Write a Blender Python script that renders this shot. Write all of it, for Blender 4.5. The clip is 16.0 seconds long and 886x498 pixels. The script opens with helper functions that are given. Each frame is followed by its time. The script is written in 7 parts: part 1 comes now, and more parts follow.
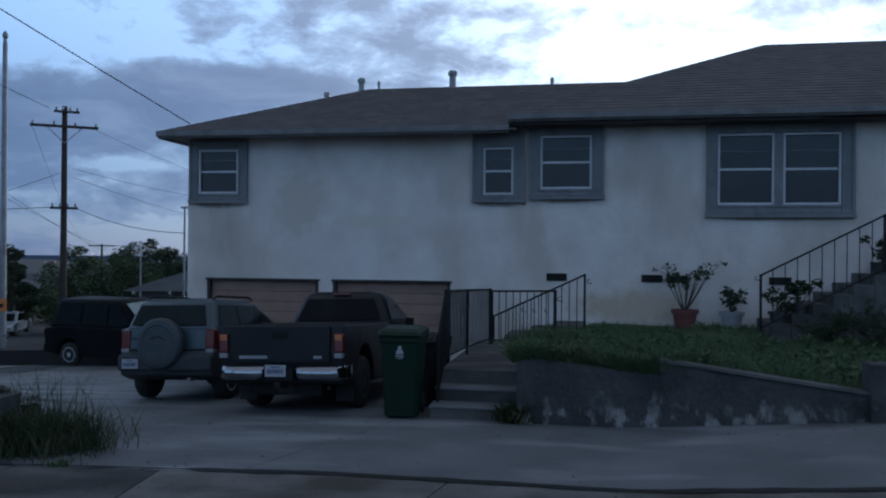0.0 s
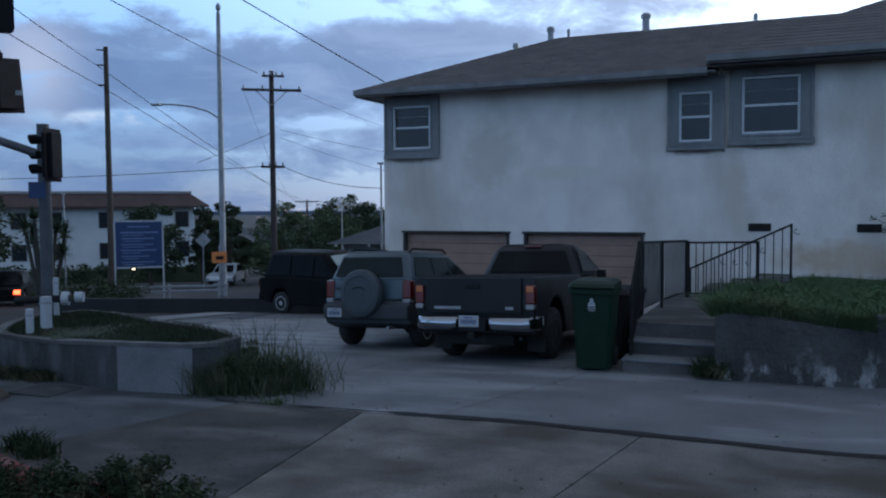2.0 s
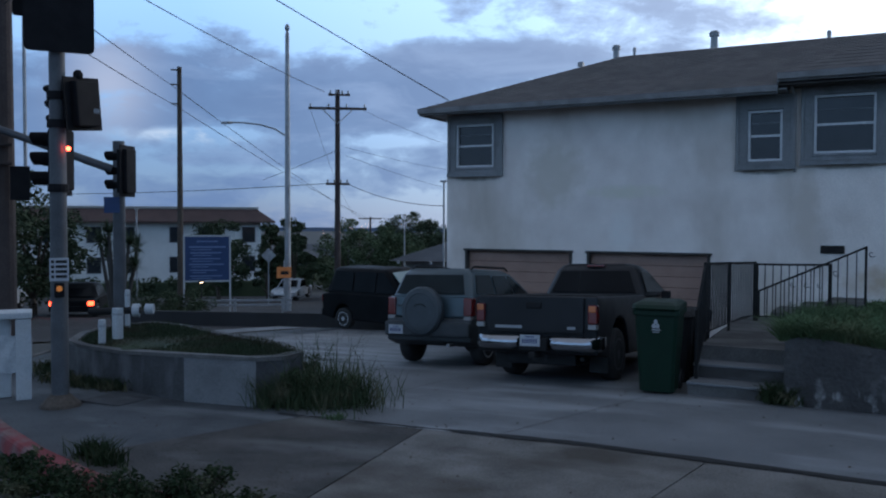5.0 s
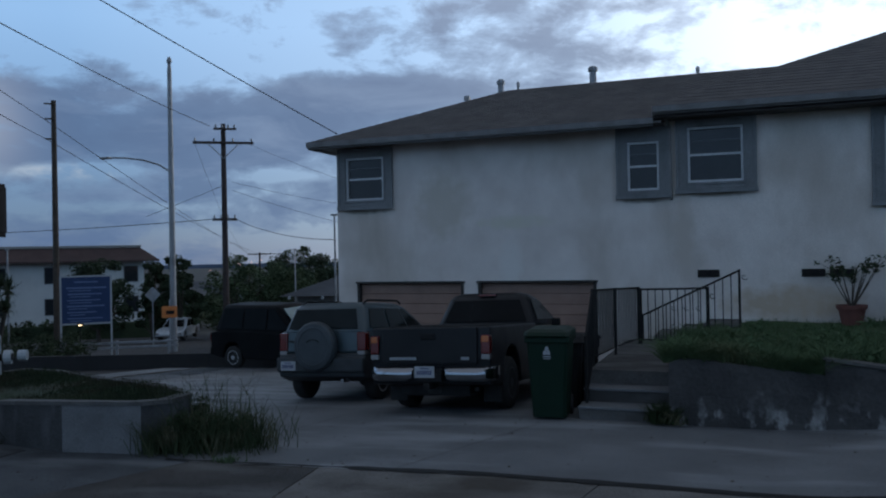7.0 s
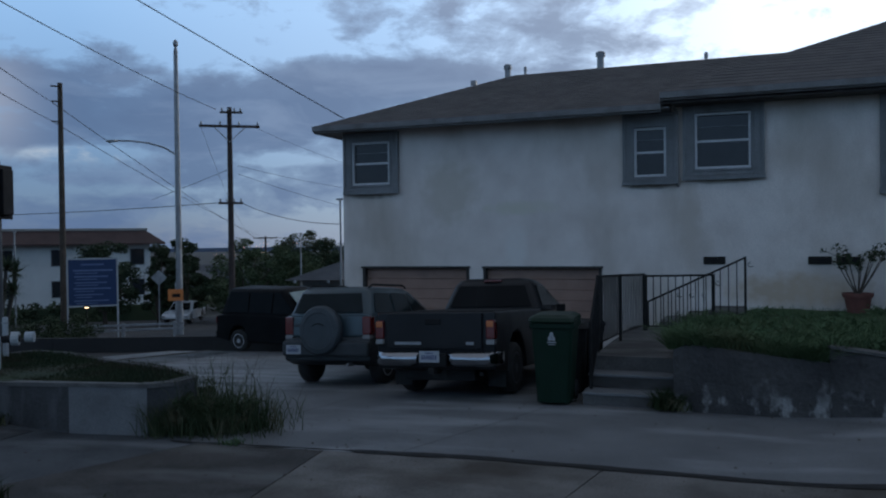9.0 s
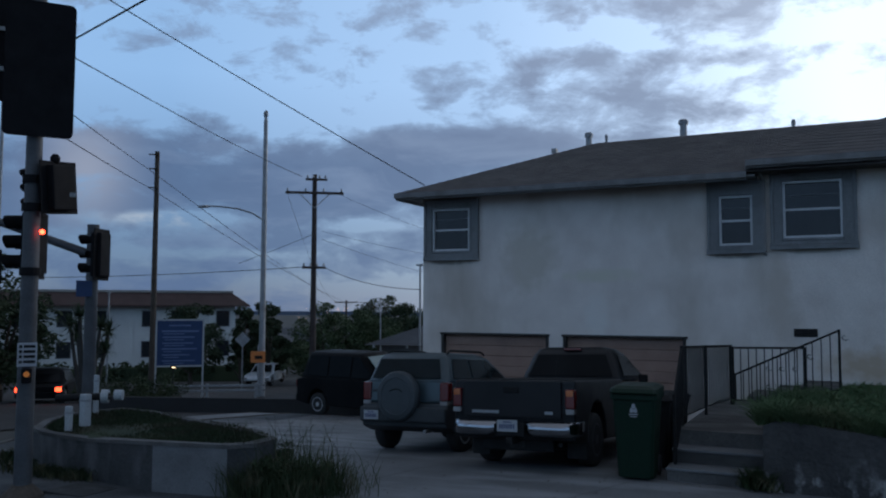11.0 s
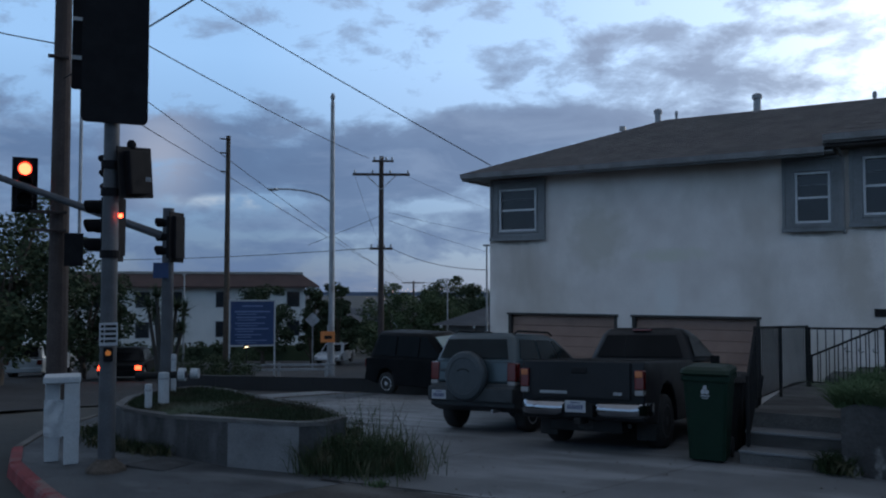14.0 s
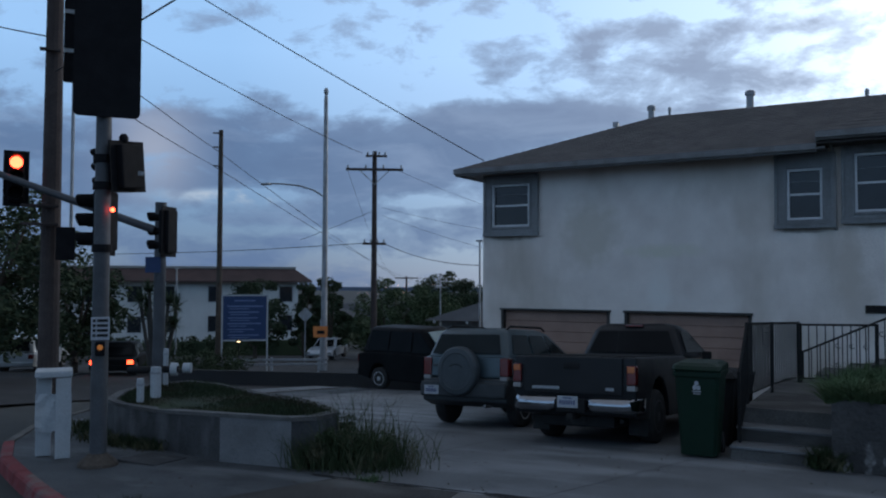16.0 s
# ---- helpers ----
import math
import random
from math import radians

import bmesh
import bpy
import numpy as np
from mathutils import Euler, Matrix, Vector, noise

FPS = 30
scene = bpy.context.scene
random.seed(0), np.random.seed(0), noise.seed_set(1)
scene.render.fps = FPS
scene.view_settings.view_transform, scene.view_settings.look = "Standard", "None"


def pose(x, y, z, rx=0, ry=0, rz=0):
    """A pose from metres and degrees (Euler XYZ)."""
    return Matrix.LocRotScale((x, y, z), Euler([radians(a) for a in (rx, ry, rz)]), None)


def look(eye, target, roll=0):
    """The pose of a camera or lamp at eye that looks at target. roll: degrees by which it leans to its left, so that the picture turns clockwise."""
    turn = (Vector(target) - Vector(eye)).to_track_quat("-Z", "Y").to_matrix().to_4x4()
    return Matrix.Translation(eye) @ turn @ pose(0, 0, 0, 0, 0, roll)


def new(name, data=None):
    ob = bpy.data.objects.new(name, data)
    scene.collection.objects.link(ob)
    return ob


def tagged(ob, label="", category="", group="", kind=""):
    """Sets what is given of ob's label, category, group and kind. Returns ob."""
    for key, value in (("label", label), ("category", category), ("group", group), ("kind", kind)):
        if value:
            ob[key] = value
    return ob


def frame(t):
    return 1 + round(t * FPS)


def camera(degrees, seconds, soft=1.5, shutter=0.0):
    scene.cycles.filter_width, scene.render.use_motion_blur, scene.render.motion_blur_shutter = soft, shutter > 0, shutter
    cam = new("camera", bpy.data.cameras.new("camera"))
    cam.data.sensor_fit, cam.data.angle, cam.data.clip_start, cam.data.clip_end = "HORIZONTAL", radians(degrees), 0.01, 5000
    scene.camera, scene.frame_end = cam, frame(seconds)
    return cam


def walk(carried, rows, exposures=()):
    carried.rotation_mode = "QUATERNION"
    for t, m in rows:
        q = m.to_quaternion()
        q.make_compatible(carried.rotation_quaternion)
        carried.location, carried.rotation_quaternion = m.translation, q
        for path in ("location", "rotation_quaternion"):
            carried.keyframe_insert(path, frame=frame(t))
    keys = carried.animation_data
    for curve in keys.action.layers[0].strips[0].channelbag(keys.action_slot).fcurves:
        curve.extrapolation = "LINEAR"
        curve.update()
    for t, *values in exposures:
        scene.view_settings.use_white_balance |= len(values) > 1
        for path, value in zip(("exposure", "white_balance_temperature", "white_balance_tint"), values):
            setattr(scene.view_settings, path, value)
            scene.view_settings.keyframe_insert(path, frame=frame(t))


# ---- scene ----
cam = camera(55.59, 16.0, soft=2.1)
PATH = [
    (0.0, pose(0, 0, 2.15, 90.18, -0.49, 10.73)),
    (0.5, pose(0, 0, 2.15, 88.98, -0.11, 16.18)),
    (1.0, pose(0, 0, 2.15, 87.85, 0.17, 19.18)),
    (1.5, pose(0, 0, 2.15, 87.20, 0.56, 21.22)),
    (2.0, pose(0, 0, 2.15, 86.90, 0.37, 23.65)),
    (2.5, pose(0, 0, 2.15, 86.25, 0.10, 25.56)),
    (3.0, pose(0, 0, 2.15, 86.34, -0.04, 26.93)),
    (3.5, pose(0, 0, 2.15, 86.40, -0.10, 27.31)),
    (4.0, pose(0, 0, 2.15, 86.37, -0.30, 27.29)),
    (4.2, pose(0, 0, 2.15, 86.65, -0.25, 27.56)),
    (6.3, pose(0, 0, 2.15, 90.49, 0.48, 26.74)),
    (6.5, pose(0, 0, 2.15, 90.81, 0.90, 25.06)),
    (7.0, pose(0, 0, 2.15, 90.29, 1.12, 20.52)),
    (7.5, pose(0, 0, 2.15, 89.74, 1.12, 17.68)),
    (8.0, pose(0, 0, 2.15, 89.57, 0.83, 16.05)),
    (8.5, pose(0, 0, 2.15, 89.47, 1.04, 17.03)),
    (9.0, pose(0, 0, 2.15, 89.28, 0.73, 20.90)),
    (9.5, pose(0, 0, 2.15, 90.66, 0.39, 25.28)),
    (9.7, pose(0, 0, 2.15, 92.27, 0.06, 25.48)),
    (11.8, pose(0, 0, 2.15, 94.01, 0.19, 28.38)),
    (12.0, pose(0, 0, 2.15, 93.39, 0.37, 30.13)),
    (12.5, pose(0, 0, 2.15, 93.00, 0.32, 31.95)),
    (13.0, pose(0, 0, 2.15, 92.89, 0.22, 31.90)),
    (13.5, pose(0, 0, 2.15, 92.80, 0.08, 31.58)),
    (14.0, pose(0, 0, 2.15, 92.49, -0.01, 30.82)),
    (14.5, pose(0, 0, 2.15, 92.34, 0.04, 30.45)),
    (15.0, pose(0, 0, 2.15, 92.31, -0.12, 30.38)),
    (15.5, pose(0, 0, 2.15, 92.25, -0.16, 30.34)),
    (16.0, pose(0, 0, 2.15, 92.17, -0.19, 30.34)),
]
EXPOSURE = [
    (0.0, 0.27, 6000, 10), (0.5, 0.66, 6050, 10), (1.0, 0.66, 6100, 11), (1.5, 0.67, 6100, 11), (2.5, 0.75, 6050, 11), (3.3, 0.77, 6050, 11),
    (4.2, 0.72, 6050, 11), (6.3, 0.3, 6300, 9), (7.0, 0.09, 6350, 9), (8.5, 0.1, 6350, 9), (9.5, 0.13, 6300, 9), (11.8, 0.0, 6300, 10),
    (12.5, 0.19, 6350, 10), (16.0, 0.25, 6350, 9),
]
walk(cam, PATH, EXPOSURE)

# ---- sky and light: dusk, sun gone down behind the house ----
world = bpy.data.worlds.new("dusk")
scene.world = world
world.use_nodes = True


def dusk_sky():
    t = world.node_tree
    t.nodes.clear()
    n, l = t.nodes.new, t.links.new
    out, bg = n("ShaderNodeOutputWorld"), n("ShaderNodeBackground")
    sky = n("ShaderNodeTexSky")
    sky.sky_type, sky.sun_disc = "NISHITA", False
    sky.sun_elevation, sky.sun_rotation = radians(9), radians(28)
    sky.air_density, sky.dust_density, sky.ozone_density = 1.0, 0.3, 4.0
    co = n("ShaderNodeTexCoord")
    sep = n("ShaderNodeSeparateXYZ")
    l(co.outputs["Generated"], sep.inputs[0])

    def mth(op, a, b=None, c=None):
        m = n("ShaderNodeMath")
        m.operation = op
        for i, v in enumerate((a, b, c)):
            if v is None:
                continue
            if isinstance(v, (int, float)):
                m.inputs[i].default_value = v
            else:
                l(v, m.inputs[i])
        return m.outputs[0]

    def ramp(v, stops):
        r = n("ShaderNodeValToRGB")
        e = r.color_ramp.elements
        while len(e) < len(stops):
            e.new(0.5)
        for k, (p, c) in zip(e, stops):
            k.position = p
            k.color = (c, c, c, 1) if isinstance(c, (int, float)) else (*c, 1)
        l(v, r.inputs[0])
        return r.outputs[0]

    def mix(f, a, b):
        m = n("ShaderNodeMix")
        m.data_type = "RGBA"
        if isinstance(f, (int, float)):
            m.inputs[0].default_value = f
        else:
            l(f, m.inputs[0])
        for i, v in ((6, a), (7, b)):
            if isinstance(v, tuple):
                m.inputs[i].default_value = (*v, 1)
            else:
                l(v, m.inputs[i])
        return m.outputs[2]

    # bearing (degrees, leftwards from +y) and height of the direction
    az = mth("MULTIPLY", mth("ARCTAN2", mth("MULTIPLY", sep.outputs[0], -1.0), sep.outputs[1]), 57.2958)
    el = mth("MULTIPLY", mth("ARCSINE", sep.outputs[2]), 57.2958)

    def fbm(wide, high, rough, seed, swirl):
        com, k = n("ShaderNodeCombineXYZ"), n("ShaderNodeTexNoise")
        l(mth("DIVIDE", az, wide), com.inputs[0])
        l(mth("DIVIDE", el, high), com.inputs[1])
        com.inputs[2].default_value = seed
        k.inputs["Scale"].default_value, k.inputs["Detail"].default_value, k.inputs["Roughness"].default_value = 1.0, 9, rough
        k.inputs["Distortion"].default_value = swirl
        l(com.outputs[0], k.inputs["Vector"])
        return k.outputs[0]

    def bank(a0, e0, wide, high, weight):
        """A soft oval of more (or less) cloud round one bearing and height."""
        u, v = mth("DIVIDE", mth("SUBTRACT", az, a0), wide), mth("DIVIDE", mth("SUBTRACT", el, e0), high)
        d2 = mth("ADD", mth("MULTIPLY", u, u), mth("MULTIPLY", v, v))
        return mth("MULTIPLY", mth("POWER", 2.71828, mth("MULTIPLY", d2, -1.0)), weight)

    def total(terms):
        out_ = terms[0]
        for q in terms[1:]:
            out_ = mth("ADD", out_, q)
        return out_

    big, small, wisp = fbm(13.0, 4.5, 0.55, 2.0, 0.3), fbm(4.4, 2.3, 0.62, 5.0, 0.25), fbm(9.0, 2.4, 0.6, 9.0, 0.4)
    cover = mth("ADD", mth("MULTIPLY", big, 0.45), mth("MULTIPLY", small, 0.55))
    # thin over the clear belt; unseen thick cloud added overhead to darken the ground; then the long
    # bank over the valley, its shelf over the roof, ragged scraps higher up, and the bright slits low down
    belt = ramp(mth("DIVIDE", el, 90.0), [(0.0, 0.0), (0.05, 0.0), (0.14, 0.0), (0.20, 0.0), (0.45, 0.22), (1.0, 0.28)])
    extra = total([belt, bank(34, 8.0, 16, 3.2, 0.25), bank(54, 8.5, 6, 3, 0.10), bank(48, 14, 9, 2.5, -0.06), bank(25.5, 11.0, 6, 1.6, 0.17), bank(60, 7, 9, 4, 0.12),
                   bank(12.6, 13.2, 3.1, 1.8, 0.15), bank(18.0, 16.2, 8, 0.7, 0.10), bank(32, 15.4, 5, 0.9, 0.06), bank(5.5, 15.8, 5, 0.6, 0.10),
                   bank(6.5, 12.4, 4, 0.9, 0.12), bank(18, 10.6, 5, 1.2, 0.12), bank(36, 2.4, 30, 1.6, 0.07),
                   bank(44.4, 5.6, 4.0, 0.45, -0.22), bank(31, 5.4, 4, 0.4, -0.13), bank(41, 3.4, 7, 0.4, -0.10), bank(40, 13.6, 14, 2.2, -0.06), bank(-2, 14, 7, 3, -0.06)])
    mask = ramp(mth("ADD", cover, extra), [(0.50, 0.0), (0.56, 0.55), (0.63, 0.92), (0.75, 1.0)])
    # glow towards the place where the sun went down
    glow = n("ShaderNodeVectorMath")
    glow.operation = "DOT_PRODUCT"
    glow.inputs[1].default_value = (0.17, 0.95, 0.25)
    l(co.outputs["Generated"], glow.inputs[0])
    g = ramp(glow.outputs["Value"], [(0.60, 0.0), (0.84, 0.20), (0.93, 0.46), (0.98, 1.0)])
    clear = mix(ramp(sep.outputs[2], [(0.0, 0.0), (0.09, 0.25), (0.16, 0.62), (0.26, 1.0)]), (0.112, 0.168, 0.300), (0.35, 0.57, 0.89))
    clear = mix(mth("MULTIPLY", bank(44.4, 5.6, 4.4, 0.5, 0.9), ramp(small, [(0.42, 0.0), (0.56, 1.0)])), clear, (0.46, 0.50, 0.58))
    clear = mix(g, clear, (1.16, 1.32, 1.54))
    # last stop: greyer colour of the cloud added overhead
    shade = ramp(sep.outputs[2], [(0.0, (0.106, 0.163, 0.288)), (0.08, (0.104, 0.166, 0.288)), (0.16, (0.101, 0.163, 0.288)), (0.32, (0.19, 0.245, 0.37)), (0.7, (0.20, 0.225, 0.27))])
    lit = ramp(wisp, [(0.50, 0.0), (0.66, 0.6)])
    shade = mix(lit, shade, (0.185, 0.26, 0.40))
    shade = mix(bank(49.5, 8.4, 2.6, 3.2, 0.75), shade, (0.34, 0.37, 0.46))
    cloud = mix(mth("MULTIPLY", g, 0.36), shade, (0.78, 0.86, 1.0))
    air = n("ShaderNodeVectorMath")
    air.operation = "SCALE"
    air.inputs["Scale"].default_value = 0.12
    l(sky.outputs[0], air.inputs[0])
    clear = mix(0.2, clear, air.outputs[0])
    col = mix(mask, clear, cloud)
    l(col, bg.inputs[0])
    bg.inputs[1].default_value = 1.0
    l(bg.outputs[0], out.inputs[0])


dusk_sky()
sun = new("sun", bpy.data.lights.new("sun", "SUN"))
sun.data.energy, sun.data.angle, sun.data.color = 0.5, radians(14), (1.0, 0.95, 0.9)
sun.matrix_world = look((20, 37, 14), (0, 0, 0))


# ---- materials ----
def surface(name, c1, c2, rough=0.7, scale=6.0, bump=0.2, metal=0.0, grain=60.0, stain=None, stain_scale=0.6, spread=None, streak=1.0, vary=0.0, spec=0.5, stretch=1.0, mottle=0.5, foot=None, patches=()):
    """Two-scale mottled surface in real-world size; streak > 1 stretches the stains downwards."""
    m = bpy.data.materials.new(name)
    m.use_nodes = True
    t = m.node_tree
    n, l = t.nodes.new, t.links.new
    b = t.nodes["Principled BSDF"]
    co = n("ShaderNodeTexCoord")
    mp = n("ShaderNodeMapping")
    mp.inputs["Scale"].default_value = (1 / stretch, 1, 1 / streak)
    l(co.outputs["Object"], mp.inputs[0])

    def noise_of(s, detail=5, src=None):
        k = n("ShaderNodeTexNoise")
        k.inputs["Scale"].default_value, k.inputs["Detail"].default_value = s, detail
        l((src or co.outputs["Object"]), k.inputs["Vector"])
        return k.outputs[0]

    def mix(f, a, c):
        k = n("ShaderNodeMix")
        k.data_type = "RGBA"
        l(f, k.inputs[0])
        for i, v in ((6, a), (7, c)):
            if isinstance(v, tuple):
                k.inputs[i].default_value = (*v, 1)
            else:
                l(v, k.inputs[i])
        return k.outputs[2]

    def ramp(v, lo, hi):
        r = n("ShaderNodeMapRange")
        r.inputs[1].default_value, r.inputs[2].default_value = lo, hi
        l(v, r.inputs[0])
        return r.outputs[0]

    col = mix(ramp(noise_of(scale), 0.3, 0.7), c1, c2)
    fine = noise_of(grain, 3)
    hsv = n("ShaderNodeHueSaturation")
    l(col, hsv.inputs["Color"])
    add = n("ShaderNodeMath")
    add.operation = "MULTIPLY_ADD"
    l(fine, add.inputs[0])
    add.inputs[1].default_value, add.inputs[2].default_value = mottle * 2, 1 - mottle
    l(add.outputs[0], hsv.inputs["Value"])
    col = hsv.outputs[0]
    if stain:
        lo, hi = spread or (0.5, 0.75)
        where = ramp(noise_of(stain_scale, 6, mp.outputs[0]), lo, hi)
        if foot:
            # salt bloom that climbs only so far up the wall from damp ground
            xyz, wob, up = n("ShaderNodeSeparateXYZ"), n("ShaderNodeMath"), n("ShaderNodeMath")
            l(co.outputs["Object"], xyz.inputs[0])
            wob.operation, wob.inputs[1].default_value = "MULTIPLY_ADD", 0.9
            l(noise_of(3.0), wob.inputs[0])
            l(xyz.outputs[2], wob.inputs[2])
            up.operation = "MULTIPLY"
            l(where, up.inputs[0])
            l(ramp(wob.outputs[0], foot + 0.6, foot + 0.4), up.inputs[1])
            where = up.outputs[0]
        col = mix(where, col, stain)
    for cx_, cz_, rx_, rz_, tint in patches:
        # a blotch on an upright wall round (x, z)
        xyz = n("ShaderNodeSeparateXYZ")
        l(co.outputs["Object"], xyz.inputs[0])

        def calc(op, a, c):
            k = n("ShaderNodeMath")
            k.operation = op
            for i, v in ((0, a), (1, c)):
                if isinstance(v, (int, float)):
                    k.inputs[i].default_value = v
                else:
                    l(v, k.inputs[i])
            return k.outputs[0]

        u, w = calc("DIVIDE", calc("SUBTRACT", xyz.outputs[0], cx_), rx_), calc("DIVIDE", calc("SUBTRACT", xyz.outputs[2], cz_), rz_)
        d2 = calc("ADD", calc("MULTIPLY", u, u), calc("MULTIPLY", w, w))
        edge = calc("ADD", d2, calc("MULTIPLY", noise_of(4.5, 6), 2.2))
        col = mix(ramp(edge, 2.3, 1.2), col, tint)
    if vary:
        info = n("ShaderNodeObjectInfo")
        v2 = n("ShaderNodeHueSaturation")
        l(col, v2.inputs["Color"])
        mr = n("ShaderNodeMapRange")
        mr.inputs[3].default_value, mr.inputs[4].default_value = 1 - vary, 1 + vary
        l(info.outputs["Random"], mr.inputs[0])
        l(mr.outputs[0], v2.inputs["Value"])
        col = v2.outputs[0]
    l(col, b.inputs["Base Color"])
    b.inputs["Metallic"].default_value = metal
    b.inputs["Specular IOR Level"].default_value = spec
    rr = n("ShaderNodeMapRange")
    rr.inputs[3].default_value, rr.inputs[4].default_value = max(rough - 0.12, 0.02), min(rough + 0.12, 1)
    l(noise_of(scale * 1.7), rr.inputs[0])
    l(rr.outputs[0], b.inputs["Roughness"])
    if bump:
        bp = n("ShaderNodeBump")
        bp.inputs["Strength"].default_value, bp.inputs["Distance"].default_value = bump, 0.02
        l(fine, bp.inputs["Height"])
        l(bp.outputs[0], b.inputs["Normal"])
    return m


def lamp_mat(name, col, strength):
    m = bpy.data.materials.new(name)
    m.use_nodes = True
    b = m.node_tree.nodes["Principled BSDF"]
    b.inputs["Base Color"].default_value = (*col, 1)
    b.inputs["Emission Color"].default_value = (*col, 1)
    b.inputs["Emission Strength"].default_value = strength
    return m


def gloss(name, col, rough=0.1, metal=0.0, coat=0.0, spec=0.5):
    m = surface(name, col, tuple(min(c * 1.25 + 0.004, 1) for c in col), rough, 2.0, 0.0, metal, 25.0, spec=spec, mottle=0.1)
    b = m.node_tree.nodes["Principled BSDF"]
    b.inputs["Coat Weight"].default_value = coat
    b.inputs["Coat Roughness"].default_value = 0.06
    return m


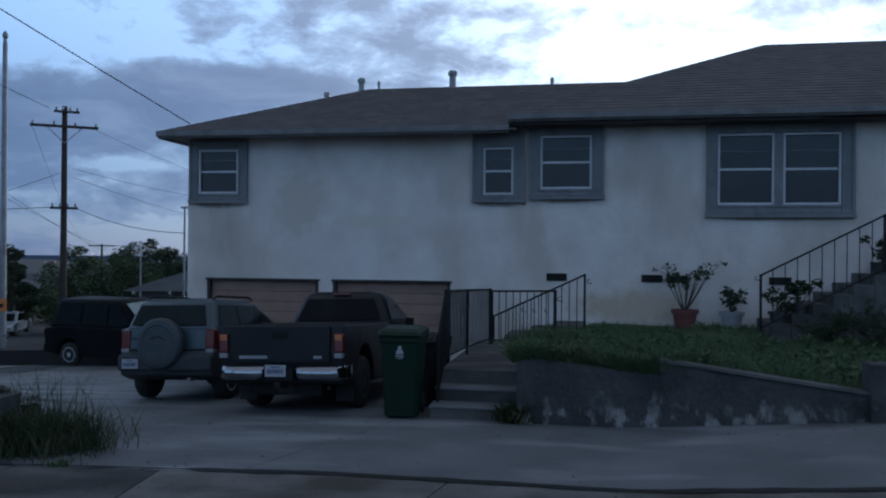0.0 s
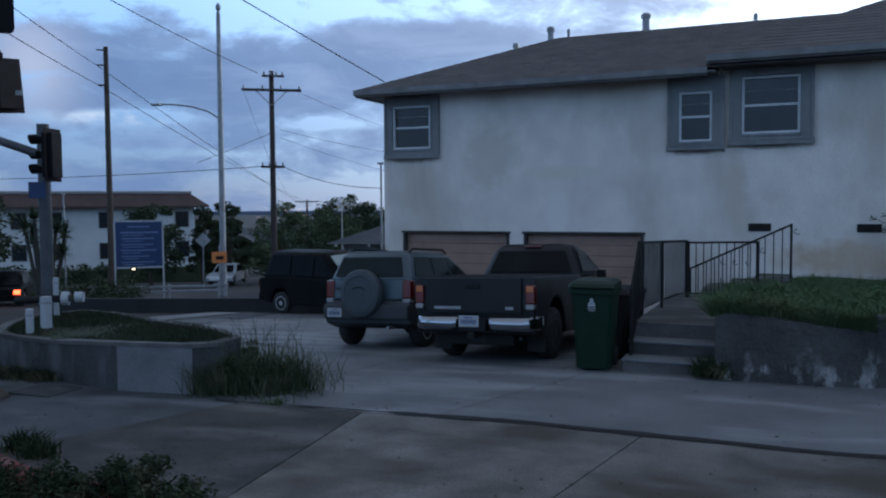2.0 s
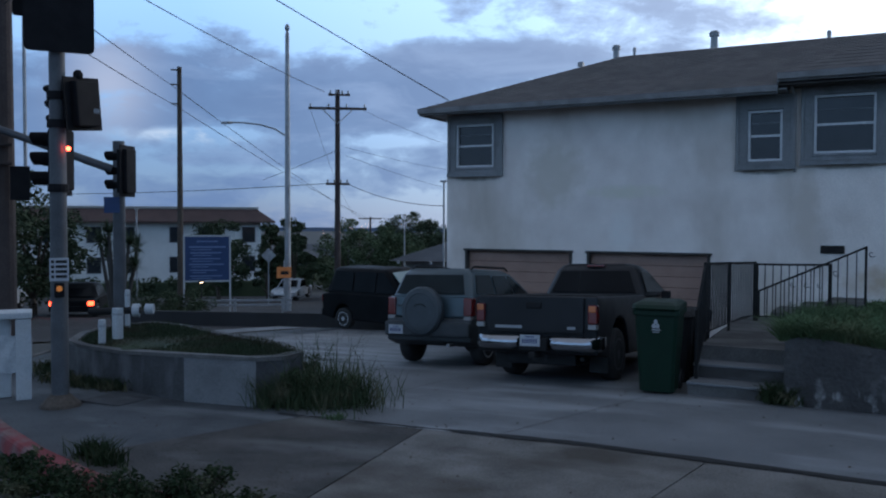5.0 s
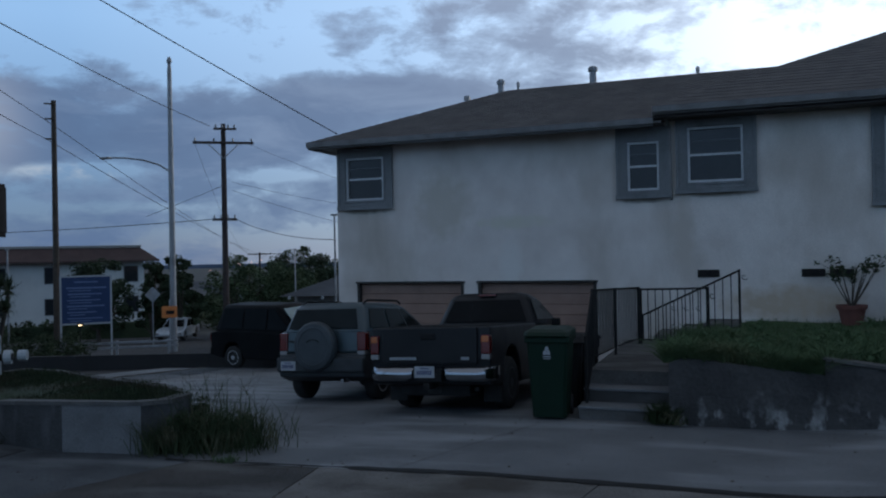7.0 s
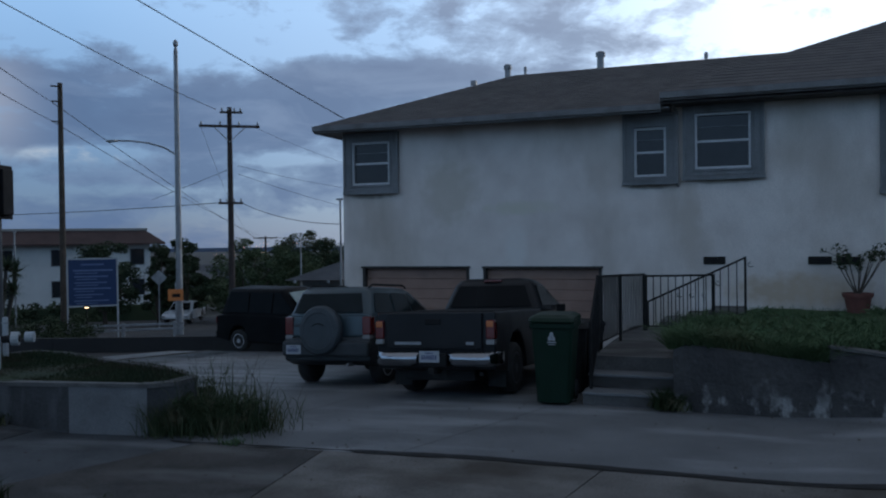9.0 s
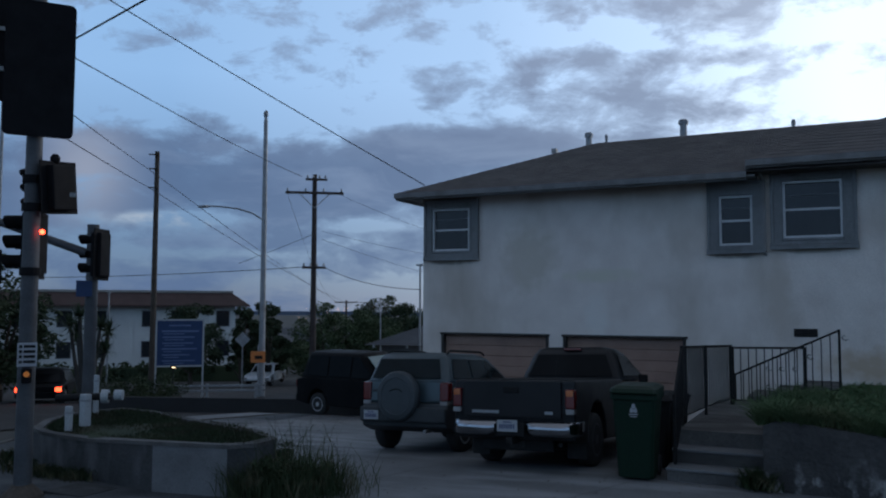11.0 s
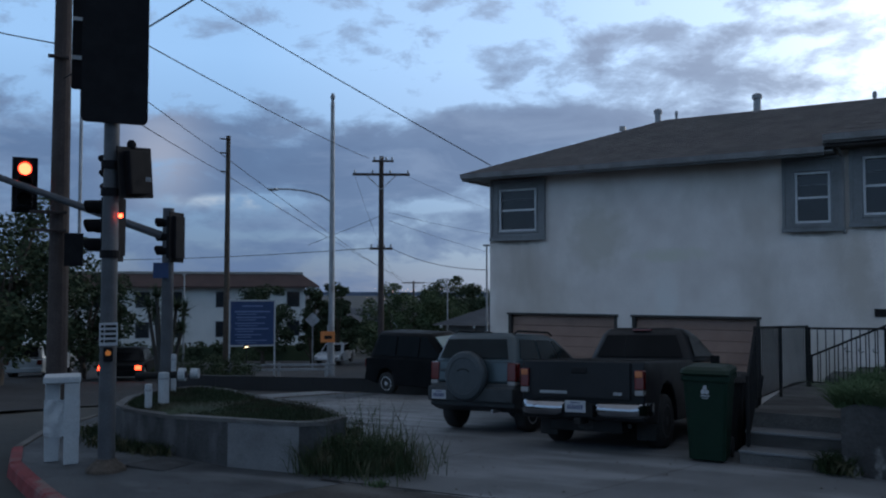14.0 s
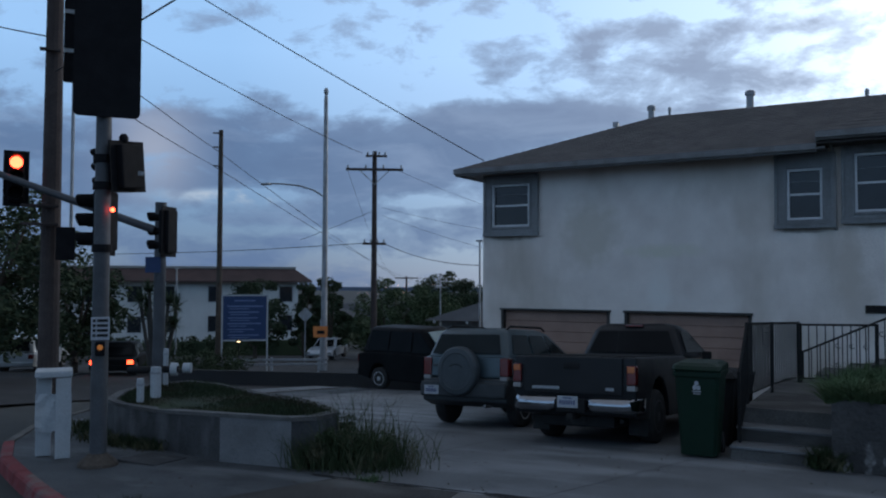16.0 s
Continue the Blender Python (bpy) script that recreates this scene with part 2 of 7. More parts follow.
M = {
    "stucco": surface("stucco", (0.67, 0.60, 0.545), (0.80, 0.735, 0.68), 0.9, 1.5, 0.4, grain=55, mottle=0.22, stain=(0.48, 0.42, 0.35), stain_scale=0.8, spread=(0.47, 0.76), streak=2.2,
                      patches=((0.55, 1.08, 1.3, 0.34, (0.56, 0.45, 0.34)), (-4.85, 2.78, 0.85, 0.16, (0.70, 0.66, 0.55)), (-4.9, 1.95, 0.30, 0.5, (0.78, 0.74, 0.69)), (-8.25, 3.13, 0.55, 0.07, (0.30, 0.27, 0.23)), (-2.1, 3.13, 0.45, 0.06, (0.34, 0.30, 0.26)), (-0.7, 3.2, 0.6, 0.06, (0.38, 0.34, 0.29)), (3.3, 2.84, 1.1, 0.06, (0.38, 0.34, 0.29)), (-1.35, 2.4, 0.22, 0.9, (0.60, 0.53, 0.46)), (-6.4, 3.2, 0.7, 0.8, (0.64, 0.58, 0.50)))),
    "trim": surface("trim", (0.185, 0.192, 0.195), (0.24, 0.246, 0.25), 0.8, 2.0, 0.3, stain=(0.13, 0.13, 0.13), stain_scale=2.5, spread=(0.55, 0.8)),
    "vinyl": surface("vinyl", (0.52, 0.53, 0.54), (0.62, 0.62, 0.62), 0.45, 3.0, 0.05),
    "pane": gloss("pane", (0.02, 0.022, 0.026), 0.06),
    "blind": surface("blind", (0.16, 0.17, 0.18), (0.21, 0.22, 0.23), 0.8, 5.0, 0.1),
    "shingle": surface("shingle", (0.082, 0.071, 0.067), (0.125, 0.110, 0.103), 0.9, 3.0, 0.6, grain=120, stain=(0.07, 0.065, 0.06), stain_scale=1.2),
    "fascia": surface("fascia", (0.20, 0.195, 0.195), (0.27, 0.262, 0.255), 0.7, 3.0, 0.2, stain=(0.16, 0.14, 0.13), stain_scale=2.0),
    "garage": surface("garage_paint", (0.28, 0.175, 0.135), (0.34, 0.22, 0.17), 0.7, 2.5, 0.25, stain=(0.20, 0.13, 0.105), stain_scale=1.5),
    "dark_wood": surface("dark_wood", (0.03, 0.028, 0.026), (0.05, 0.045, 0.04), 0.8, 4.0, 0.2),
    "concrete": surface("concrete", (0.104, 0.108, 0.112), (0.166, 0.171, 0.176), 0.7, 0.9, 0.6, grain=70, stain=(0.25, 0.258, 0.266), stain_scale=1.3, spread=(0.52, 0.68), stretch=3.6, mottle=0.55),
    "slab": surface("pavement_concrete", (0.092, 0.085, 0.077), (0.195, 0.183, 0.169), 0.75, 1.6, 0.8, grain=45, stain=(0.070, 0.060, 0.050), stain_scale=1.1, spread=(0.47, 0.64), vary=0.14, mottle=0.6, stretch=1.8, spec=0.2),
    "old_concrete": surface("old_concrete", (0.05, 0.049, 0.048), (0.085, 0.083, 0.08), 0.9, 2.0, 0.7, grain=35, mottle=0.7, stain=(0.33, 0.325, 0.31), stain_scale=2.2, spread=(0.50, 0.62), streak=2.2),
    "salty_concrete": surface("salty_concrete", (0.034, 0.033, 0.033), (0.074, 0.071, 0.068), 0.9, 2.2, 0.9, grain=22, mottle=0.4, stain=(0.26, 0.255, 0.245), stain_scale=6.0, spread=(0.49, 0.60), streak=1.8, foot=0.20),
    "damp_concrete": surface("damp_concrete", (0.032, 0.033, 0.034), (0.060, 0.061, 0.062), 0.9, 2.0, 0.6, grain=24, mottle=0.4, stain=(0.10, 0.101, 0.102), stain_scale=2.6, spread=(0.52, 0.70), streak=2.2),
    "corner_concrete": surface("corner_concrete", (0.050, 0.054, 0.058), (0.090, 0.096, 0.102), 0.75, 1.3, 0.7, grain=42, stain=(0.165, 0.172, 0.178), stain_scale=1.5, spread=(0.52, 0.72), mottle=0.5, stretch=3.2, spec=0.2),
    "damp_slab": surface("damp_pavement", (0.032, 0.030, 0.028), (0.078, 0.072, 0.066), 0.75, 1.4, 0.8, grain=40, stain=(0.13, 0.127, 0.122), stain_scale=1.7, spread=(0.50, 0.76), vary=0.16, mottle=0.6, stretch=2.6, spec=0.15),
    "dull_grass": surface("dull_grass", (0.022, 0.034, 0.018), (0.046, 0.062, 0.032), 0.85, 1.2, 0.0, spec=0.15, stain=(0.045, 0.042, 0.026), stain_scale=1.4, spread=(0.45, 0.65)),
    "pale_weed": surface("pale_weed", (0.030, 0.045, 0.020), (0.060, 0.078, 0.040), 0.8, 2.5, 0.0, spec=0.15, stain=(0.17, 0.155, 0.10), stain_scale=3.0, spread=(0.52, 0.7)),
    "step": surface("step_concrete", (0.072, 0.070, 0.067), (0.135, 0.132, 0.127), 0.85, 2.4, 0.6, grain=40, stain=(0.05, 0.048, 0.046), stain_scale=2.2, spread=(0.47, 0.62), stretch=2.5),
    "panel_white": surface("white_wash", (0.140, 0.143, 0.146), (0.185, 0.188, 0.190), 0.85, 3.0, 0.4, stain=(0.10, 0.102, 0.102), stain_scale=2.0),
    "asphalt": surface("asphalt", (0.032, 0.033, 0.034), (0.05, 0.05, 0.052), 0.9, 0.5, 0.6, spec=0.2, grain=90, stain=(0.035, 0.035, 0.036), stain_scale=0.25),
    "soil": surface("soil", (0.022, 0.024, 0.022), (0.038, 0.038, 0.034), 0.95, 0.6, 0.5, grain=30),
    "lawn": surface("lawn", (0.035, 0.06, 0.02), (0.055, 0.095, 0.03), 0.95, 1.2, 0.6, grain=40),
    "blade": surface("grass_blade", (0.055, 0.092, 0.042), (0.10, 0.145, 0.068), 0.8, 1.5, 0.0, spec=0.2, stain=(0.10, 0.10, 0.05), stain_scale=0.9, spread=(0.6, 0.8)),
    "weed": surface("weed", (0.014, 0.026, 0.010), (0.030, 0.044, 0.019), 0.8, 2.0, 0.0, spec=0.15, stain=(0.16, 0.145, 0.09), stain_scale=3.0),
    "leaf": surface("leaf", (0.05, 0.075, 0.04), (0.085, 0.115, 0.055), 0.8, 0.6, 0.0, spec=0.2),
    "leaf_dark": surface("leaf_dark", (0.034, 0.050, 0.030), (0.062, 0.080, 0.044), 0.85, 0.5, 0.0, spec=0.12),
    "bark": surface("bark", (0.05, 0.04, 0.03), (0.09, 0.07, 0.055), 0.95, 6.0, 0.8, grain=25),
    "pole_wood": surface("pole_wood", (0.040, 0.030, 0.028), (0.066, 0.050, 0.046), 0.9, 3.0, 0.6, grain=35, streak=8, stain=(0.05, 0.035, 0.03), stain_scale=6),
    "steel": surface("galvanised", (0.27, 0.28, 0.29), (0.36, 0.37, 0.38), 0.55, 3.0, 0.15, 0.5, stain=(0.2, 0.19, 0.18), stain_scale=2.0),
    "dark_steel": surface("dark_steel", (0.06, 0.064, 0.072), (0.095, 0.10, 0.108), 0.6, 3.0, 0.2, 0.3, stain=(0.06, 0.06, 0.062), stain_scale=2.5),
    "iron": surface("black_iron", (0.012, 0.012, 0.013), (0.022, 0.021, 0.02), 0.7, 8.0, 0.2, spec=0.2),
    "signal": surface("signal_black", (0.007, 0.007, 0.0085), (0.012, 0.012, 0.014), 0.75, 5.0, 0.1, spec=0.15),
    "kerb_red": surface("red_kerb", (0.15, 0.018, 0.022), (0.22, 0.032, 0.034), 0.85, 3.0, 0.5, stain=(0.16, 0.12, 0.11), stain_scale=2.5, spread=(0.5, 0.7)),
    "white_paint": surface("white_paint", (0.36, 0.385, 0.40), (0.47, 0.49, 0.50), 0.7, 3.0, 0.2, stain=(0.36, 0.37, 0.37), stain_scale=3.0),
    "truck": gloss("charcoal_paint", (0.0078, 0.0084, 0.0100), 0.40, 0.0, 0.08, 0.25),
    "suv": gloss("silver_blue_paint", (0.046, 0.068, 0.078), 0.35, 0.3, 0.35),
    "suv_grey": surface("grey_cladding", (0.026, 0.031, 0.034), (0.038, 0.044, 0.048), 0.6, 5.0, 0.1),
    "tyre_cover": surface("tyre_cover_vinyl", (0.036, 0.046, 0.052), (0.050, 0.061, 0.068), 0.55, 5.0, 0.1),
    "van_glass": gloss("van_glass", (0.004, 0.005, 0.006), 0.2, 0.0, 0.0, 0.06),
    # glossy windscreen; a teal sky reflection is also put into its base colour
    "sky_painted_glass": gloss("painted_reflection_glass", (0.10, 0.17, 0.18), 0.05, 0.0, 0.4, 0.9),
    "van": gloss("black_paint", (0.005, 0.006, 0.007), 0.6, 0.0, 0.0, 0.08),
    "white_car": gloss("white_car_paint", (0.40, 0.42, 0.44), 0.3, 0.0, 0.6),
    "silver_car": gloss("silver_car_paint", (0.35, 0.37, 0.38), 0.3, 0.3, 0.6),
    "rubber": surface("rubber", (0.015, 0.015, 0.015), (0.028, 0.028, 0.028), 0.85, 8.0, 0.2),
    "rim": gloss("alloy", (0.42, 0.43, 0.45), 0.3, 0.35),
    "chrome": gloss("chrome", (0.30, 0.31, 0.33), 0.12, 1.0),
    "car_glass": gloss("car_glass", (0.005, 0.006, 0.007), 0.08, 0.0, 0.0, 0.12),
    "suv_glass": gloss("suv_glass", (0.010, 0.016, 0.018), 0.08, 0.0, 0.0, 0.15),
    "black_plastic": surface("black_plastic", (0.009, 0.009, 0.0095), (0.014, 0.014, 0.0145), 0.7, 6.0, 0.1, spec=0.25),
    "lens_red": gloss("red_lens", (0.10, 0.007, 0.007), 0.12, 0.0, 0.5),
    "lens_amber": gloss("amber_lens", (0.42, 0.11, 0.02), 0.12, 0.0, 0.5),
    "lens_clear": gloss("clear_lens", (0.22, 0.22, 0.22), 0.12, 0.0, 0.5),
    "plate": surface("plate_white", (0.34, 0.35, 0.37), (0.40, 0.41, 0.43), 0.5, 9.0, 0.0),
    "plate_ink": surface("plate_ink", (0.05, 0.06, 0.14), (0.06, 0.08, 0.17), 0.5, 9.0, 0.0),
    "bin": surface("green_plastic", (0.0035, 0.018, 0.010), (0.005, 0.025, 0.013), 0.5, 3.0, 0.1, stain=(0.006, 0.018, 0.012), stain_scale=3.0, spec=0.25),
    "terracotta": surface("terracotta", (0.13, 0.05, 0.042), (0.18, 0.07, 0.055), 0.85, 5.0, 0.3),
    "grey_pot": surface("grey_pot", (0.26, 0.27, 0.28), (0.34, 0.34, 0.35), 0.8, 5.0, 0.2),
    "blue_sign": surface("blue_sign", (0.014, 0.038, 0.11), (0.018, 0.046, 0.13), 0.5, 1.5, 0.0),
    "sign_ink": surface("pale_lettering", (0.11, 0.16, 0.28), (0.14, 0.19, 0.32), 0.6, 4.0, 0.0),
    "orange_sign": surface("orange_sign", (0.65, 0.20, 0.05), (0.72, 0.24, 0.06), 0.6, 4.0, 0.0),
    "apt_wall": surface("apartment_wall", (0.56, 0.555, 0.53), (0.66, 0.65, 0.62), 0.9, 0.5, 0.2),
    "apt_roof": surface("apartment_roof", (0.065, 0.040, 0.036), (0.09, 0.055, 0.048), 0.9, 1.0, 0.3),
    "far_wall": surface("far_wall", (0.30, 0.29, 0.27), (0.40, 0.38, 0.35), 0.9, 0.3, 0.1, vary=0.3),
    "valley_wall": surface("valley_wall", (0.13, 0.14, 0.155), (0.18, 0.185, 0.195), 0.9, 0.3, 0.1, vary=0.3),
    "grey_roof": surface("grey_roof", (0.045, 0.050, 0.058), (0.07, 0.075, 0.084), 0.9, 1.0, 0.4),
    # distance haze is put into the hills' blue base colour
    "hill": surface("hazed_hill", (0.10, 0.13, 0.19), (0.13, 0.16, 0.22), 0.95, 0.01, 0.0),
    "red_light": lamp_mat("red_light", (1.0, 0.042, 0.016), 15.0),
    "tail_light": lamp_mat("tail_light", (1.0, 0.06, 0.02), 6.0),
    "city_light": lamp_mat("city_light", (1.0, 0.55, 0.38), 1.0),
    "lamp_glass": lamp_mat("warm_lamp", (1.0, 0.72, 0.42), 2.2),
    "walk_lamp": lamp_mat("amber_hand", (1.0, 0.30, 0.05), 0.08),
    "cable": surface("cable", (0.015, 0.015, 0.017), (0.022, 0.022, 0.024), 0.8, 5.0, 0.0),
}


# ---- mesh helpers ----
def mesh_ob(name, bm, material, parent=None):
    me = bpy.data.meshes.new(name)
    bm.normal_update()
    bm.to_mesh(me)
    bm.free()
    for k in material if isinstance(material, (list, tuple)) else [material]:
        me.materials.append(k)
    ob = new(name, me)
    if parent is not None:
        ob.parent = parent
    return ob


def part(name, bm, material, parent, label=""):
    """One mesh under a thing or a part, in its parent's own space."""
    return tagged(mesh_ob(name, bm, material, parent), label)


def thing(name, m, label, category, group="", kind=""):
    ob = new(name)
    ob.matrix_world = m
    return tagged(ob, label, category, group, kind)


def box(bm, x0, x1, y0, y1, z0, z1, bevel=0.0, seg=2):
    r = bmesh.ops.create_cube(bm, size=1)
    bmesh.ops.scale(bm, vec=(x1 - x0, y1 - y0, z1 - z0), verts=r["verts"])
    bmesh.ops.translate(bm, vec=((x0 + x1) / 2, (y0 + y1) / 2, (z0 + z1) / 2), verts=r["verts"])
    if bevel:
        edges = list({e for v in r["verts"] for e in v.link_edges})
        bmesh.ops.bevel(bm, geom=edges, offset=bevel, segments=seg, affect="EDGES", profile=0.6)
    return bm


def cyl(bm, p0, p1, r0, r1=None, seg=12):
    p0, p1 = Vector(p0), Vector(p1)
    d = p1 - p0
    m = Matrix.Translation((p0 + p1) / 2) @ d.to_track_quat("Z", "Y").to_matrix().to_4x4()
    bmesh.ops.create_cone(bm, cap_ends=True, segments=seg, radius1=r0, radius2=r0 if r1 is None else r1, depth=d.length, matrix=m)
    return bm


def tube(bm, pts, r, seg=8):
    for a, b in zip(pts, pts[1:]):
        cyl(bm, a, b, r, r, seg)
    return bm


def prism(bm, pts, axis, a, b):
    """A closed outline pushed from a to b along the axis; outlines are given in the other two coordinates."""
    def at(p, v):
        return {"x": (v, p[0], p[1]), "y": (p[0], v, p[1]), "z": (p[0], p[1], v)}[axis]
    va, vb = [bm.verts.new(at(p, a)) for p in pts], [bm.verts.new(at(p, b)) for p in pts]
    n = len(pts)
    bm.faces.new(va)
    bm.faces.new(vb[::-1])
    for i in range(n):
        bm.faces.new((va[i], vb[i], vb[(i + 1) % n], va[(i + 1) % n]))
    bmesh.ops.recalc_face_normals(bm, faces=bm.faces)
    return bm


def lathe(bm, prof, seg=20, centre=(0, 0)):
    rings = [[bm.verts.new((centre[0] + r * math.cos(2 * math.pi * k / seg), centre[1] + r * math.sin(2 * math.pi * k / seg), z)) for k in range(seg)] for r, z in prof]
    for a, b in zip(rings, rings[1:]):
        for k in range(seg):
            bm.faces.new((a[k], a[(k + 1) % seg], b[(k + 1) % seg], b[k]))
    bm.faces.new(rings[0][::-1])
    bm.faces.new(rings[-1])
    return bm


def loft(bm, sections):
    """Bridges rings of equal length and caps both ends."""
    rings = [[bm.verts.new(p) for p in s] for s in sections]
    n = len(rings[0])
    for a, b in zip(rings, rings[1:]):
        for k in range(n):
            bm.faces.new((a[k], a[(k + 1) % n], b[(k + 1) % n], b[k]))
    bm.faces.new(rings[0][::-1])
    bm.faces.new(rings[-1])
    bmesh.ops.recalc_face_normals(bm, faces=bm.faces)
    return bm


def B():
    return bmesh.new()


def smooth(ob):
    for p in ob.data.polygons:
        p.use_smooth = True
    return ob


def stuff_mesh(name, verts, faces, material, label, category, parent=None):
    me = bpy.data.meshes.new(name)
    me.from_pydata(verts, [], faces)
    me.materials.append(material)
    ob = new(name, me)
    if parent is not None:
        ob.parent = parent
        return ob
    return tagged(ob, label, category, kind="stuff")


# ---- the ground: falls to the back and to one side, down into the valley ----
def H(x, y):
    z = 0.03 * min(0.0, max(x, -70) + 2.5) + 0.07 * min(max(0.0, x - 0.3), 9.0)
    z -= 0.07 * min(max(y - 10.5, 0.0), 14.5)
    z -= 0.055 * min(max(y - 25, 0.0), 60)
    z -= 0.03 * min(max(y - 85, 0.0), 300)
    z -= 0.010 * max(y - 385, 0.0)
    return z


def sheet(name, xs, ys, lift, material, inside=None, thick=0.0):
    bm = B()
    grid = {}
    for i, x in enumerate(xs):
        for j, y in enumerate(ys):
            grid[i, j] = bm.verts.new((x, y, H(x, y) + lift))
    for i in range(len(xs) - 1):
        for j in range(len(ys) - 1):
            if inside is None or inside((xs[i] + xs[i + 1]) / 2, (ys[j] + ys[j + 1]) / 2):
                bm.faces.new((grid[i, j], grid[i + 1, j], grid[i + 1, j + 1], grid[i, j + 1]))
    bmesh.ops.delete(bm, geom=[v for v in bm.verts if not v.link_faces], context="VERTS")
    return mesh_ob(name, bm, material)


def steps_of(a, b, d):
    n = max(1, round((b - a) / d))
    return [a + (b - a) * k / n for k in range(n + 1)]


far = [-3000, -1500, -700, -300, -150]
xs = far + steps_of(-100, 40, 5) + [70, 150, 300, 700, 1500, 3000]
ys = [-3000, -700, -200, -80, -30, -12] + steps_of(-8, 90, 3.5) + [110, 150, 220, 300, 385, 600, 1000, 1800, 3000, 4200]
ground = tagged(sheet("ground", xs, ys, -0.16, M["soil"]), "dark bare soil sloping down into the valley", "ground", kind="structure")

road = tagged(sheet("road", steps_of(-80, 60, 4), steps_of(-9, 4.55, 2.26), -0.12, M["asphalt"]), "dark worn asphalt street with a kerb", "road", kind="structure")
cross = tagged(sheet("road_cross", steps_of(-62, -16, 2), steps_of(4.55, 60, 2), -0.125, M["asphalt"], lambda x, y: x < -17.0 or y > 27), "dark asphalt cross street running downhill", "road", kind="structure")
lot = tagged(sheet("driveway", steps_of(-17, -2.2, 0.74), steps_of(7.78, 21.0, 0.66), -0.012, M["concrete"], lambda x, y: x > -7.6 - max(0, y - 8.6) * 1.9), "worn pale concrete driveway in front of the garages", "driveway", kind="structure")
lot_right = tagged(sheet("driveway_apron", steps_of(-2.2, 7.0, 0.46), steps_of(7.78, 11.2, 0.38), -0.012, M["concrete"]), "worn concrete apron beside a retaining wall", "driveway", kind="structure")

# ---- the house ----
FY = 17.2


def wall_with_holes(bm, x0, x1, z0, z1, y0, y1, holes):
    """An upright wall along x, cut open where the holes (x0, x1, z0, z1) are."""
    xs_ = sorted({x0, x1, *[v for h in holes for v in h[:2]]})
    zs_ = sorted({z0, z1, *[v for h in holes for v in h[2:]]})
    def solid(i, j):
        if not (0 <= i < len(xs_) - 1 and 0 <= j < len(zs_) - 1):
            return False
        cx, cz = (xs_[i] + xs_[i + 1]) / 2, (zs_[j] + zs_[j + 1]) / 2
        return not any(h[0] < cx < h[1] and h[2] < cz < h[3] for h in holes)
    vs = {}
    def v(i, k, j):
        if (i, k, j) not in vs:
            vs[i, k, j] = bm.verts.new((xs_[i], (y0, y1)[k], zs_[j]))
        return vs[i, k, j]
    for i in range(len(xs_) - 1):
        for j in range(len(zs_) - 1):
            if not solid(i, j):
                continue
            bm.faces.new((v(i, 0, j), v(i + 1, 0, j), v(i + 1, 0, j + 1), v(i, 0, j + 1)))
            bm.faces.new((v(i, 1, j), v(i, 1, j + 1), v(i + 1, 1, j + 1), v(i + 1, 1, j)))
            if not solid(i - 1, j):
                bm.faces.new((v(i, 0, j), v(i, 0, j + 1), v(i, 1, j + 1), v(i, 1, j)))
            if not solid(i + 1, j):
                bm.faces.new((v(i + 1, 0, j), v(i + 1, 1, j), v(i + 1, 1, j + 1), v(i + 1, 0, j + 1)))
            if not solid(i, j - 1):
                bm.faces.new((v(i, 0, j), v(i, 1, j), v(i + 1, 1, j), v(i + 1, 0, j)))
            if not solid(i, j + 1):
                bm.faces.new((v(i, 0, j + 1), v(i + 1, 0, j + 1), v(i + 1, 1, j + 1), v(i, 1, j + 1)))
    bmesh.ops.recalc_face_normals(bm, faces=bm.faces)
    return bm


house = thing("house", Matrix.Identity(4), "two-storey cream stucco house over two garages", "house")
GARAGE = [(-8.52, -5.97), (-5.64, -3.10)]
WINDOWS = [  # opening x0, x1, z0, z1, then the trim's reach
    (-8.74, -7.81, 3.38, 4.34, -8.94, -7.59, 3.18, 4.55),
    (-2.42, -1.80, 3.33, 4.30, -2.64, -1.60, 3.18, 4.58),
    (-1.25, -0.22, 3.44, 4.52, -1.47, 0.02, 3.24, 4.76),
    (2.21, 3.26, 3.11, 4.50, None, None, None, None),
    (3.42, 4.47, 3.11, 4.50, 1.99, 4.71, 2.88, 4.74),
]
bm = wall_with_holes(B(), -9.0, -1.7, -1.1, 4.66, FY, FY + 0.25, [(a, b, -0.9, 1.53) for a, b in GARAGE] + [w[:4] for w in WINDOWS[:2]])
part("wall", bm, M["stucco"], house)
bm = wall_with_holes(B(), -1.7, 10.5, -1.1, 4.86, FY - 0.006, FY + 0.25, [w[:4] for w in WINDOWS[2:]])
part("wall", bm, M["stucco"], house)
part("wall", box(B(), -9.0, -8.75, FY + 0.25, 23.5, -1.3, 4.66), M["stucco"], house)
part("wall", box(B(), -8.75, 10.5, 23.25, 23.5, -1.3, 4.66), M["stucco"], house)
part("wall", box(B(), 10.25, 10.5, FY + 0.25, 28.0, -0.5, 4.86), M["stucco"], house)


def hip(bm, x0, x1, y0, y1, z, ridge_z):
    d = (y1 - y0) / 2
    e = [bm.verts.new(p) for p in ((x0, y0, z), (x1, y0, z), (x1, y1, z), (x0, y1, z))]
    r = [bm.verts.new((x0 + d, y0 + d, ridge_z)), bm.verts.new((x1 - d, y0 + d, ridge_z))]
    for f in ((e[0], e[1], r[1], r[0]), (e[1], e[2], r[1]), (e[2], e[3], r[0], r[1]), (e[3], e[0], r[0]), (e[3], e[2], e[1], e[0])):
        bm.faces.new(f)
    bmesh.ops.recalc_face_normals(bm, faces=bm.faces)
    return bm


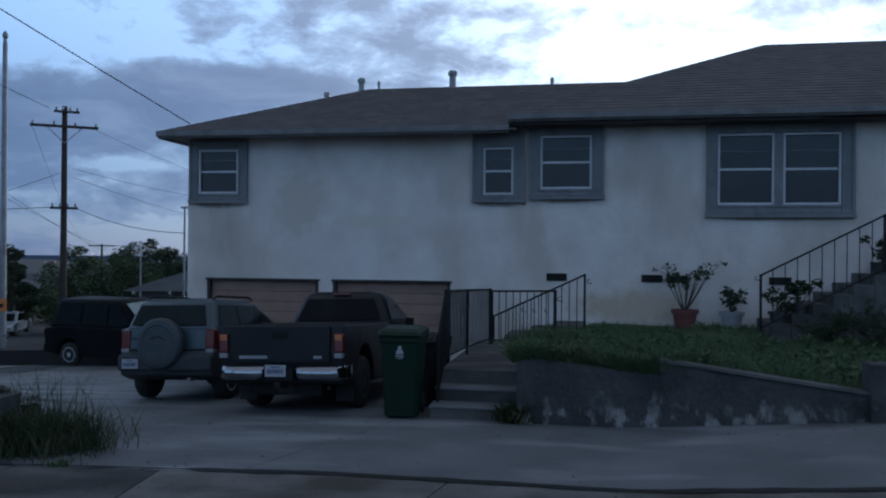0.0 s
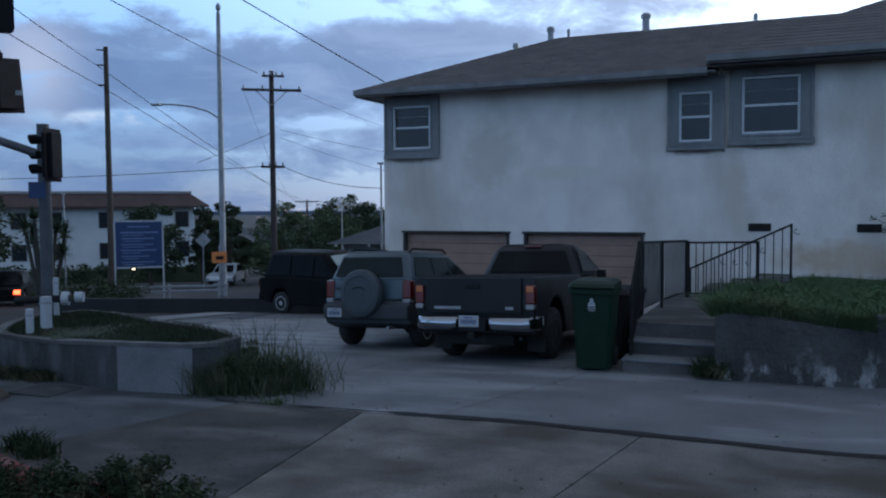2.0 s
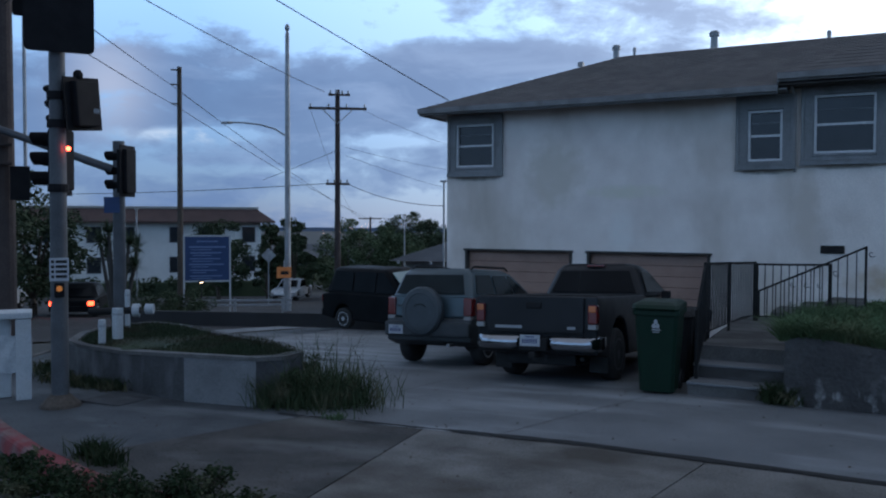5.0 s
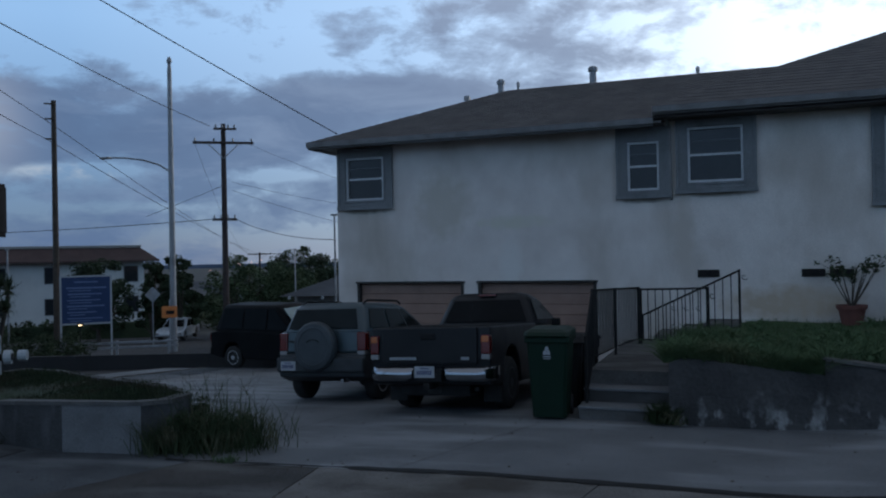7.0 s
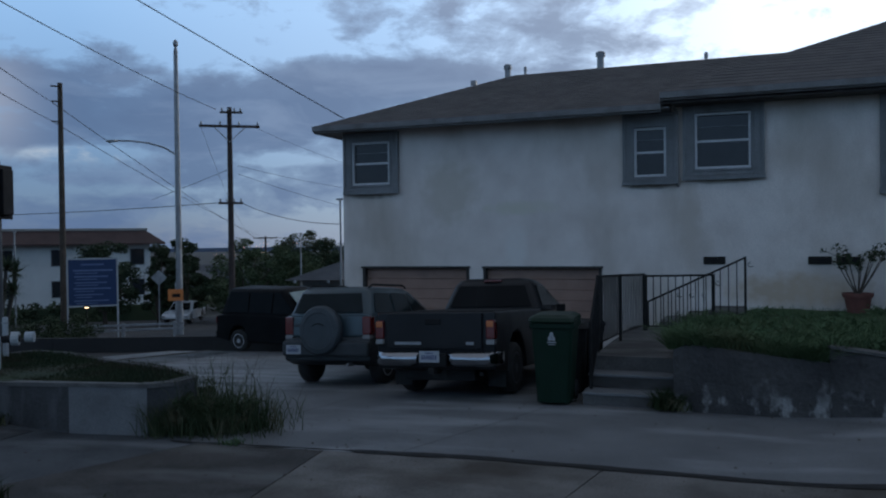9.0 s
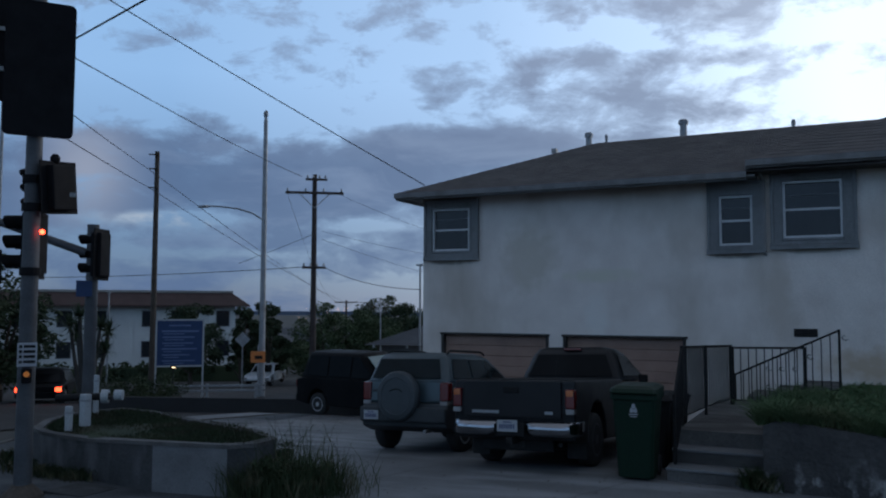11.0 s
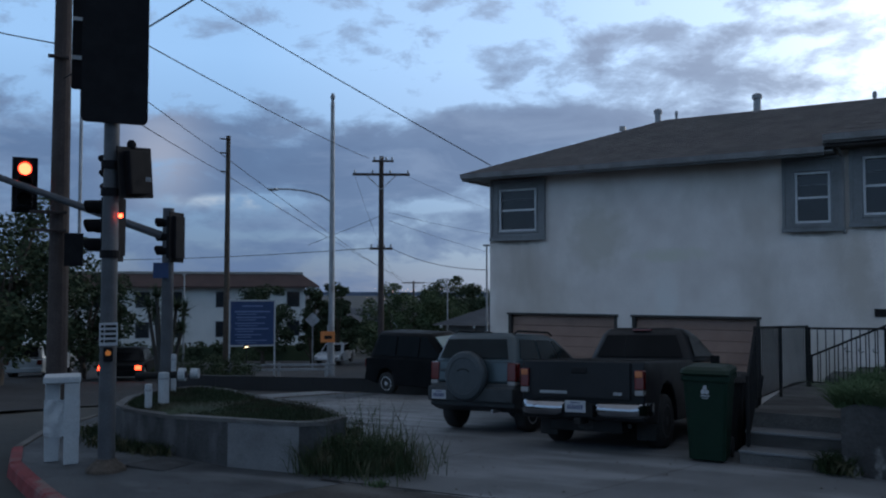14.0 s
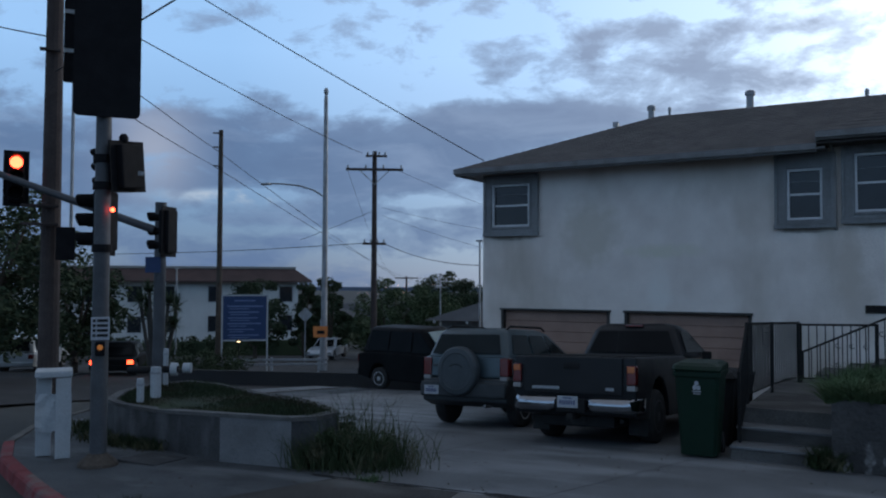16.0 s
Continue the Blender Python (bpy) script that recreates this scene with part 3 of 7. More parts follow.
roof = part("roof", hip(B(), -9.42, 8.0, 16.65, 23.97, 4.68, 6.19), M["shingle"], house)
roof2 = part("roof", hip(B(), -1.84, 14.5, 16.62, 28.3, 4.89, 7.46), M["shingle"], house)

# house: soffits, fascia and gutters
for x0, x1, y0, z in ((-9.42, -1.84, 16.65, 4.66), (-1.84, 11.0, 16.62, 4.87)):
    part("fascia", box(B(), x0, x1, y0 - 0.02, y0 + 0.02, z - 0.13, z + 0.03, 0.008), M["fascia"], house)
    g = prism(B(), [(y0 - 0.12, z + 0.02), (y0 - 0.10, z - 0.09), (y0 - 0.03, z - 0.10), (y0 - 0.025, z + 0.02), (y0 - 0.04, z + 0.02), (y0 - 0.045, z - 0.07), (y0 - 0.09, z - 0.06), (y0 - 0.105, z + 0.02)], "x", x0, x1)
    part("gutter", g, M["fascia"], house, "grey weathered metal gutter")
part("fascia", box(B(), -9.44, -9.40, 16.67, 23.95, 4.53, 4.69, 0.008), M["fascia"], house)
part("fascia", box(B(), -1.86, -1.82, 16.64, 18.5, 4.74, 4.90, 0.008), M["fascia"], house)
part("soffit", box(B(), -9.40, -1.7, 16.67, FY, 4.60, 4.63), M["fascia"], house)
part("soffit", box(B(), -9.40, -9.0, FY, 23.9, 4.60, 4.63), M["fascia"], house)
part("soffit", box(B(), -1.82, 11.0, 16.64, FY, 4.82, 4.845), M["fascia"], house)
# courses of shingles on the two slopes that face the street
def courses(x0, x1, y0, z0, ridge_x, ridge_y, ridge_z):
    bm = B()
    n = 26
    for k in range(n):
        f0, f1 = k / n, (k + 1) / n
        za, zb = z0 + (ridge_z - z0) * f0, z0 + (ridge_z - z0) * f1
        ya, yb = y0 + (ridge_y - y0) * f0, y0 + (ridge_y - y0) * f1
        xa, xb = x0 + (ridge_x - x0) * f0, x0 + (ridge_x - x0) * f1
        p = [(xa, ya, za + 0.015), (x1, ya, za + 0.015), (x1, yb, zb + 0.007), (xb, yb, zb + 0.007), (xa, ya, za), (x1, ya, za)]
        v = [bm.verts.new(q) for q in p]
        bm.faces.new((v[0], v[1], v[2], v[3]))
        bm.faces.new((v[4], v[5], v[1], v[0]))
    return bm
tagged(part("shingles", courses(-9.42, 4.0, 16.65, 4.69, -5.76, 20.31, 6.195), M["shingle"], house), "dark brown asphalt shingles")["kind"] = "stuff"
tagged(part("shingles", courses(-1.84, 12.0, 16.62, 4.90, 4.0, 22.46, 7.465), M["shingle"], house), "dark brown asphalt shingles")["kind"] = "stuff"
# pipes on the roof
for x, y, z0, z1, r in ((-5.96, 20.3, 6.05, 6.46, 0.075), (-5.55, 20.45, 6.05, 6.40, 0.03), (-3.64, 20.3, 6.12, 6.57, 0.085), (-1.22, 20.4, 6.1, 6.36, 0.035)):
    p = thing("roof_vent_pipe", pose(x, y, z0), "grey sheet-metal vent pipe standing on the shingle roof", "vent pipe", "vent pipes")
    part("pipe", cyl(B(), (0, 0, 0), (0, 0, z1 - z0 - 0.03), r), M["steel"], p)
    part("cap", lathe(B(), [(r * 1.35, z1 - z0 - 0.1), (r * 1.4, z1 - z0 - 0.02), (r * 0.9, z1 - z0 + 0.02)], 12), M["steel"], p)
    part("flashing", lathe(B(), [(r * 2.2, -0.01), (r * 1.1, 0.08)], 12), M["fascia"], p)
p = thing("roof_vent", pose(-6.62, 19.6, 5.93) @ Matrix.Scale(0.5, 4), "small tilted metal attic vent on the roof slope", "roof vent")
part("hood", prism(B(), [(-0.14, -0.1), (0.16, -0.05), (0.12, 0.1), (-0.1, 0.16)], "x", -0.13, 0.13), M["steel"], p)

# windows: stucco surround in grey, white vinyl frame, two sashes, dark panes, blinds
def window(k, x0, x1, z0, z1, tx0, tx1, tz0, tz1):
    y = FY - (0.006 if k > 1 else 0)
    w = part("window", box(B(), x0, x1, y + 0.12, y + 0.16, z0, z1), M["blind"], house)
    if tx0 is not None:
        ox0, ox1, oz0, oz1 = (x0, x1, z0, z1) if k < 3 else (2.21, 4.47, 3.11, 4.50)
        for a, b, c, d, n in ((tx0, ox0, tz0, tz1, "surround"), (ox1, tx1, tz0, tz1, "surround"), (ox0, ox1, oz1, tz1, "surround"), (ox0, ox1, tz0, oz0, "sill")):
            part(n, box(B(), a, b, y - 0.07, y - 0.002, c, d, 0.012), M["trim"], w, "grey painted stucco surround")
        e_ = 0.055
        for a, b, c, d in ((tx0 - 0.004, tx0 + e_, tz0 + 0.10, tz1 + 0.004), (tx1 - e_, tx1 + 0.004, tz0 + 0.10, tz1 + 0.004), (tx0 + e_, tx1 - e_, tz1 - e_, tz1 + 0.004)):
            part("moulding", box(B(), a, b, y - 0.105, y - 0.0705, c, d, 0.014), M["trim"], w)
        for a, b, c, d in ((ox0 - 0.05, ox0 - 0.012, oz0 - 0.05, oz1 + 0.05), (ox1 + 0.012, ox1 + 0.05, oz0 - 0.05, oz1 + 0.05), (ox0 - 0.012, ox1 + 0.012, oz1 + 0.012, oz1 + 0.05), (ox0 - 0.012, ox1 + 0.012, oz0 - 0.05, oz0 - 0.012)):
            part("inner_moulding", box(B(), a, b, y - 0.09, y - 0.0705, c, d, 0.008), M["trim"], w)
        if k > 3:
            part("mullion", box(B(), 3.26, 3.42, y - 0.068, y - 0.003, 3.11, 4.50, 0.01), M["trim"], w)
        part("ledge", box(B(), tx0 - 0.02, tx1 + 0.02, y - 0.11, y - 0.071, tz0 - 0.02, tz0 + 0.06, 0.012), M["trim"], w)
        part("ledge", box(B(), tx0 - 0.015, tx1 + 0.015, y - 0.10, y - 0.071, tz0 + 0.065, tz0 + 0.10, 0.008), M["trim"], w)
    t = 0.042
    for a, b, c, d in ((x0, x0 + t, z0, z1), (x1 - t, x1, z0, z1), (x0 + t, x1 - t, z1 - t, z1), (x0 + t, x1 - t, z0, z0 + t)):
        part("frame", box(B(), a, b, y - 0.045, y + 0.07, c, d, 0.006), M["vinyl"], w, "white vinyl frame")
    zm = (z0 + z1) / 2
    part("meeting_rail", box(B(), x0 + t, x1 - t, y + 0.0, y + 0.05, zm - 0.022, zm + 0.022, 0.004), M["vinyl"], w)
    part("pane", box(B(), x0 + t, x1 - t, y + 0.03, y + 0.036, zm + 0.02, z1 - t), M["pane"], w, "dark reflecting glass")
    part("pane", box(B(), x0 + t, x1 - t, y + 0.018, y + 0.024, z0 + t, zm - 0.02), M["pane"], w, "dark reflecting glass")
    part("muntin", box(B(), x0 + t, x1 - t, y + 0.012, y + 0.028, (zm + z1) / 2 - 0.008, (zm + z1) / 2 + 0.008), M["blind"], w)
for k, w in enumerate(WINDOWS):
    window(k, *w)

# garage doors: horizontal boards in a dark frame
for x0, x1 in GARAGE:
    gd = part("garage_door", box(B(), x0, x1, FY + 0.165, FY + 0.2, -0.75, 1.488), M["garage"], house, "faded pinkish-brown wooden garage door")
    part("head_trim", box(B(), x0 - 0.03, x1 + 0.03, FY - 0.05, FY + 0.2, 1.492, 1.54, 0.008), M["dark_wood"], gd)
    for x in (x0, x1 - 0.06):
        part("jamb", box(B(), x, x + 0.06, FY - 0.03, FY + 0.2, -0.75, 1.49, 0.006), M["dark_wood"], gd)
    for r in range(10):
        z = -0.72 + r * 0.221
        part("board", prism(B(), [(FY + 0.10, z), (FY + 0.10, z + 0.205), (FY + 0.125, z + 0.217), (FY + 0.16, z + 0.217), (FY + 0.16, z)], "x", x0 + 0.06, x1 - 0.06), M["garage"], gd)
    part("handle", box(B(), (x0 + x1) / 2 - 0.08, (x0 + x1) / 2 + 0.08, FY + 0.07, FY + 0.10, -0.1, -0.06, 0.01), M["iron"], gd)
part("floor_slab", box(B(), -8.7, 10.2, FY + 0.3, 23.2, -0.95, -0.75), M["step"], house)

# louvred foundation vents
for x0, z0 in ((-1.11, 1.58), (0.77, 1.575), (1.25, 1.57), (3.18, 1.56)):
    v = part("wall_vent", box(B(), x0 + 0.01, x0 + 0.40, FY - 0.0078, FY - 0.0065, z0 + 0.01, z0 + 0.14), M["iron"], house, "dark louvred foundation vent")
    part("vent_frame", box(B(), x0, x0 + 0.41, FY - 0.035, FY - 0.008, z0, z0 + 0.15, 0.005), M["dark_wood"], v)
    for k in range(4):
        z = z0 + 0.02 + k * 0.032
        part("louvre", prism(B(), [(FY - 0.05, z), (FY - 0.036, z + 0.022), (FY - 0.034, z + 0.018), (FY - 0.046, z - 0.002)], "x", x0 + 0.02, x0 + 0.39), M["iron"], v)
# downspout beside the narrow window
ds = part("downspout", tube(B(), [(-1.66, FY - 0.42, 4.74), (-1.58, FY - 0.1, 4.55), (-1.58, FY - 0.075, 3.2), (-1.57, FY - 0.03, 3.12)], 0.028), M["fascia"], house)

# ---- steps, raised walkway, lawn, retaining wall ----
st = thing("front_steps", Matrix.Identity(4), "three weathered concrete steps up to a walkway", "steps")
for z0, z1, y0, y1 in ((-0.12, 0.13, 10.85, 11.25), (-0.12, 0.31, 11.25, 11.62)):
    part("step", box(B(), -2.22, -1.08, y0, y1, z0, z1 - 0.035, 0.01), M["step"], st)
    part("tread", box(B(), -2.23, -1.08, y0 - 0.02, y1 - 0.004, z1 - 0.034, z1, 0.012), M["concrete"], st, "paler worn tread")
ww = prism(B(), [(11.62, -0.2), (11.62, 0.50), (14.8, 0.53), (15.3, 0.53), (15.3, -0.6)], "x", -2.22, -1.06)
tagged(mesh_ob("walkway", ww, M["step"]), "raised concrete walkway with a railing", "walkway", kind="structure")
s2 = thing("side_steps", Matrix.Identity(4), "low concrete steps rising beside the stucco wall", "steps")
for k in range(3):
    part("step", box(B(), -1.75 + k * 0.42, -1.335 + k * 0.42 if k < 2 else -0.3, 15.3, 16.6, 0.0, 0.62 + k * 0.1, 0.012), M["step"], s2)


def L(x, y):
    f = min(max((y - 10.9) / 5.5, 0), 1)
    front = 0.78 - 0.10 * max(0.0, x + 0.9) if x < 0.7 else 0.77 - 0.128 * min(x - 0.7, 2.4)
    back = 0.74
    return front * (1 - f) + back * f + 0.05 * math.sin(2.1 * x + 1.3 * y) * math.sin(1.7 * y - x) * min(1, f * 4)


bm = B()
gx, gy = steps_of(-1.06, 9.0, 0.3), steps_of(10.95, 17.2, 0.3)
vs = {(i, j): bm.verts.new((x, y, L(x, y) - 0.03)) for i, x in enumerate(gx) for j, y in enumerate(gy)}
for i in range(len(gx) - 1):
    for j in range(len(gy) - 1):
        bm.faces.new((vs[i, j], vs[i + 1, j], vs[i + 1, j + 1], vs[i, j + 1]))
lawn = tagged(mesh_ob("lawn", bm, M["lawn"]), "raised front lawn of rough green grass", "lawn", kind="structure")

rw = thing("retaining_wall", Matrix.Identity(4), "low stained concrete retaining wall holding the lawn", "retaining wall")
def rough_wall(x0, x1, top, z0, y0, y1):
    """A cast wall with an uneven, spalled face and a ragged top edge."""
    n_, secs = 44, []
    for k in range(n_ + 1):
        x = x0 + (x1 - x0) * k / n_
        zt = top(x) + 0.012 * noise.noise((x * 6, 4, 0))
        ring_ = [(x, y1, z0), (x, y1, zt - 0.01)]
        for j in range(9):
            z = zt + (z0 - zt) * (j / 8) ** 1.1
            ring_.append((x, y0 + 0.028 * noise.noise((x * 3.1, z * 4.3, y0)) + 0.014 * noise.noise((x * 11, z * 12, 1)) + (0.012 if j == 0 else 0), z))
        secs.append(ring_)
    return loft(B(), secs)


part("section", rough_wall(-1.06, 0.71, lambda x: 0.80 - 0.10 * max(0, x + 0.9) - 0.4 * max(0, -0.9 - x), -0.15, 10.72, 10.93), M["salty_concrete"], rw)
part("section", rough_wall(0.711, 3.12, lambda x: 0.80 - 0.133 * (x - 0.711), -0.15, 10.74, 10.95), M["salty_concrete"], rw)
part("coping", prism(B(), [(0.70, 0.811), (0.70, 0.845), (3.12, 0.525), (3.12, 0.491)], "y", 10.70, 10.98), M["step"], rw, "paler worn concrete coping")
part("pillar", box(B(), 3.121, 3.6, 10.66, 11.05, -0.1, 0.86, 0.02), M["salty_concrete"], rw)
part("section", box(B(), 3.601, 9.0, 10.74, 10.95, -0.1, 0.84, 0.015), M["salty_concrete"], rw)
part("section", box(B(), -1.06, -0.9, 10.935, 15.2, -0.1, 0.62, 0.015), M["salty_concrete"], rw)


def blades(name, spots, h, w, material, label, category, lean=0.35, seg=2):
    """Grass: many thin bent blades at the given spots (x, y, z)."""
    rng = random.Random(len(spots) + int(h * 1000))
    verts, faces = [], []
    for x, y, z in spots:
        a, hh, ww_ = rng.uniform(0, 6.283), h * rng.uniform(0.5, 1.35), w * rng.uniform(0.7, 1.3)
        b = rng.uniform(0, 6.283)
        l = lean * hh * rng.uniform(0.2, 1.6)
        dx, dy = math.cos(a) * ww_ / 2, math.sin(a) * ww_ / 2
        lx, ly = math.cos(b) * l, math.sin(b) * l
        i = len(verts)
        verts += [(x - dx, y - dy, z), (x + dx, y + dy, z), (x + dx * 0.7 + lx * 0.35, y + dy * 0.7 + ly * 0.35, z + hh * 0.6), (x - dx * 0.7 + lx * 0.35, y - dy * 0.7 + ly * 0.35, z + hh * 0.6), (x + lx, y + ly, z + hh * 0.95)]
        faces += [(i, i + 1, i + 2, i + 3), (i + 3, i + 2, i + 4)]
    return stuff_mesh(name, verts, faces, material, label, category)


rng = random.Random(5)
spots = []
for _ in range(26000):
    x, y = rng.uniform(-1.04, 7.5), 10.98 + 6.1 * rng.random() ** 1.6
    if noise.noise((x * 0.8, y * 0.8, 0)) > -0.35 + 0.25 * rng.random():
        spots.append((x, y, L(x, y) - 0.04))
blades("grass", spots, 0.10, 0.014, M["blade"], "rough green lawn grass", "grass")
spots = []
for cx, cy, n, s in ((-0.95, 11.3, 900, 0.22), (-0.95, 12.2, 700, 0.3), (0.45, 11.05, 900, 0.25), (-0.2, 11.1, 900, 0.4), (0.2, 10.98, 900, 0.25), (-0.75, 11.0, 500, 0.2), (2.2, 11.2, 500, 0.6), (0.75, 12.6, 900, 0.4), (-0.85, 13.4, 600, 0.3), (1.6, 11.3, 500, 0.5)):
    for _ in range(n):
        x, y = rng.gauss(cx, s), rng.gauss(cy, s * 0.5)
        if x > -1.15 and y > 10.9:
            spots.append((x, y, L(x, y) - 0.06))
blades("tall_grass", spots, 0.26, 0.016, M["blade"], "tall tufts of green grass hanging over the wall", "grass", 0.9)
spots = []
for cx, n, s in ((-0.98, 520, 0.10), (-0.80, 260, 0.12), (0.30, 420, 0.16), (0.58, 520, 0.13), (0.05, 160, 0.2)):
    for _ in range(n):
        x = max(rng.gauss(cx, s), -1.12)
        spots.append((x, 10.78 + 0.16 * rng.random(), L(x, 10.95) - 0.05))
blades("hanging_grass", spots, 0.24, 0.015, M["blade"], "long grass spilling over the edge of the wall", "grass", 1.5)
spots = [(rng.gauss(-1.12, 0.1), rng.gauss(10.75, 0.1), 0.0) for _ in range(500)]
blades("weeds", spots, 0.2, 0.02, M["weed"], "dark weeds growing at the foot of the wall", "weeds", 0.8)


# ---- iron railings ----
def railing(name, line, heights, label, gap=0.115, bar=0.009, low=0.10, posts=True, group="iron railings"):
    """line: base points (x, y, z); the rail follows height above them, bars stand between."""
    r = thing(name, Matrix.Identity(4), label, "railing", group)
    hs = heights if isinstance(heights, tuple) else (heights,) * len(line)
    for a, b, ha, hb in zip(line, line[1:], hs, hs[1:]):
        a, b = Vector(a), Vector(b)
        lo = Vector((0, 0, low))
        part("top_rail", cyl(B(), a + Vector((0, 0, ha)), b + Vector((0, 0, hb)), 0.017, None, 6), M["iron"], r)
        part("bottom_rail", cyl(B(), a + lo, b + lo, 0.012, None, 6), M["iron"], r)
        n = max(2, round((b - a).length / gap))
        for k in range(1, n):
            p = a.lerp(b, k / n)
            part("bar", cyl(B(), p + lo, p + Vector((0, 0, ha + (hb - ha) * k / n)), bar, None, 5), M["iron"], r)
    if posts:
        for p, h in zip(line, hs):
            p = Vector(p)
            part("post", box(B(), p.x - 0.02, p.x + 0.02, p.y - 0.02, p.y + 0.02, p.z - 0.02, p.z + h + 0.02, 0.003), M["iron"], r)
    return r


def scroll(r, x, y, z, s=1.0):
    pts = [(x + s * 0.007 * k * math.cos(k * 0.7), y, z + s * 0.007 * k * math.sin(k * 0.7)) for k in range(1, 9)]
    part("scroll", tube(B(), pts, 0.007, 5), M["iron"], r)


railing("walkway_railing", [(-2.16, 11.1, 0.1), (-2.18, 11.75, 0.55), (-2.10, 13.2, 0.54), (-1.93, 14.7, 0.52)], (0.9, 1.04, 1.0, 0.97), "black wrought-iron railing along the raised walkway", 0.10, 0.009)
gate = railing("garden_gate", [(-1.90, 14.72, 0.50), (-0.79, 14.72, 0.52)], 0.96, "black wrought-iron gate with small scrolls", 0.125)
for zz in (0.85, 1.15):
    for xx in (-1.35, -1.15, -0.95):
        scroll(gate, xx, 14.72, zz)
scroll(gate, -0.72, 14.72, 1.36, 1.2)
rl = railing("stair_railing", [(-1.92, 15.1, 0.42), (-0.3, 15.1, 0.76)], (0.57, 1.0), "black wrought-iron stair railing rising beside the wall", 0.14, low=0.05)
scroll(rl, -0.22, 15.1, 1.66, 1.2)
rr = railing("porch_railing", [(2.75, 15.6, 0.82), (4.77, 15.6, 1.88), (6.4, 15.6, 2.72)], 0.96, "black iron railing climbing the porch steps", 0.24, low=0.03)
scroll(rr, 2.68, 15.6, 1.74, 1.0)
ps = thing("porch_steps", Matrix.Identity(4), "concrete porch steps climbing towards the entrance", "steps")
for k in range(9):
    part("step", box(B(), 2.95 + k * 0.34, 3.286 + k * 0.34 if k < 8 else 6.9, 15.7, 17.15, 0.5, 0.92 + k * 0.178, 0.012), M["step"], ps)


# ---- vehicles ----
def arch_outline(pts_top, y_rear, y_front, z_low, axles, r):
    """Side outline of a car body: the upper line from rear to front, then back along the sill with wheel arches cut out."""
    out = list(pts_top)
    for ya in sorted(axles, reverse=True):
        out.append((ya + r, z_low))
        for k in range(1, 8):
            a = math.pi * k / 8
            out.append((ya + r * math.cos(a), z_low + (r + 0.1) * math.sin(a)))
        out.append((ya - r, z_low))
    return out


def soft_edges(bm, off=0.03, seg=3, sharp=0.5):
    bmesh.ops.bevel(bm, geom=[e for e in bm.edges if len(e.link_faces) == 2 and e.calc_face_angle(0) > sharp], offset=off, segments=seg, affect="EDGES", profile=0.6, clamp_overlap=True)
    return bm


def quad_panel(bm, a, b, c, d, depth):
    """A thin plate on four corners, pushed out along its normal."""
    a, b, c, d = map(Vector, (a, b, c, d))
    nrm = (b - a).cross(d - a).normalized() * depth
    lo, hi = [bm.verts.new(p) for p in (a, b, c, d)], [bm.verts.new(p + nrm) for p in (a, b, c, d)]
    bm.faces.new(hi)
    bm.faces.new(lo[::-1])
    for k in range(4):
        bm.faces.new((lo[k], lo[(k + 1) % 4], hi[(k + 1) % 4], hi[k]))
    bmesh.ops.recalc_face_normals(bm, faces=bm.faces)
    return bm


def wheel(car, x, y, r, w, side, spokes=6, rim_mat="rim"):
    bm = B()
    prof = [(r * 0.62, -w / 2), (r * 0.93, -w / 2), (r, -w * 0.36), (r, w * 0.36), (r * 0.93, w / 2), (r * 0.62, w / 2)]
    lathe(bm, prof, 24)
    m = Matrix.Translation((x, y, r)) @ pose(0, 0, 0, 0, 90 * side, 0)
    bmesh.ops.transform(bm, matrix=m, verts=bm.verts)
    t = part("wheel", bm, M["rubber"], car)
    smooth(t)
    bm = B()
    lathe(bm, [(r * 0.63, w * 0.30), (r * 0.63, w * 0.505), (r * 0.56, w * 0.505), (r * 0.54, w * 0.36), (r * 0.1, w * 0.36)], 24)
    for k in range(spokes):
        s = B()
        box(s, 0.03, r * 0.58, -0.028, 0.028, w * 0.36, w * 0.47, 0.008)
        bmesh.ops.rotate(s, matrix=Matrix.Rotation(2 * math.pi * k / spokes, 3, "Z"), verts=s.verts)
        tmp = bpy.data.meshes.new("spoke")
        s.to_mesh(tmp)
        s.free()
        bm.from_mesh(tmp)
        bpy.data.meshes.remove(tmp)
    lathe(bm, [(0.07, w * 0.36), (0.065, w * 0.5), (0.03, w * 0.52)], 12)
    bmesh.ops.transform(bm, matrix=m, verts=bm.verts)
    part("rim", bm, M[rim_mat], t)


def number_plate(car, x, y, z, w=0.31, h=0.155):
    p = part("number_plate", box(B(), x - w / 2, x + w / 2, y - 0.012, y, z - h / 2, z + h / 2, 0.006), M["plate"], car, "white plate with dark bars")
    for k in range(7):
        xk = x - w * 0.38 + k * w * 0.112
        part("bar", box(B(), xk, xk + w * 0.07, y - 0.016, y - 0.0125, z - h * 0.25, z + h * 0.15), M["plate_ink"], p)
    part("bar", box(B(), x - w * 0.22, x + w * 0.22, y - 0.016, y - 0.0125, z + h * 0.28, z + h * 0.38), M["plate_ink"], p)


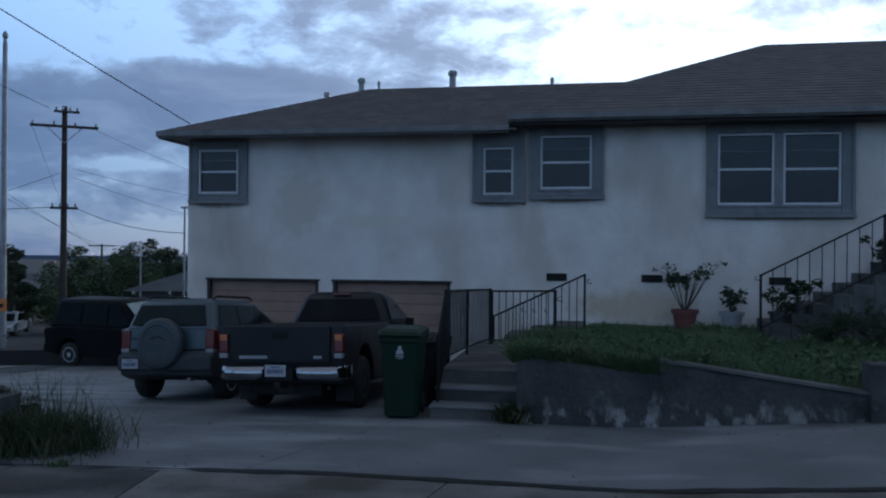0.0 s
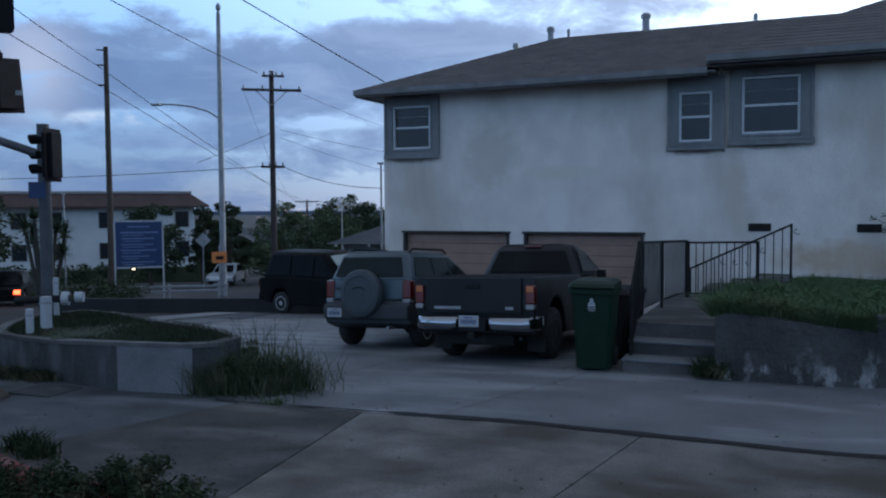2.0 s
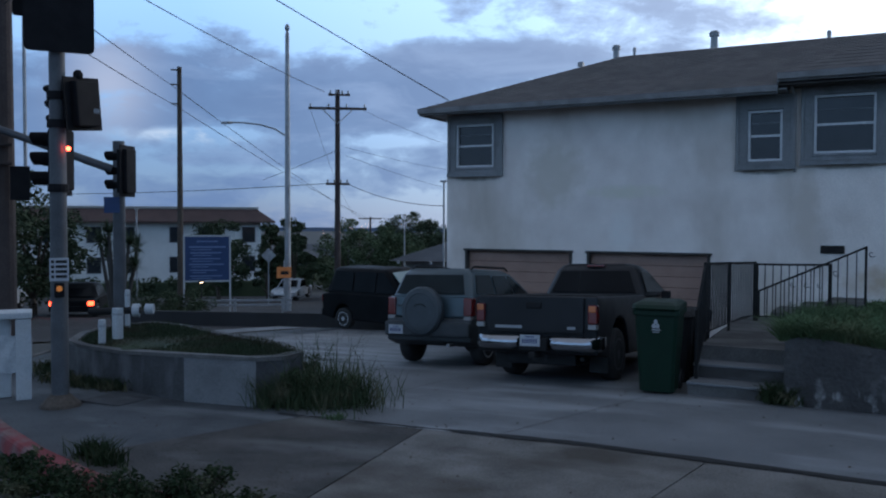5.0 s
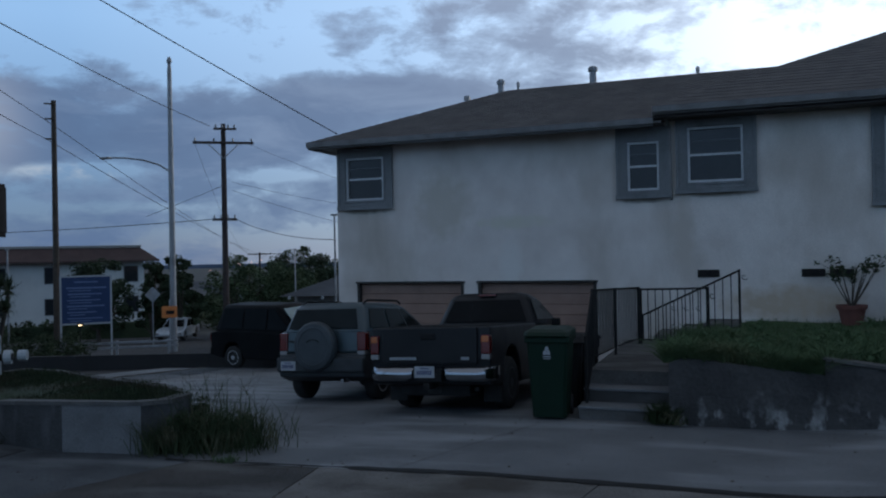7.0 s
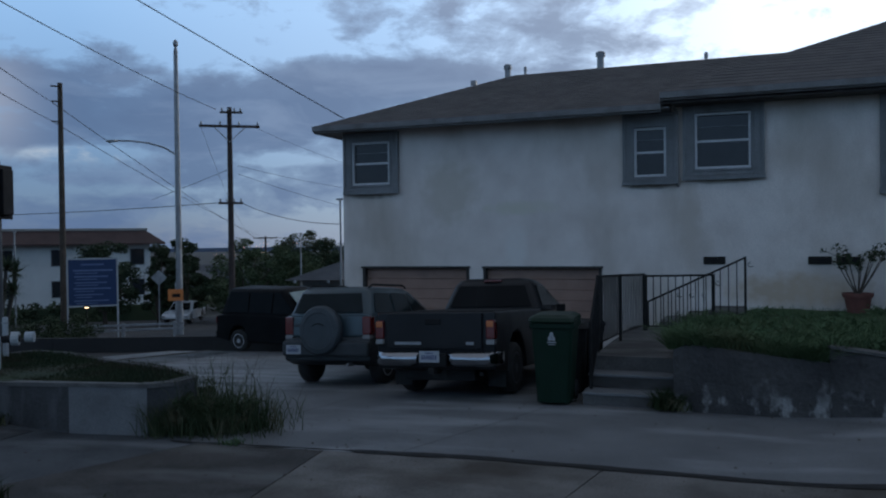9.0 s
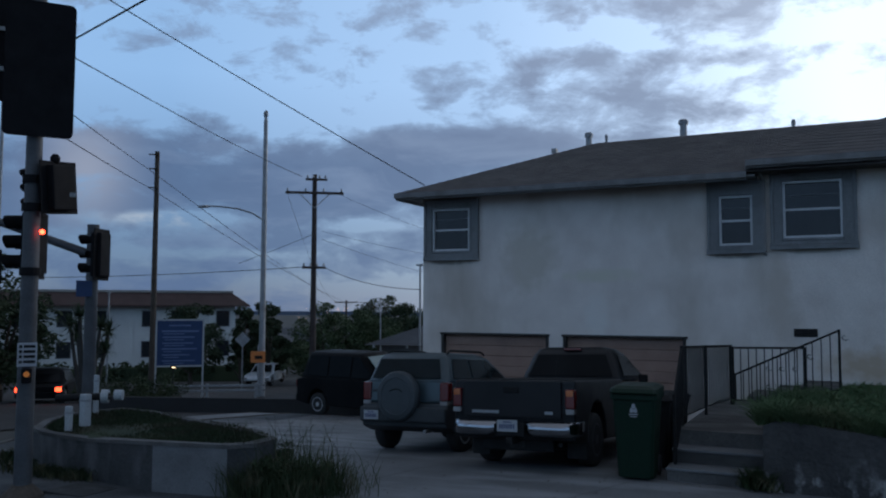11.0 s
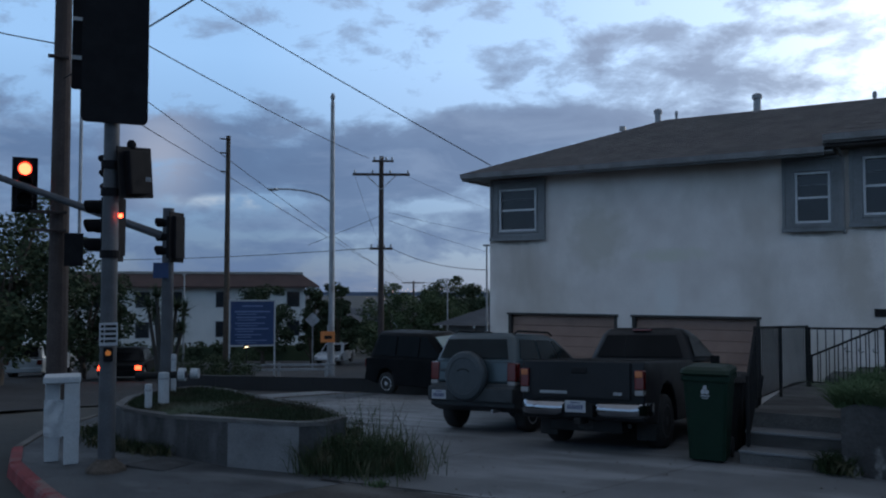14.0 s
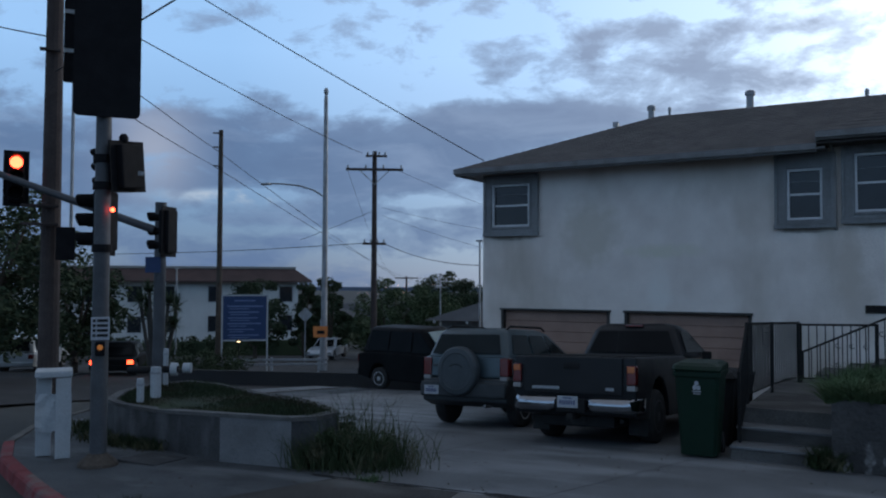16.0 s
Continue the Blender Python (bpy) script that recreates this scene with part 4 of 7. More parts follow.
def pickup(paint, name, label, m):
    c = thing(name, m, label, "pickup truck")
    hw = 0.93
    # bed and nose, with wheel arches
    top = [(-1.05, 0.42), (-1.07, 0.78), (-1.05, 1.21), (1.45, 1.22), (1.50, 1.12), (3.1, 1.12), (4.25, 1.02), (4.42, 0.85), (4.45, 0.45)]
    bm = prism(B(), arch_outline(top, -1.05, 4.4, 0.36, (0.0, 3.4), 0.47), "x", -hw, hw)
    soft_edges(bm, 0.035)
    part("body", bm, paint, c)
    # open bed lies behind the tailgate
    part("bed_liner", box(B(), -hw + 0.09, hw - 0.09, -0.95, 1.38, 1.213, 1.225), M["black_plastic"], c)
    part("tailgate", soft_edges(box(B(), -0.74, 0.74, -1.105, -1.07, 0.70, 1.20), 0.012), paint, c)
    part("tailgate_handle", box(B(), -0.13, 0.11, -1.125, -1.10, 1.04, 1.12, 0.012), M["black_plastic"], c)
    part("badge", box(B(), -0.62, -0.20, -1.112, -1.104, 0.76, 0.80, 0.002), M["steel"], c, "small grey raised lettering bar")
    part("badge", box(B(), 0.50, 0.62, -1.112, -1.104, 0.76, 0.80, 0.002), M["steel"], c)
    part("tailgate_crease", box(B(), -0.735, 0.735, -1.110, -1.10, 0.725, 0.735), M["black_plastic"], c)
    for s in (-1, 1):
        x0, x1 = sorted((s * 0.805, s * 0.935))
        t = part("tail_light", box(B(), x0, x1, -1.115, -0.98, 0.84, 1.10, 0.02), M["lens_red"], c, "red tail light")
        part("turn_lens", box(B(), x0 + 0.012, x1 - 0.012, -1.121, -1.10, 1.00, 1.085, 0.01), M["lens_amber"], t, "amber lens")
        part("reverse_lens", box(B(), x0 + 0.004, x1 - 0.004, -1.118, -0.985, 0.765, 0.835, 0.012), M["lens_clear"], t, "clear lens")
        # bumper end
        lip = [(0.02, 0.47), (-0.06, 0.47), (-0.11, 0.51), (-0.125, 0.57), (-0.10, 0.63), (-0.05, 0.665), (0.02, 0.668)]
        path = [(0.19, -1.06, 0.0), (0.24, -1.10, 0.3), (0.34, -1.11, 1.0), (0.78, -1.09, 1.0), (0.90, -1.03, 1.0), (0.96, -0.93, 0.8), (0.975, -0.80, 0.3)]
        secs = [[(s * (x_ + (0.35 * d if x_ > 0.88 else 0)), y_ + d * (0.35 + 0.65 * k) , z_ if z_ > 0.52 else 0.53 - (0.53 - z_) * max(k, 0.35)) for d, z_ in lip] for x_, y_, k in path]
        secs = [[(q[0] - (s * 0.3 * (lip[i][0]) if abs(q[0]) > 0.88 else 0), q[1], q[2]) for i, q in enumerate(sc)] for sc in secs]
        smooth(part("bumper", loft(B(), secs), M["chrome"], c, "chrome bumper end"))
        part("mirror", soft_edges(box(B(), min(s * 0.92, s * 1.08), max(s * 0.92, s * 1.08), 2.55, 2.64, 1.16, 1.29), 0.03), M["black_plastic"], c)
        wheel(c, s * 0.79, 0.0, 0.375, 0.25, s, 6, "suv_grey")
        wheel(c, s * 0.79, 3.4, 0.375, 0.25, s, 6, "suv_grey")
    part("bumper_step", box(B(), -0.22, 0.22, -1.19, -1.06, 0.46, 0.64, 0.015), M["black_plastic"], c)
    part("hitch", box(B(), -0.05, 0.05, -1.22, -0.8, 0.36, 0.45, 0.01), M["iron"], c)
    number_plate(c, -0.03, -1.20, 0.60)
    part("chassis", box(B(), -0.55, 0.55, -0.9, 4.2, 0.25, 0.45, 0.02), M["black_plastic"], c)
    part("axle", cyl(B(), (-0.7, 0, 0.36), (0.7, 0, 0.36), 0.06), M["iron"], c)
    # spare, muffler, pipe and flaps are unseen, added to darken under the bed
    smooth(part("spare_tyre", lathe(B(), [(0.20, 0.27), (0.34, 0.25), (0.37, 0.30), (0.37, 0.40), (0.34, 0.45), (0.20, 0.43)], 24, (0.0, -0.55)), M["rubber"], c))
    part("muffler", soft_edges(box(B(), 0.30, 0.52, -0.55, 0.35, 0.24, 0.40), 0.04), M["iron"], c)
    part("tail_pipe", tube(B(), [(0.45, -0.5, 0.33), (0.62, -0.8, 0.34), (0.70, -1.02, 0.36)], 0.03, 8), M["iron"], c)
    for s in (-1, 1):
        part("mud_flap", box(B(), min(s * 0.62, s * 0.90), max(s * 0.62, s * 0.90), -0.50, -0.485, 0.14, 0.52, 0.004), M["rubber"], c)
    # cab
    sec = []
    for wx, zz in ((0.91, 1.18), (0.89, 1.24), (0.73, 1.62), (0.67, 1.70), (0.53, 1.735)):
        f = (zz - 1.18) / 0.555
        y0, y1 = 1.46 + 0.20 * f, 3.35 - 1.15 * f
        if zz >= 1.69:
            y0 += 0.06
            y1 -= 0.08
        sec.append([(-wx + 0.10, y0, zz), (wx - 0.10, y0, zz), (wx, y0 + 0.10, zz), (wx, y1 - 0.1, zz), (wx - 0.15, y1, zz), (-wx + 0.15, y1, zz), (-wx, y1 - 0.1, zz), (-wx, y0 + 0.10, zz)])
    smooth(part("cab", loft(B(), sec), paint, c))
    part("rear_window", soft_edges(quad_panel(B(), (-0.76, 1.478, 1.255), (0.76, 1.478, 1.255), (0.61, 1.612, 1.61), (-0.61, 1.612, 1.61), 0.012), 0.008), M["car_glass"], c, "dark tinted rear window")
    part("rear_window_divider", quad_panel(B(), (-0.26, 1.466, 1.26), (-0.245, 1.466, 1.26), (-0.245, 1.60, 1.605), (-0.26, 1.60, 1.605), 0.006), M["black_plastic"], c)
    for s in (-1, 1):
        q = [(s * 0.893, 1.66, 1.27), (s * 0.893, 2.9, 1.27), (s * 0.748, 2.32, 1.60), (s * 0.748, 1.82, 1.60)]
        part("side_window", quad_panel(B(), *(q if s > 0 else q[::-1]), 0.012), M["car_glass"], c)
    part("windscreen", quad_panel(B(), (0.74, 3.22, 1.25), (-0.74, 3.22, 1.25), (-0.58, 2.36, 1.64), (0.58, 2.36, 1.64), 0.012), M["car_glass"], c)
    part("brake_lamp", box(B(), -0.16, 0.16, 1.645, 1.72, 1.68, 1.718, 0.008), M["lens_red"], c, "red high brake lamp")
    return c


truck = pickup(M["truck"], "pickup_truck", "dark charcoal pickup truck parked nose to the garage", pose(-4.27, 11.88, H(-4.27, 11.88) - 0.01, -4, -1.7, 0) @ Matrix.Diagonal((0.95, 1, 1, 1)))


def suv_spare(name, label, m):
    c = thing(name, m, label, "car")
    hw = 0.86
    low = [(-0.72, 0.42), (-0.74, 0.66), (-0.70, 0.80), (-0.1, 0.82), (2.3, 0.82), (3.2, 0.78), (3.28, 0.42)]
    part("lower_body", soft_edges(prism(B(), arch_outline(low, -0.72, 3.2, 0.32, (0.0, 2.45), 0.42), "x", -hw, hw), 0.04), M["suv_grey"], c, "grey plastic lower body")
    up = [(-0.68, 0.80), (-0.66, 1.16), (2.0, 1.10), (2.2, 1.02), (3.0, 0.94), (3.18, 0.80)]
    part("upper_body", soft_edges(prism(B(), up, "x", -hw + 0.012, hw - 0.012), 0.045), M["suv"], c)
    sec = []
    for wx, zz in ((0.84, 1.14), (0.82, 1.18), (0.70, 1.54), (0.64, 1.60), (0.52, 1.63)):
        f = (zz - 1.14) / 0.49
        y0, y1 = -0.655 + 0.20 * f, 2.1 - 0.95 * f
        if zz > 1.58:
            y0 += 0.04
            y1 -= 0.08
        sec.append([(-wx + 0.08, y0, zz), (wx - 0.08, y0, zz), (wx, y0 + 0.10, zz), (wx, y1 - 0.1, zz), (wx - 0.15, y1, zz), (-wx + 0.15, y1, zz), (-wx, y1 - 0.1, zz), (-wx, y0 + 0.10, zz)])
    smooth(part("cabin", loft(B(), sec), M["suv"], c))
    part("rear_window", soft_edges(quad_panel(B(), (-0.70, -0.642, 1.20), (0.70, -0.642, 1.20), (0.60, -0.508, 1.52), (-0.60, -0.508, 1.52), 0.014), 0.01), M["suv_glass"], c, "grey-green rear window")
    for s in (-1, 1):
        for ya, yb, yc, yd in ((-0.42, 0.30, 0.30, -0.26), (0.38, 1.10, 0.95, 0.38), (1.16, 1.78, 1.12, 1.02)):
            zt = 1.52
            q = [(s * 0.823, ya, 1.20), (s * 0.823, yb, 1.20), (s * 0.712, yc, zt), (s * 0.712, yd, zt)]
            part("side_window", quad_panel(B(), *(q if s > 0 else q[::-1]), 0.012), M["suv_glass"], c)
        x0, x1 = sorted((s * 0.70, s * 0.865))
        t = part("tail_light", box(B(), x0, x1, -0.70, -0.52, 0.84, 1.14, 0.025), M["lens_red"], c, "tall red tail light")
        part("reverse_lens", box(B(), x0 + 0.01, x1 - 0.01, -0.708, -0.6, 0.775, 0.838, 0.012), M["lens_clear"], t)
        tube_pts = [(s * 0.62, -0.30, 1.60), (s * 0.62, -0.15, 1.665), (s * 0.62, 1.1, 1.665), (s * 0.62, 1.25, 1.61)]
        part("roof_rail", tube(B(), tube_pts, 0.018, 6), M["black_plastic"], c)
        part("mirror", soft_edges(box(B(), min(s * 0.86, s * 1.03), max(s * 0.86, s * 1.03), 1.55, 1.66, 1.06, 1.2), 0.03), M["suv"], c)
        wheel(c, s * 0.74, 0.0, 0.345, 0.22, s)
        wheel(c, s * 0.74, 2.45, 0.345, 0.22, s)
        part("door_seam", box(B(), min(s * 0.853, s * 0.858), max(s * 0.853, s * 0.858), 0.34, 0.35, 0.62, 1.14), M["black_plastic"], c)
        part("door_handle", box(B(), min(s * 0.85, s * 0.88), max(s * 0.85, s * 0.88), 0.45, 0.60, 1.0, 1.03, 0.008), M["suv"], c)
    part("bumper", soft_edges(box(B(), -0.87, 0.87, -0.80, -0.60, 0.49, 0.74), 0.05), M["suv_grey"], c, "grey plastic rear bumper")
    bm = lathe(B(), [(0.385, 0.0), (0.405, 0.04), (0.405, 0.15), (0.375, 0.19), (0.30, 0.205), (0.29, 0.195), (0.1, 0.20)], 32)
    bmesh.ops.transform(bm, matrix=Matrix.Translation((-0.06, -0.70, 0.915)) @ pose(0, 0, 0, 90, 0, 0), verts=bm.verts)
    sp = part("spare_wheel_cover", bm, M["tyre_cover"], c, "round grey spare wheel cover")
    part("cover_mark", tube(B(), [(-0.06 + 0.15 * math.cos(a), -0.905, 0.93 + 0.1 * math.sin(a)) for a in (0.6, 1.1, 1.57, 2.0, 2.5)], 0.008, 5), M["black_plastic"], sp)
    part("wiper", box(B(), -0.3, 0.05, -0.665, -0.645, 1.20, 1.22), M["black_plastic"], c)
    part("tailgate_handle", box(B(), -0.66, -0.50, -0.70, -0.67, 0.98, 1.02, 0.008), M["suv_grey"], c)
    part("exhaust", cyl(B(), (0.45, -0.78, 0.36), (0.45, -0.3, 0.36), 0.03), M["steel"], c)
    number_plate(c, -0.62, -0.80, 0.60, 0.30, 0.15)
    part("axle", cyl(B(), (-0.7, 0, 0.34), (0.7, 0, 0.34), 0.05), M["iron"], c)
    return c


suv_spare("sport_utility_car", "silver-blue compact off-roader with a covered spare wheel", pose(-6.72, 12.88, H(-6.72, 12.88) - 0.01, -4, -1.7, 0) @ Matrix.Diagonal((0.92, 1, 1, 1)))


def plain_car(name, label, m, paint, length=4.6, height=1.45, wagon=True, tails=False, cab_from=0.0, category="car", glass="car_glass", screen="car_glass"):
    """A car seen from afar; it points along +y, its origin on the ground in the middle."""
    c = thing(name, m, label, category)
    h, hw = length / 2, 0.88
    z1 = height * 0.60
    line = [(-h, 0.4), (-h + 0.02, z1 * 0.95), (-h + 0.5, z1), (h - 1.2, z1), (h - 0.25, z1 * 0.85), (h, z1 * 0.62), (h, 0.4)]
    part("body", soft_edges(prism(B(), arch_outline(line, -h, h, 0.30, (-h + 0.85, h - 0.9), 0.38), "x", -hw, hw), 0.05), paint, c)
    r0, r1 = (-h + 0.1, h - 1.15) if wagon else (-h + 0.75, h - 1.3)
    if cab_from:
        r0 = cab_from
    sec = []
    for wx, f in ((0.84, 0.0), (0.82, 0.08), (0.68, 0.88), (0.60, 0.97), (0.5, 1.0)):
        zz = z1 - 0.02 + (height - z1 + 0.02) * f
        y0, y1 = r0 + (0.25 if wagon else 0.6) * f, r1 - 0.8 * f
        sec.append([(-wx + 0.1, y0, zz), (wx - 0.1, y0, zz), (wx, y0 + 0.1, zz), (wx, y1 - 0.1, zz), (wx - 0.12, y1, zz), (-wx + 0.12, y1, zz), (-wx, y1 - 0.1, zz), (-wx, y0 + 0.1, zz)])
    smooth(part("cabin", loft(B(), sec), paint, c))
    zl, zh = z1 + 0.06, height - 0.1
    span = (r1 - 0.15) - (r0 + 0.25)
    for s in (-1, 1):
        n = 3 if span > 2.2 else 2 if span > 1.2 else 1
        for k in range(n):
            a, b = r0 + 0.25 + span * k / n + 0.03, r0 + 0.25 + span * (k + 1) / n - 0.03
            sh = 0.62 if k == n - 1 else 0.0
            q = [(s * 0.825, a, zl), (s * 0.825, b, zl), (s * 0.70, max(b - sh, a + 0.1), zh), (s * 0.70, a + (0.1 if k == 0 else 0), zh)]
            part("side_window", quad_panel(B(), *(q if s > 0 else q[::-1]), 0.014), M[glass], c)
        wheel(c, s * 0.76, -h + 0.85, 0.33, 0.22, s)
        wheel(c, s * 0.76, h - 0.9, 0.33, 0.22, s)
        x0, x1 = sorted((s * 0.62, s * 0.86))
        part("tail_light", box(B(), x0, x1, -h - 0.02, -h + 0.08, z1 * 0.72, z1 * 0.92, 0.015), M["tail_light"] if tails else M["lens_red"], c)
        part("headlight", box(B(), x0, x1, h - 0.12, h + 0.015, z1 * 0.55, z1 * 0.72, 0.02), M["lens_clear"], c)
    part("windscreen", quad_panel(B(), (0.66, r1 + 0.01, zl), (-0.66, r1 + 0.01, zl), (-0.54, r1 - 0.62, zh), (0.54, r1 - 0.62, zh), 0.02), M[screen], c)
    y_ = r0 + (0.0 if wagon else 0.05)
    part("rear_window", quad_panel(B(), (-0.66, y_ - 0.005, zl), (0.66, y_ - 0.005, zl), (0.54, y_ + (0.2 if wagon else 0.5), zh), (-0.54, y_ + (0.2 if wagon else 0.5), zh), 0.02), M[glass], c)
    part("bumper", soft_edges(box(B(), -0.86, 0.86, -h - 0.05, -h + 0.2, 0.38, 0.6), 0.04), paint, c)
    return c


plain_car("parked_van", "black van parked across the lot with alloy wheels", pose(-13.05, 21.59, H(-13.05, 21.59), 0, 1.5, -98), M["van"], 4.3, 1.85, glass="van_glass", screen="sky_painted_glass")
plain_car("white_sedan", "pale sedan parked beyond the cross street", pose(-37.0, 47.2, H(-37, 47.2) - 0.05, 0, 0, 202), M["white_car"], 4.5, 1.42, False)
plain_car("silver_estate", "silver sport utility car on the cross street", pose(-37.3, 25.0, H(-37.3, 25.0) - 0.12, 0, 0, 35), M["silver_car"], 4.6, 1.7)
plain_car("dark_saloon", "dark car with its tail lights glowing red", pose(-31.0, 25.0, H(-31, 25) - 0.12, 0, 0, 40), M["van"], 4.5, 1.45, False, True)

# ---- wheeled bin ----
wb = thing("wheeled_bin", pose(-2.59, 10.92, H(-2.59, 10.9) - 0.005, 0, 0, 4) @ Matrix.Diagonal((0.80, 0.95, 1.04, 1)), "dark green plastic wheeled bin with a closed lid", "bin")
def tray(x, y0, y1, z):
    r = 0.05
    return [(-x + r, y0, z), (x - r, y0, z), (x, y0 + r, z), (x, y1 - r, z), (x - r, y1, z), (-x + r, y1, z), (-x, y1 - r, z), (-x, y0 + r, z)]
part("body", loft(B(), [tray(0.27, -0.26, 0.26, 0.03), tray(0.285, -0.29, 0.28, 0.30), tray(0.325, -0.34, 0.36, 0.86), tray(0.33, -0.345, 0.37, 0.98)]), M["bin"], wb)
part("rim", loft(B(), [tray(0.355, -0.37, 0.39, 0.965), tray(0.365, -0.38, 0.40, 0.98), tray(0.365, -0.38, 0.40, 1.03), tray(0.35, -0.37, 0.39, 1.04)]), M["bin"], wb)
part("lid", loft(B(), [tray(0.36, -0.41, 0.38, 1.045), tray(0.37, -0.42, 0.39, 1.06), tray(0.36, -0.38, 0.38, 1.10), tray(0.28, -0.30, 0.30, 1.135)]), M["bin"], wb, "domed green lid")
part("handle", cyl(B(), (-0.30, 0.44, 1.03), (0.30, 0.44, 1.03), 0.018), M["bin"], wb)
for s in (-1, 1):
    bm = lathe(B(), [(0.04, -0.03), (0.125, -0.03), (0.13, 0.0), (0.125, 0.03), (0.04, 0.03)], 16)
    bmesh.ops.transform(bm, matrix=Matrix.Translation((s * 0.27, 0.30, 0.12)) @ pose(0, 0, 0, 0, 90, 0), verts=bm.verts)
    part("wheel", bm, M["rubber"], wb)
mk = B()
for a in (90, 210, 330):
    cyl(mk, (0.034 * math.cos(radians(a)), -0.352, 0.86 + 0.034 * math.sin(radians(a))), (0.034 * math.cos(radians(a)), -0.342, 0.86 + 0.034 * math.sin(radians(a))), 0.03, None, 10)
part("emblem", mk, M["plate"], wb, "pale round three-lobed emblem")
part("emblem_bar", box(B(), -0.07, 0.07, -0.346, -0.335, 0.79, 0.802), M["plate"], wb)
part("emblem_bar", box(B(), -0.05, 0.05, -0.344, -0.333, 0.765, 0.774), M["plate"], wb)


# made-up black bins fill a dark mass between the pickup and the raised walkway
for x, y, tw in ((-2.72, 12.25, 8), (-2.68, 13.05, -5)):
    wb2 = thing("filler_bin", pose(x, y, H(x, y) - 0.01, 0, 0, tw), "made-up black bin filling the dark area beside the walkway", "bin", "black bins")
    part("body", loft(B(), [tray(0.24, -0.25, 0.25, 0.03), tray(0.28, -0.30, 0.32, 0.82), tray(0.29, -0.31, 0.33, 0.94)]), M["black_plastic"], wb2)
    part("lid", loft(B(), [tray(0.31, -0.35, 0.35, 0.945), tray(0.32, -0.36, 0.36, 0.97), tray(0.25, -0.26, 0.28, 1.04)]), M["black_plastic"], wb2)
    part("handle", cyl(B(), (-0.25, 0.39, 0.95), (0.25, 0.39, 0.95), 0.015), M["black_plastic"], wb2)


# ---- pavement along the street, with joints; red kerb round the corner ----
CORNER = [(-3.75, 4.78), (-5.0, 4.9), (-6.2, 5.12), (-7.4, 5.5), (-8.6, 5.98), (-9.7, 6.45), (-10.8, 6.95), (-12.0, 7.75), (-13.2, 9.0), (-14.2, 10.8), (-14.9, 13.0), (-15.3, 16.0), (-15.5, 21.0)]


def kerb_line(x):
    """The inner edge of the kerb at x."""
    return float(np.interp(x, [c[0] for c in CORNER[:9]][::-1], [c[1] for c in CORNER[:9]][::-1]))


def slab_piece(pave, x0, x1, y1, skew0, skew1):
    """One cast slab, its top following the ground, edges a little worn; its side joints slant by the skews."""
    bm = B()
    n = max(1, round((x1 - x0) / 0.5))
    rows_ = []
    for k in range(n + 1):
        x = x0 + (x1 - x0) * k / n
        xb = x + skew0 + (skew1 - skew0) * k / n
        y0 = max(4.82, kerb_line(xb) + 0.004)
        rows_.append([(xb, y0, H(xb, y0) - 0.12), (xb, y0, H(xb, y0) - 0.008), (xb, y0 + 0.02, H(xb, y0)), (x, y1 - 0.02, H(x, y1)), (x, y1, H(x, y1) - 0.008), (x, y1, H(x, y1) - 0.12)])
    loft(bm, rows_)
    return part("paving_slab", bm, M["damp_slab" if x0 < -4.5 else "slab"], pave)


pave = thing("pavement", Matrix.Identity(4), "worn concrete pavement with dark joints", "pavement", kind="structure")
joints = [(-5.94, -1.05), (-4.33, 0.36), (-1.40, -0.45), (4.1, 0.0), (6.9, 0.0), (9.7, 0.0)]
for (a, sa), (b, sb) in zip(joints, joints[1:]):
    slab_piece(pave, a + 0.008, b - 0.008, 7.75, sa, sb)
# the corner: one large cast piece inside the curved kerb
inner = [(-6.95, 5.42), (-5.97, 7.74), (-6.6, 8.3), (-7.3, 9.5), (-8.0, 12.0), (-11, 13.0), (-13, 15.0), (-14.5, 21.0)]
def corner_sheet(lift):
    bm = B()
    ring_ = [c for c in CORNER if c[0] < -7.0] + inner[::-1]
    vs_ = [bm.verts.new((x, y, H(x, y) + lift)) for x, y in ring_]
    f = bm.faces.new(vs_)
    bmesh.ops.triangulate(bm, faces=[f])
    bmesh.ops.subdivide_edges(bm, edges=bm.edges, cuts=2, use_grid_fill=True)
    bmesh.ops.recalc_face_normals(bm, faces=bm.faces)
    if sum(f.normal.z for f in bm.faces) < 0:
        bmesh.ops.reverse_faces(bm, faces=bm.faces)
    return bm
part("corner_slab", corner_sheet(-0.004), M["corner_concrete"], pave)
part("iron_cover", box(B(), -9.2, -8.5, 7.35, 7.9, -0.24, -0.172, 0.01), M["damp_concrete"], pave, "dark utility cover set in the concrete")

kerb = thing("kerb", Matrix.Identity(4), "worn red-painted concrete kerb at the corner", "kerb", kind="structure")
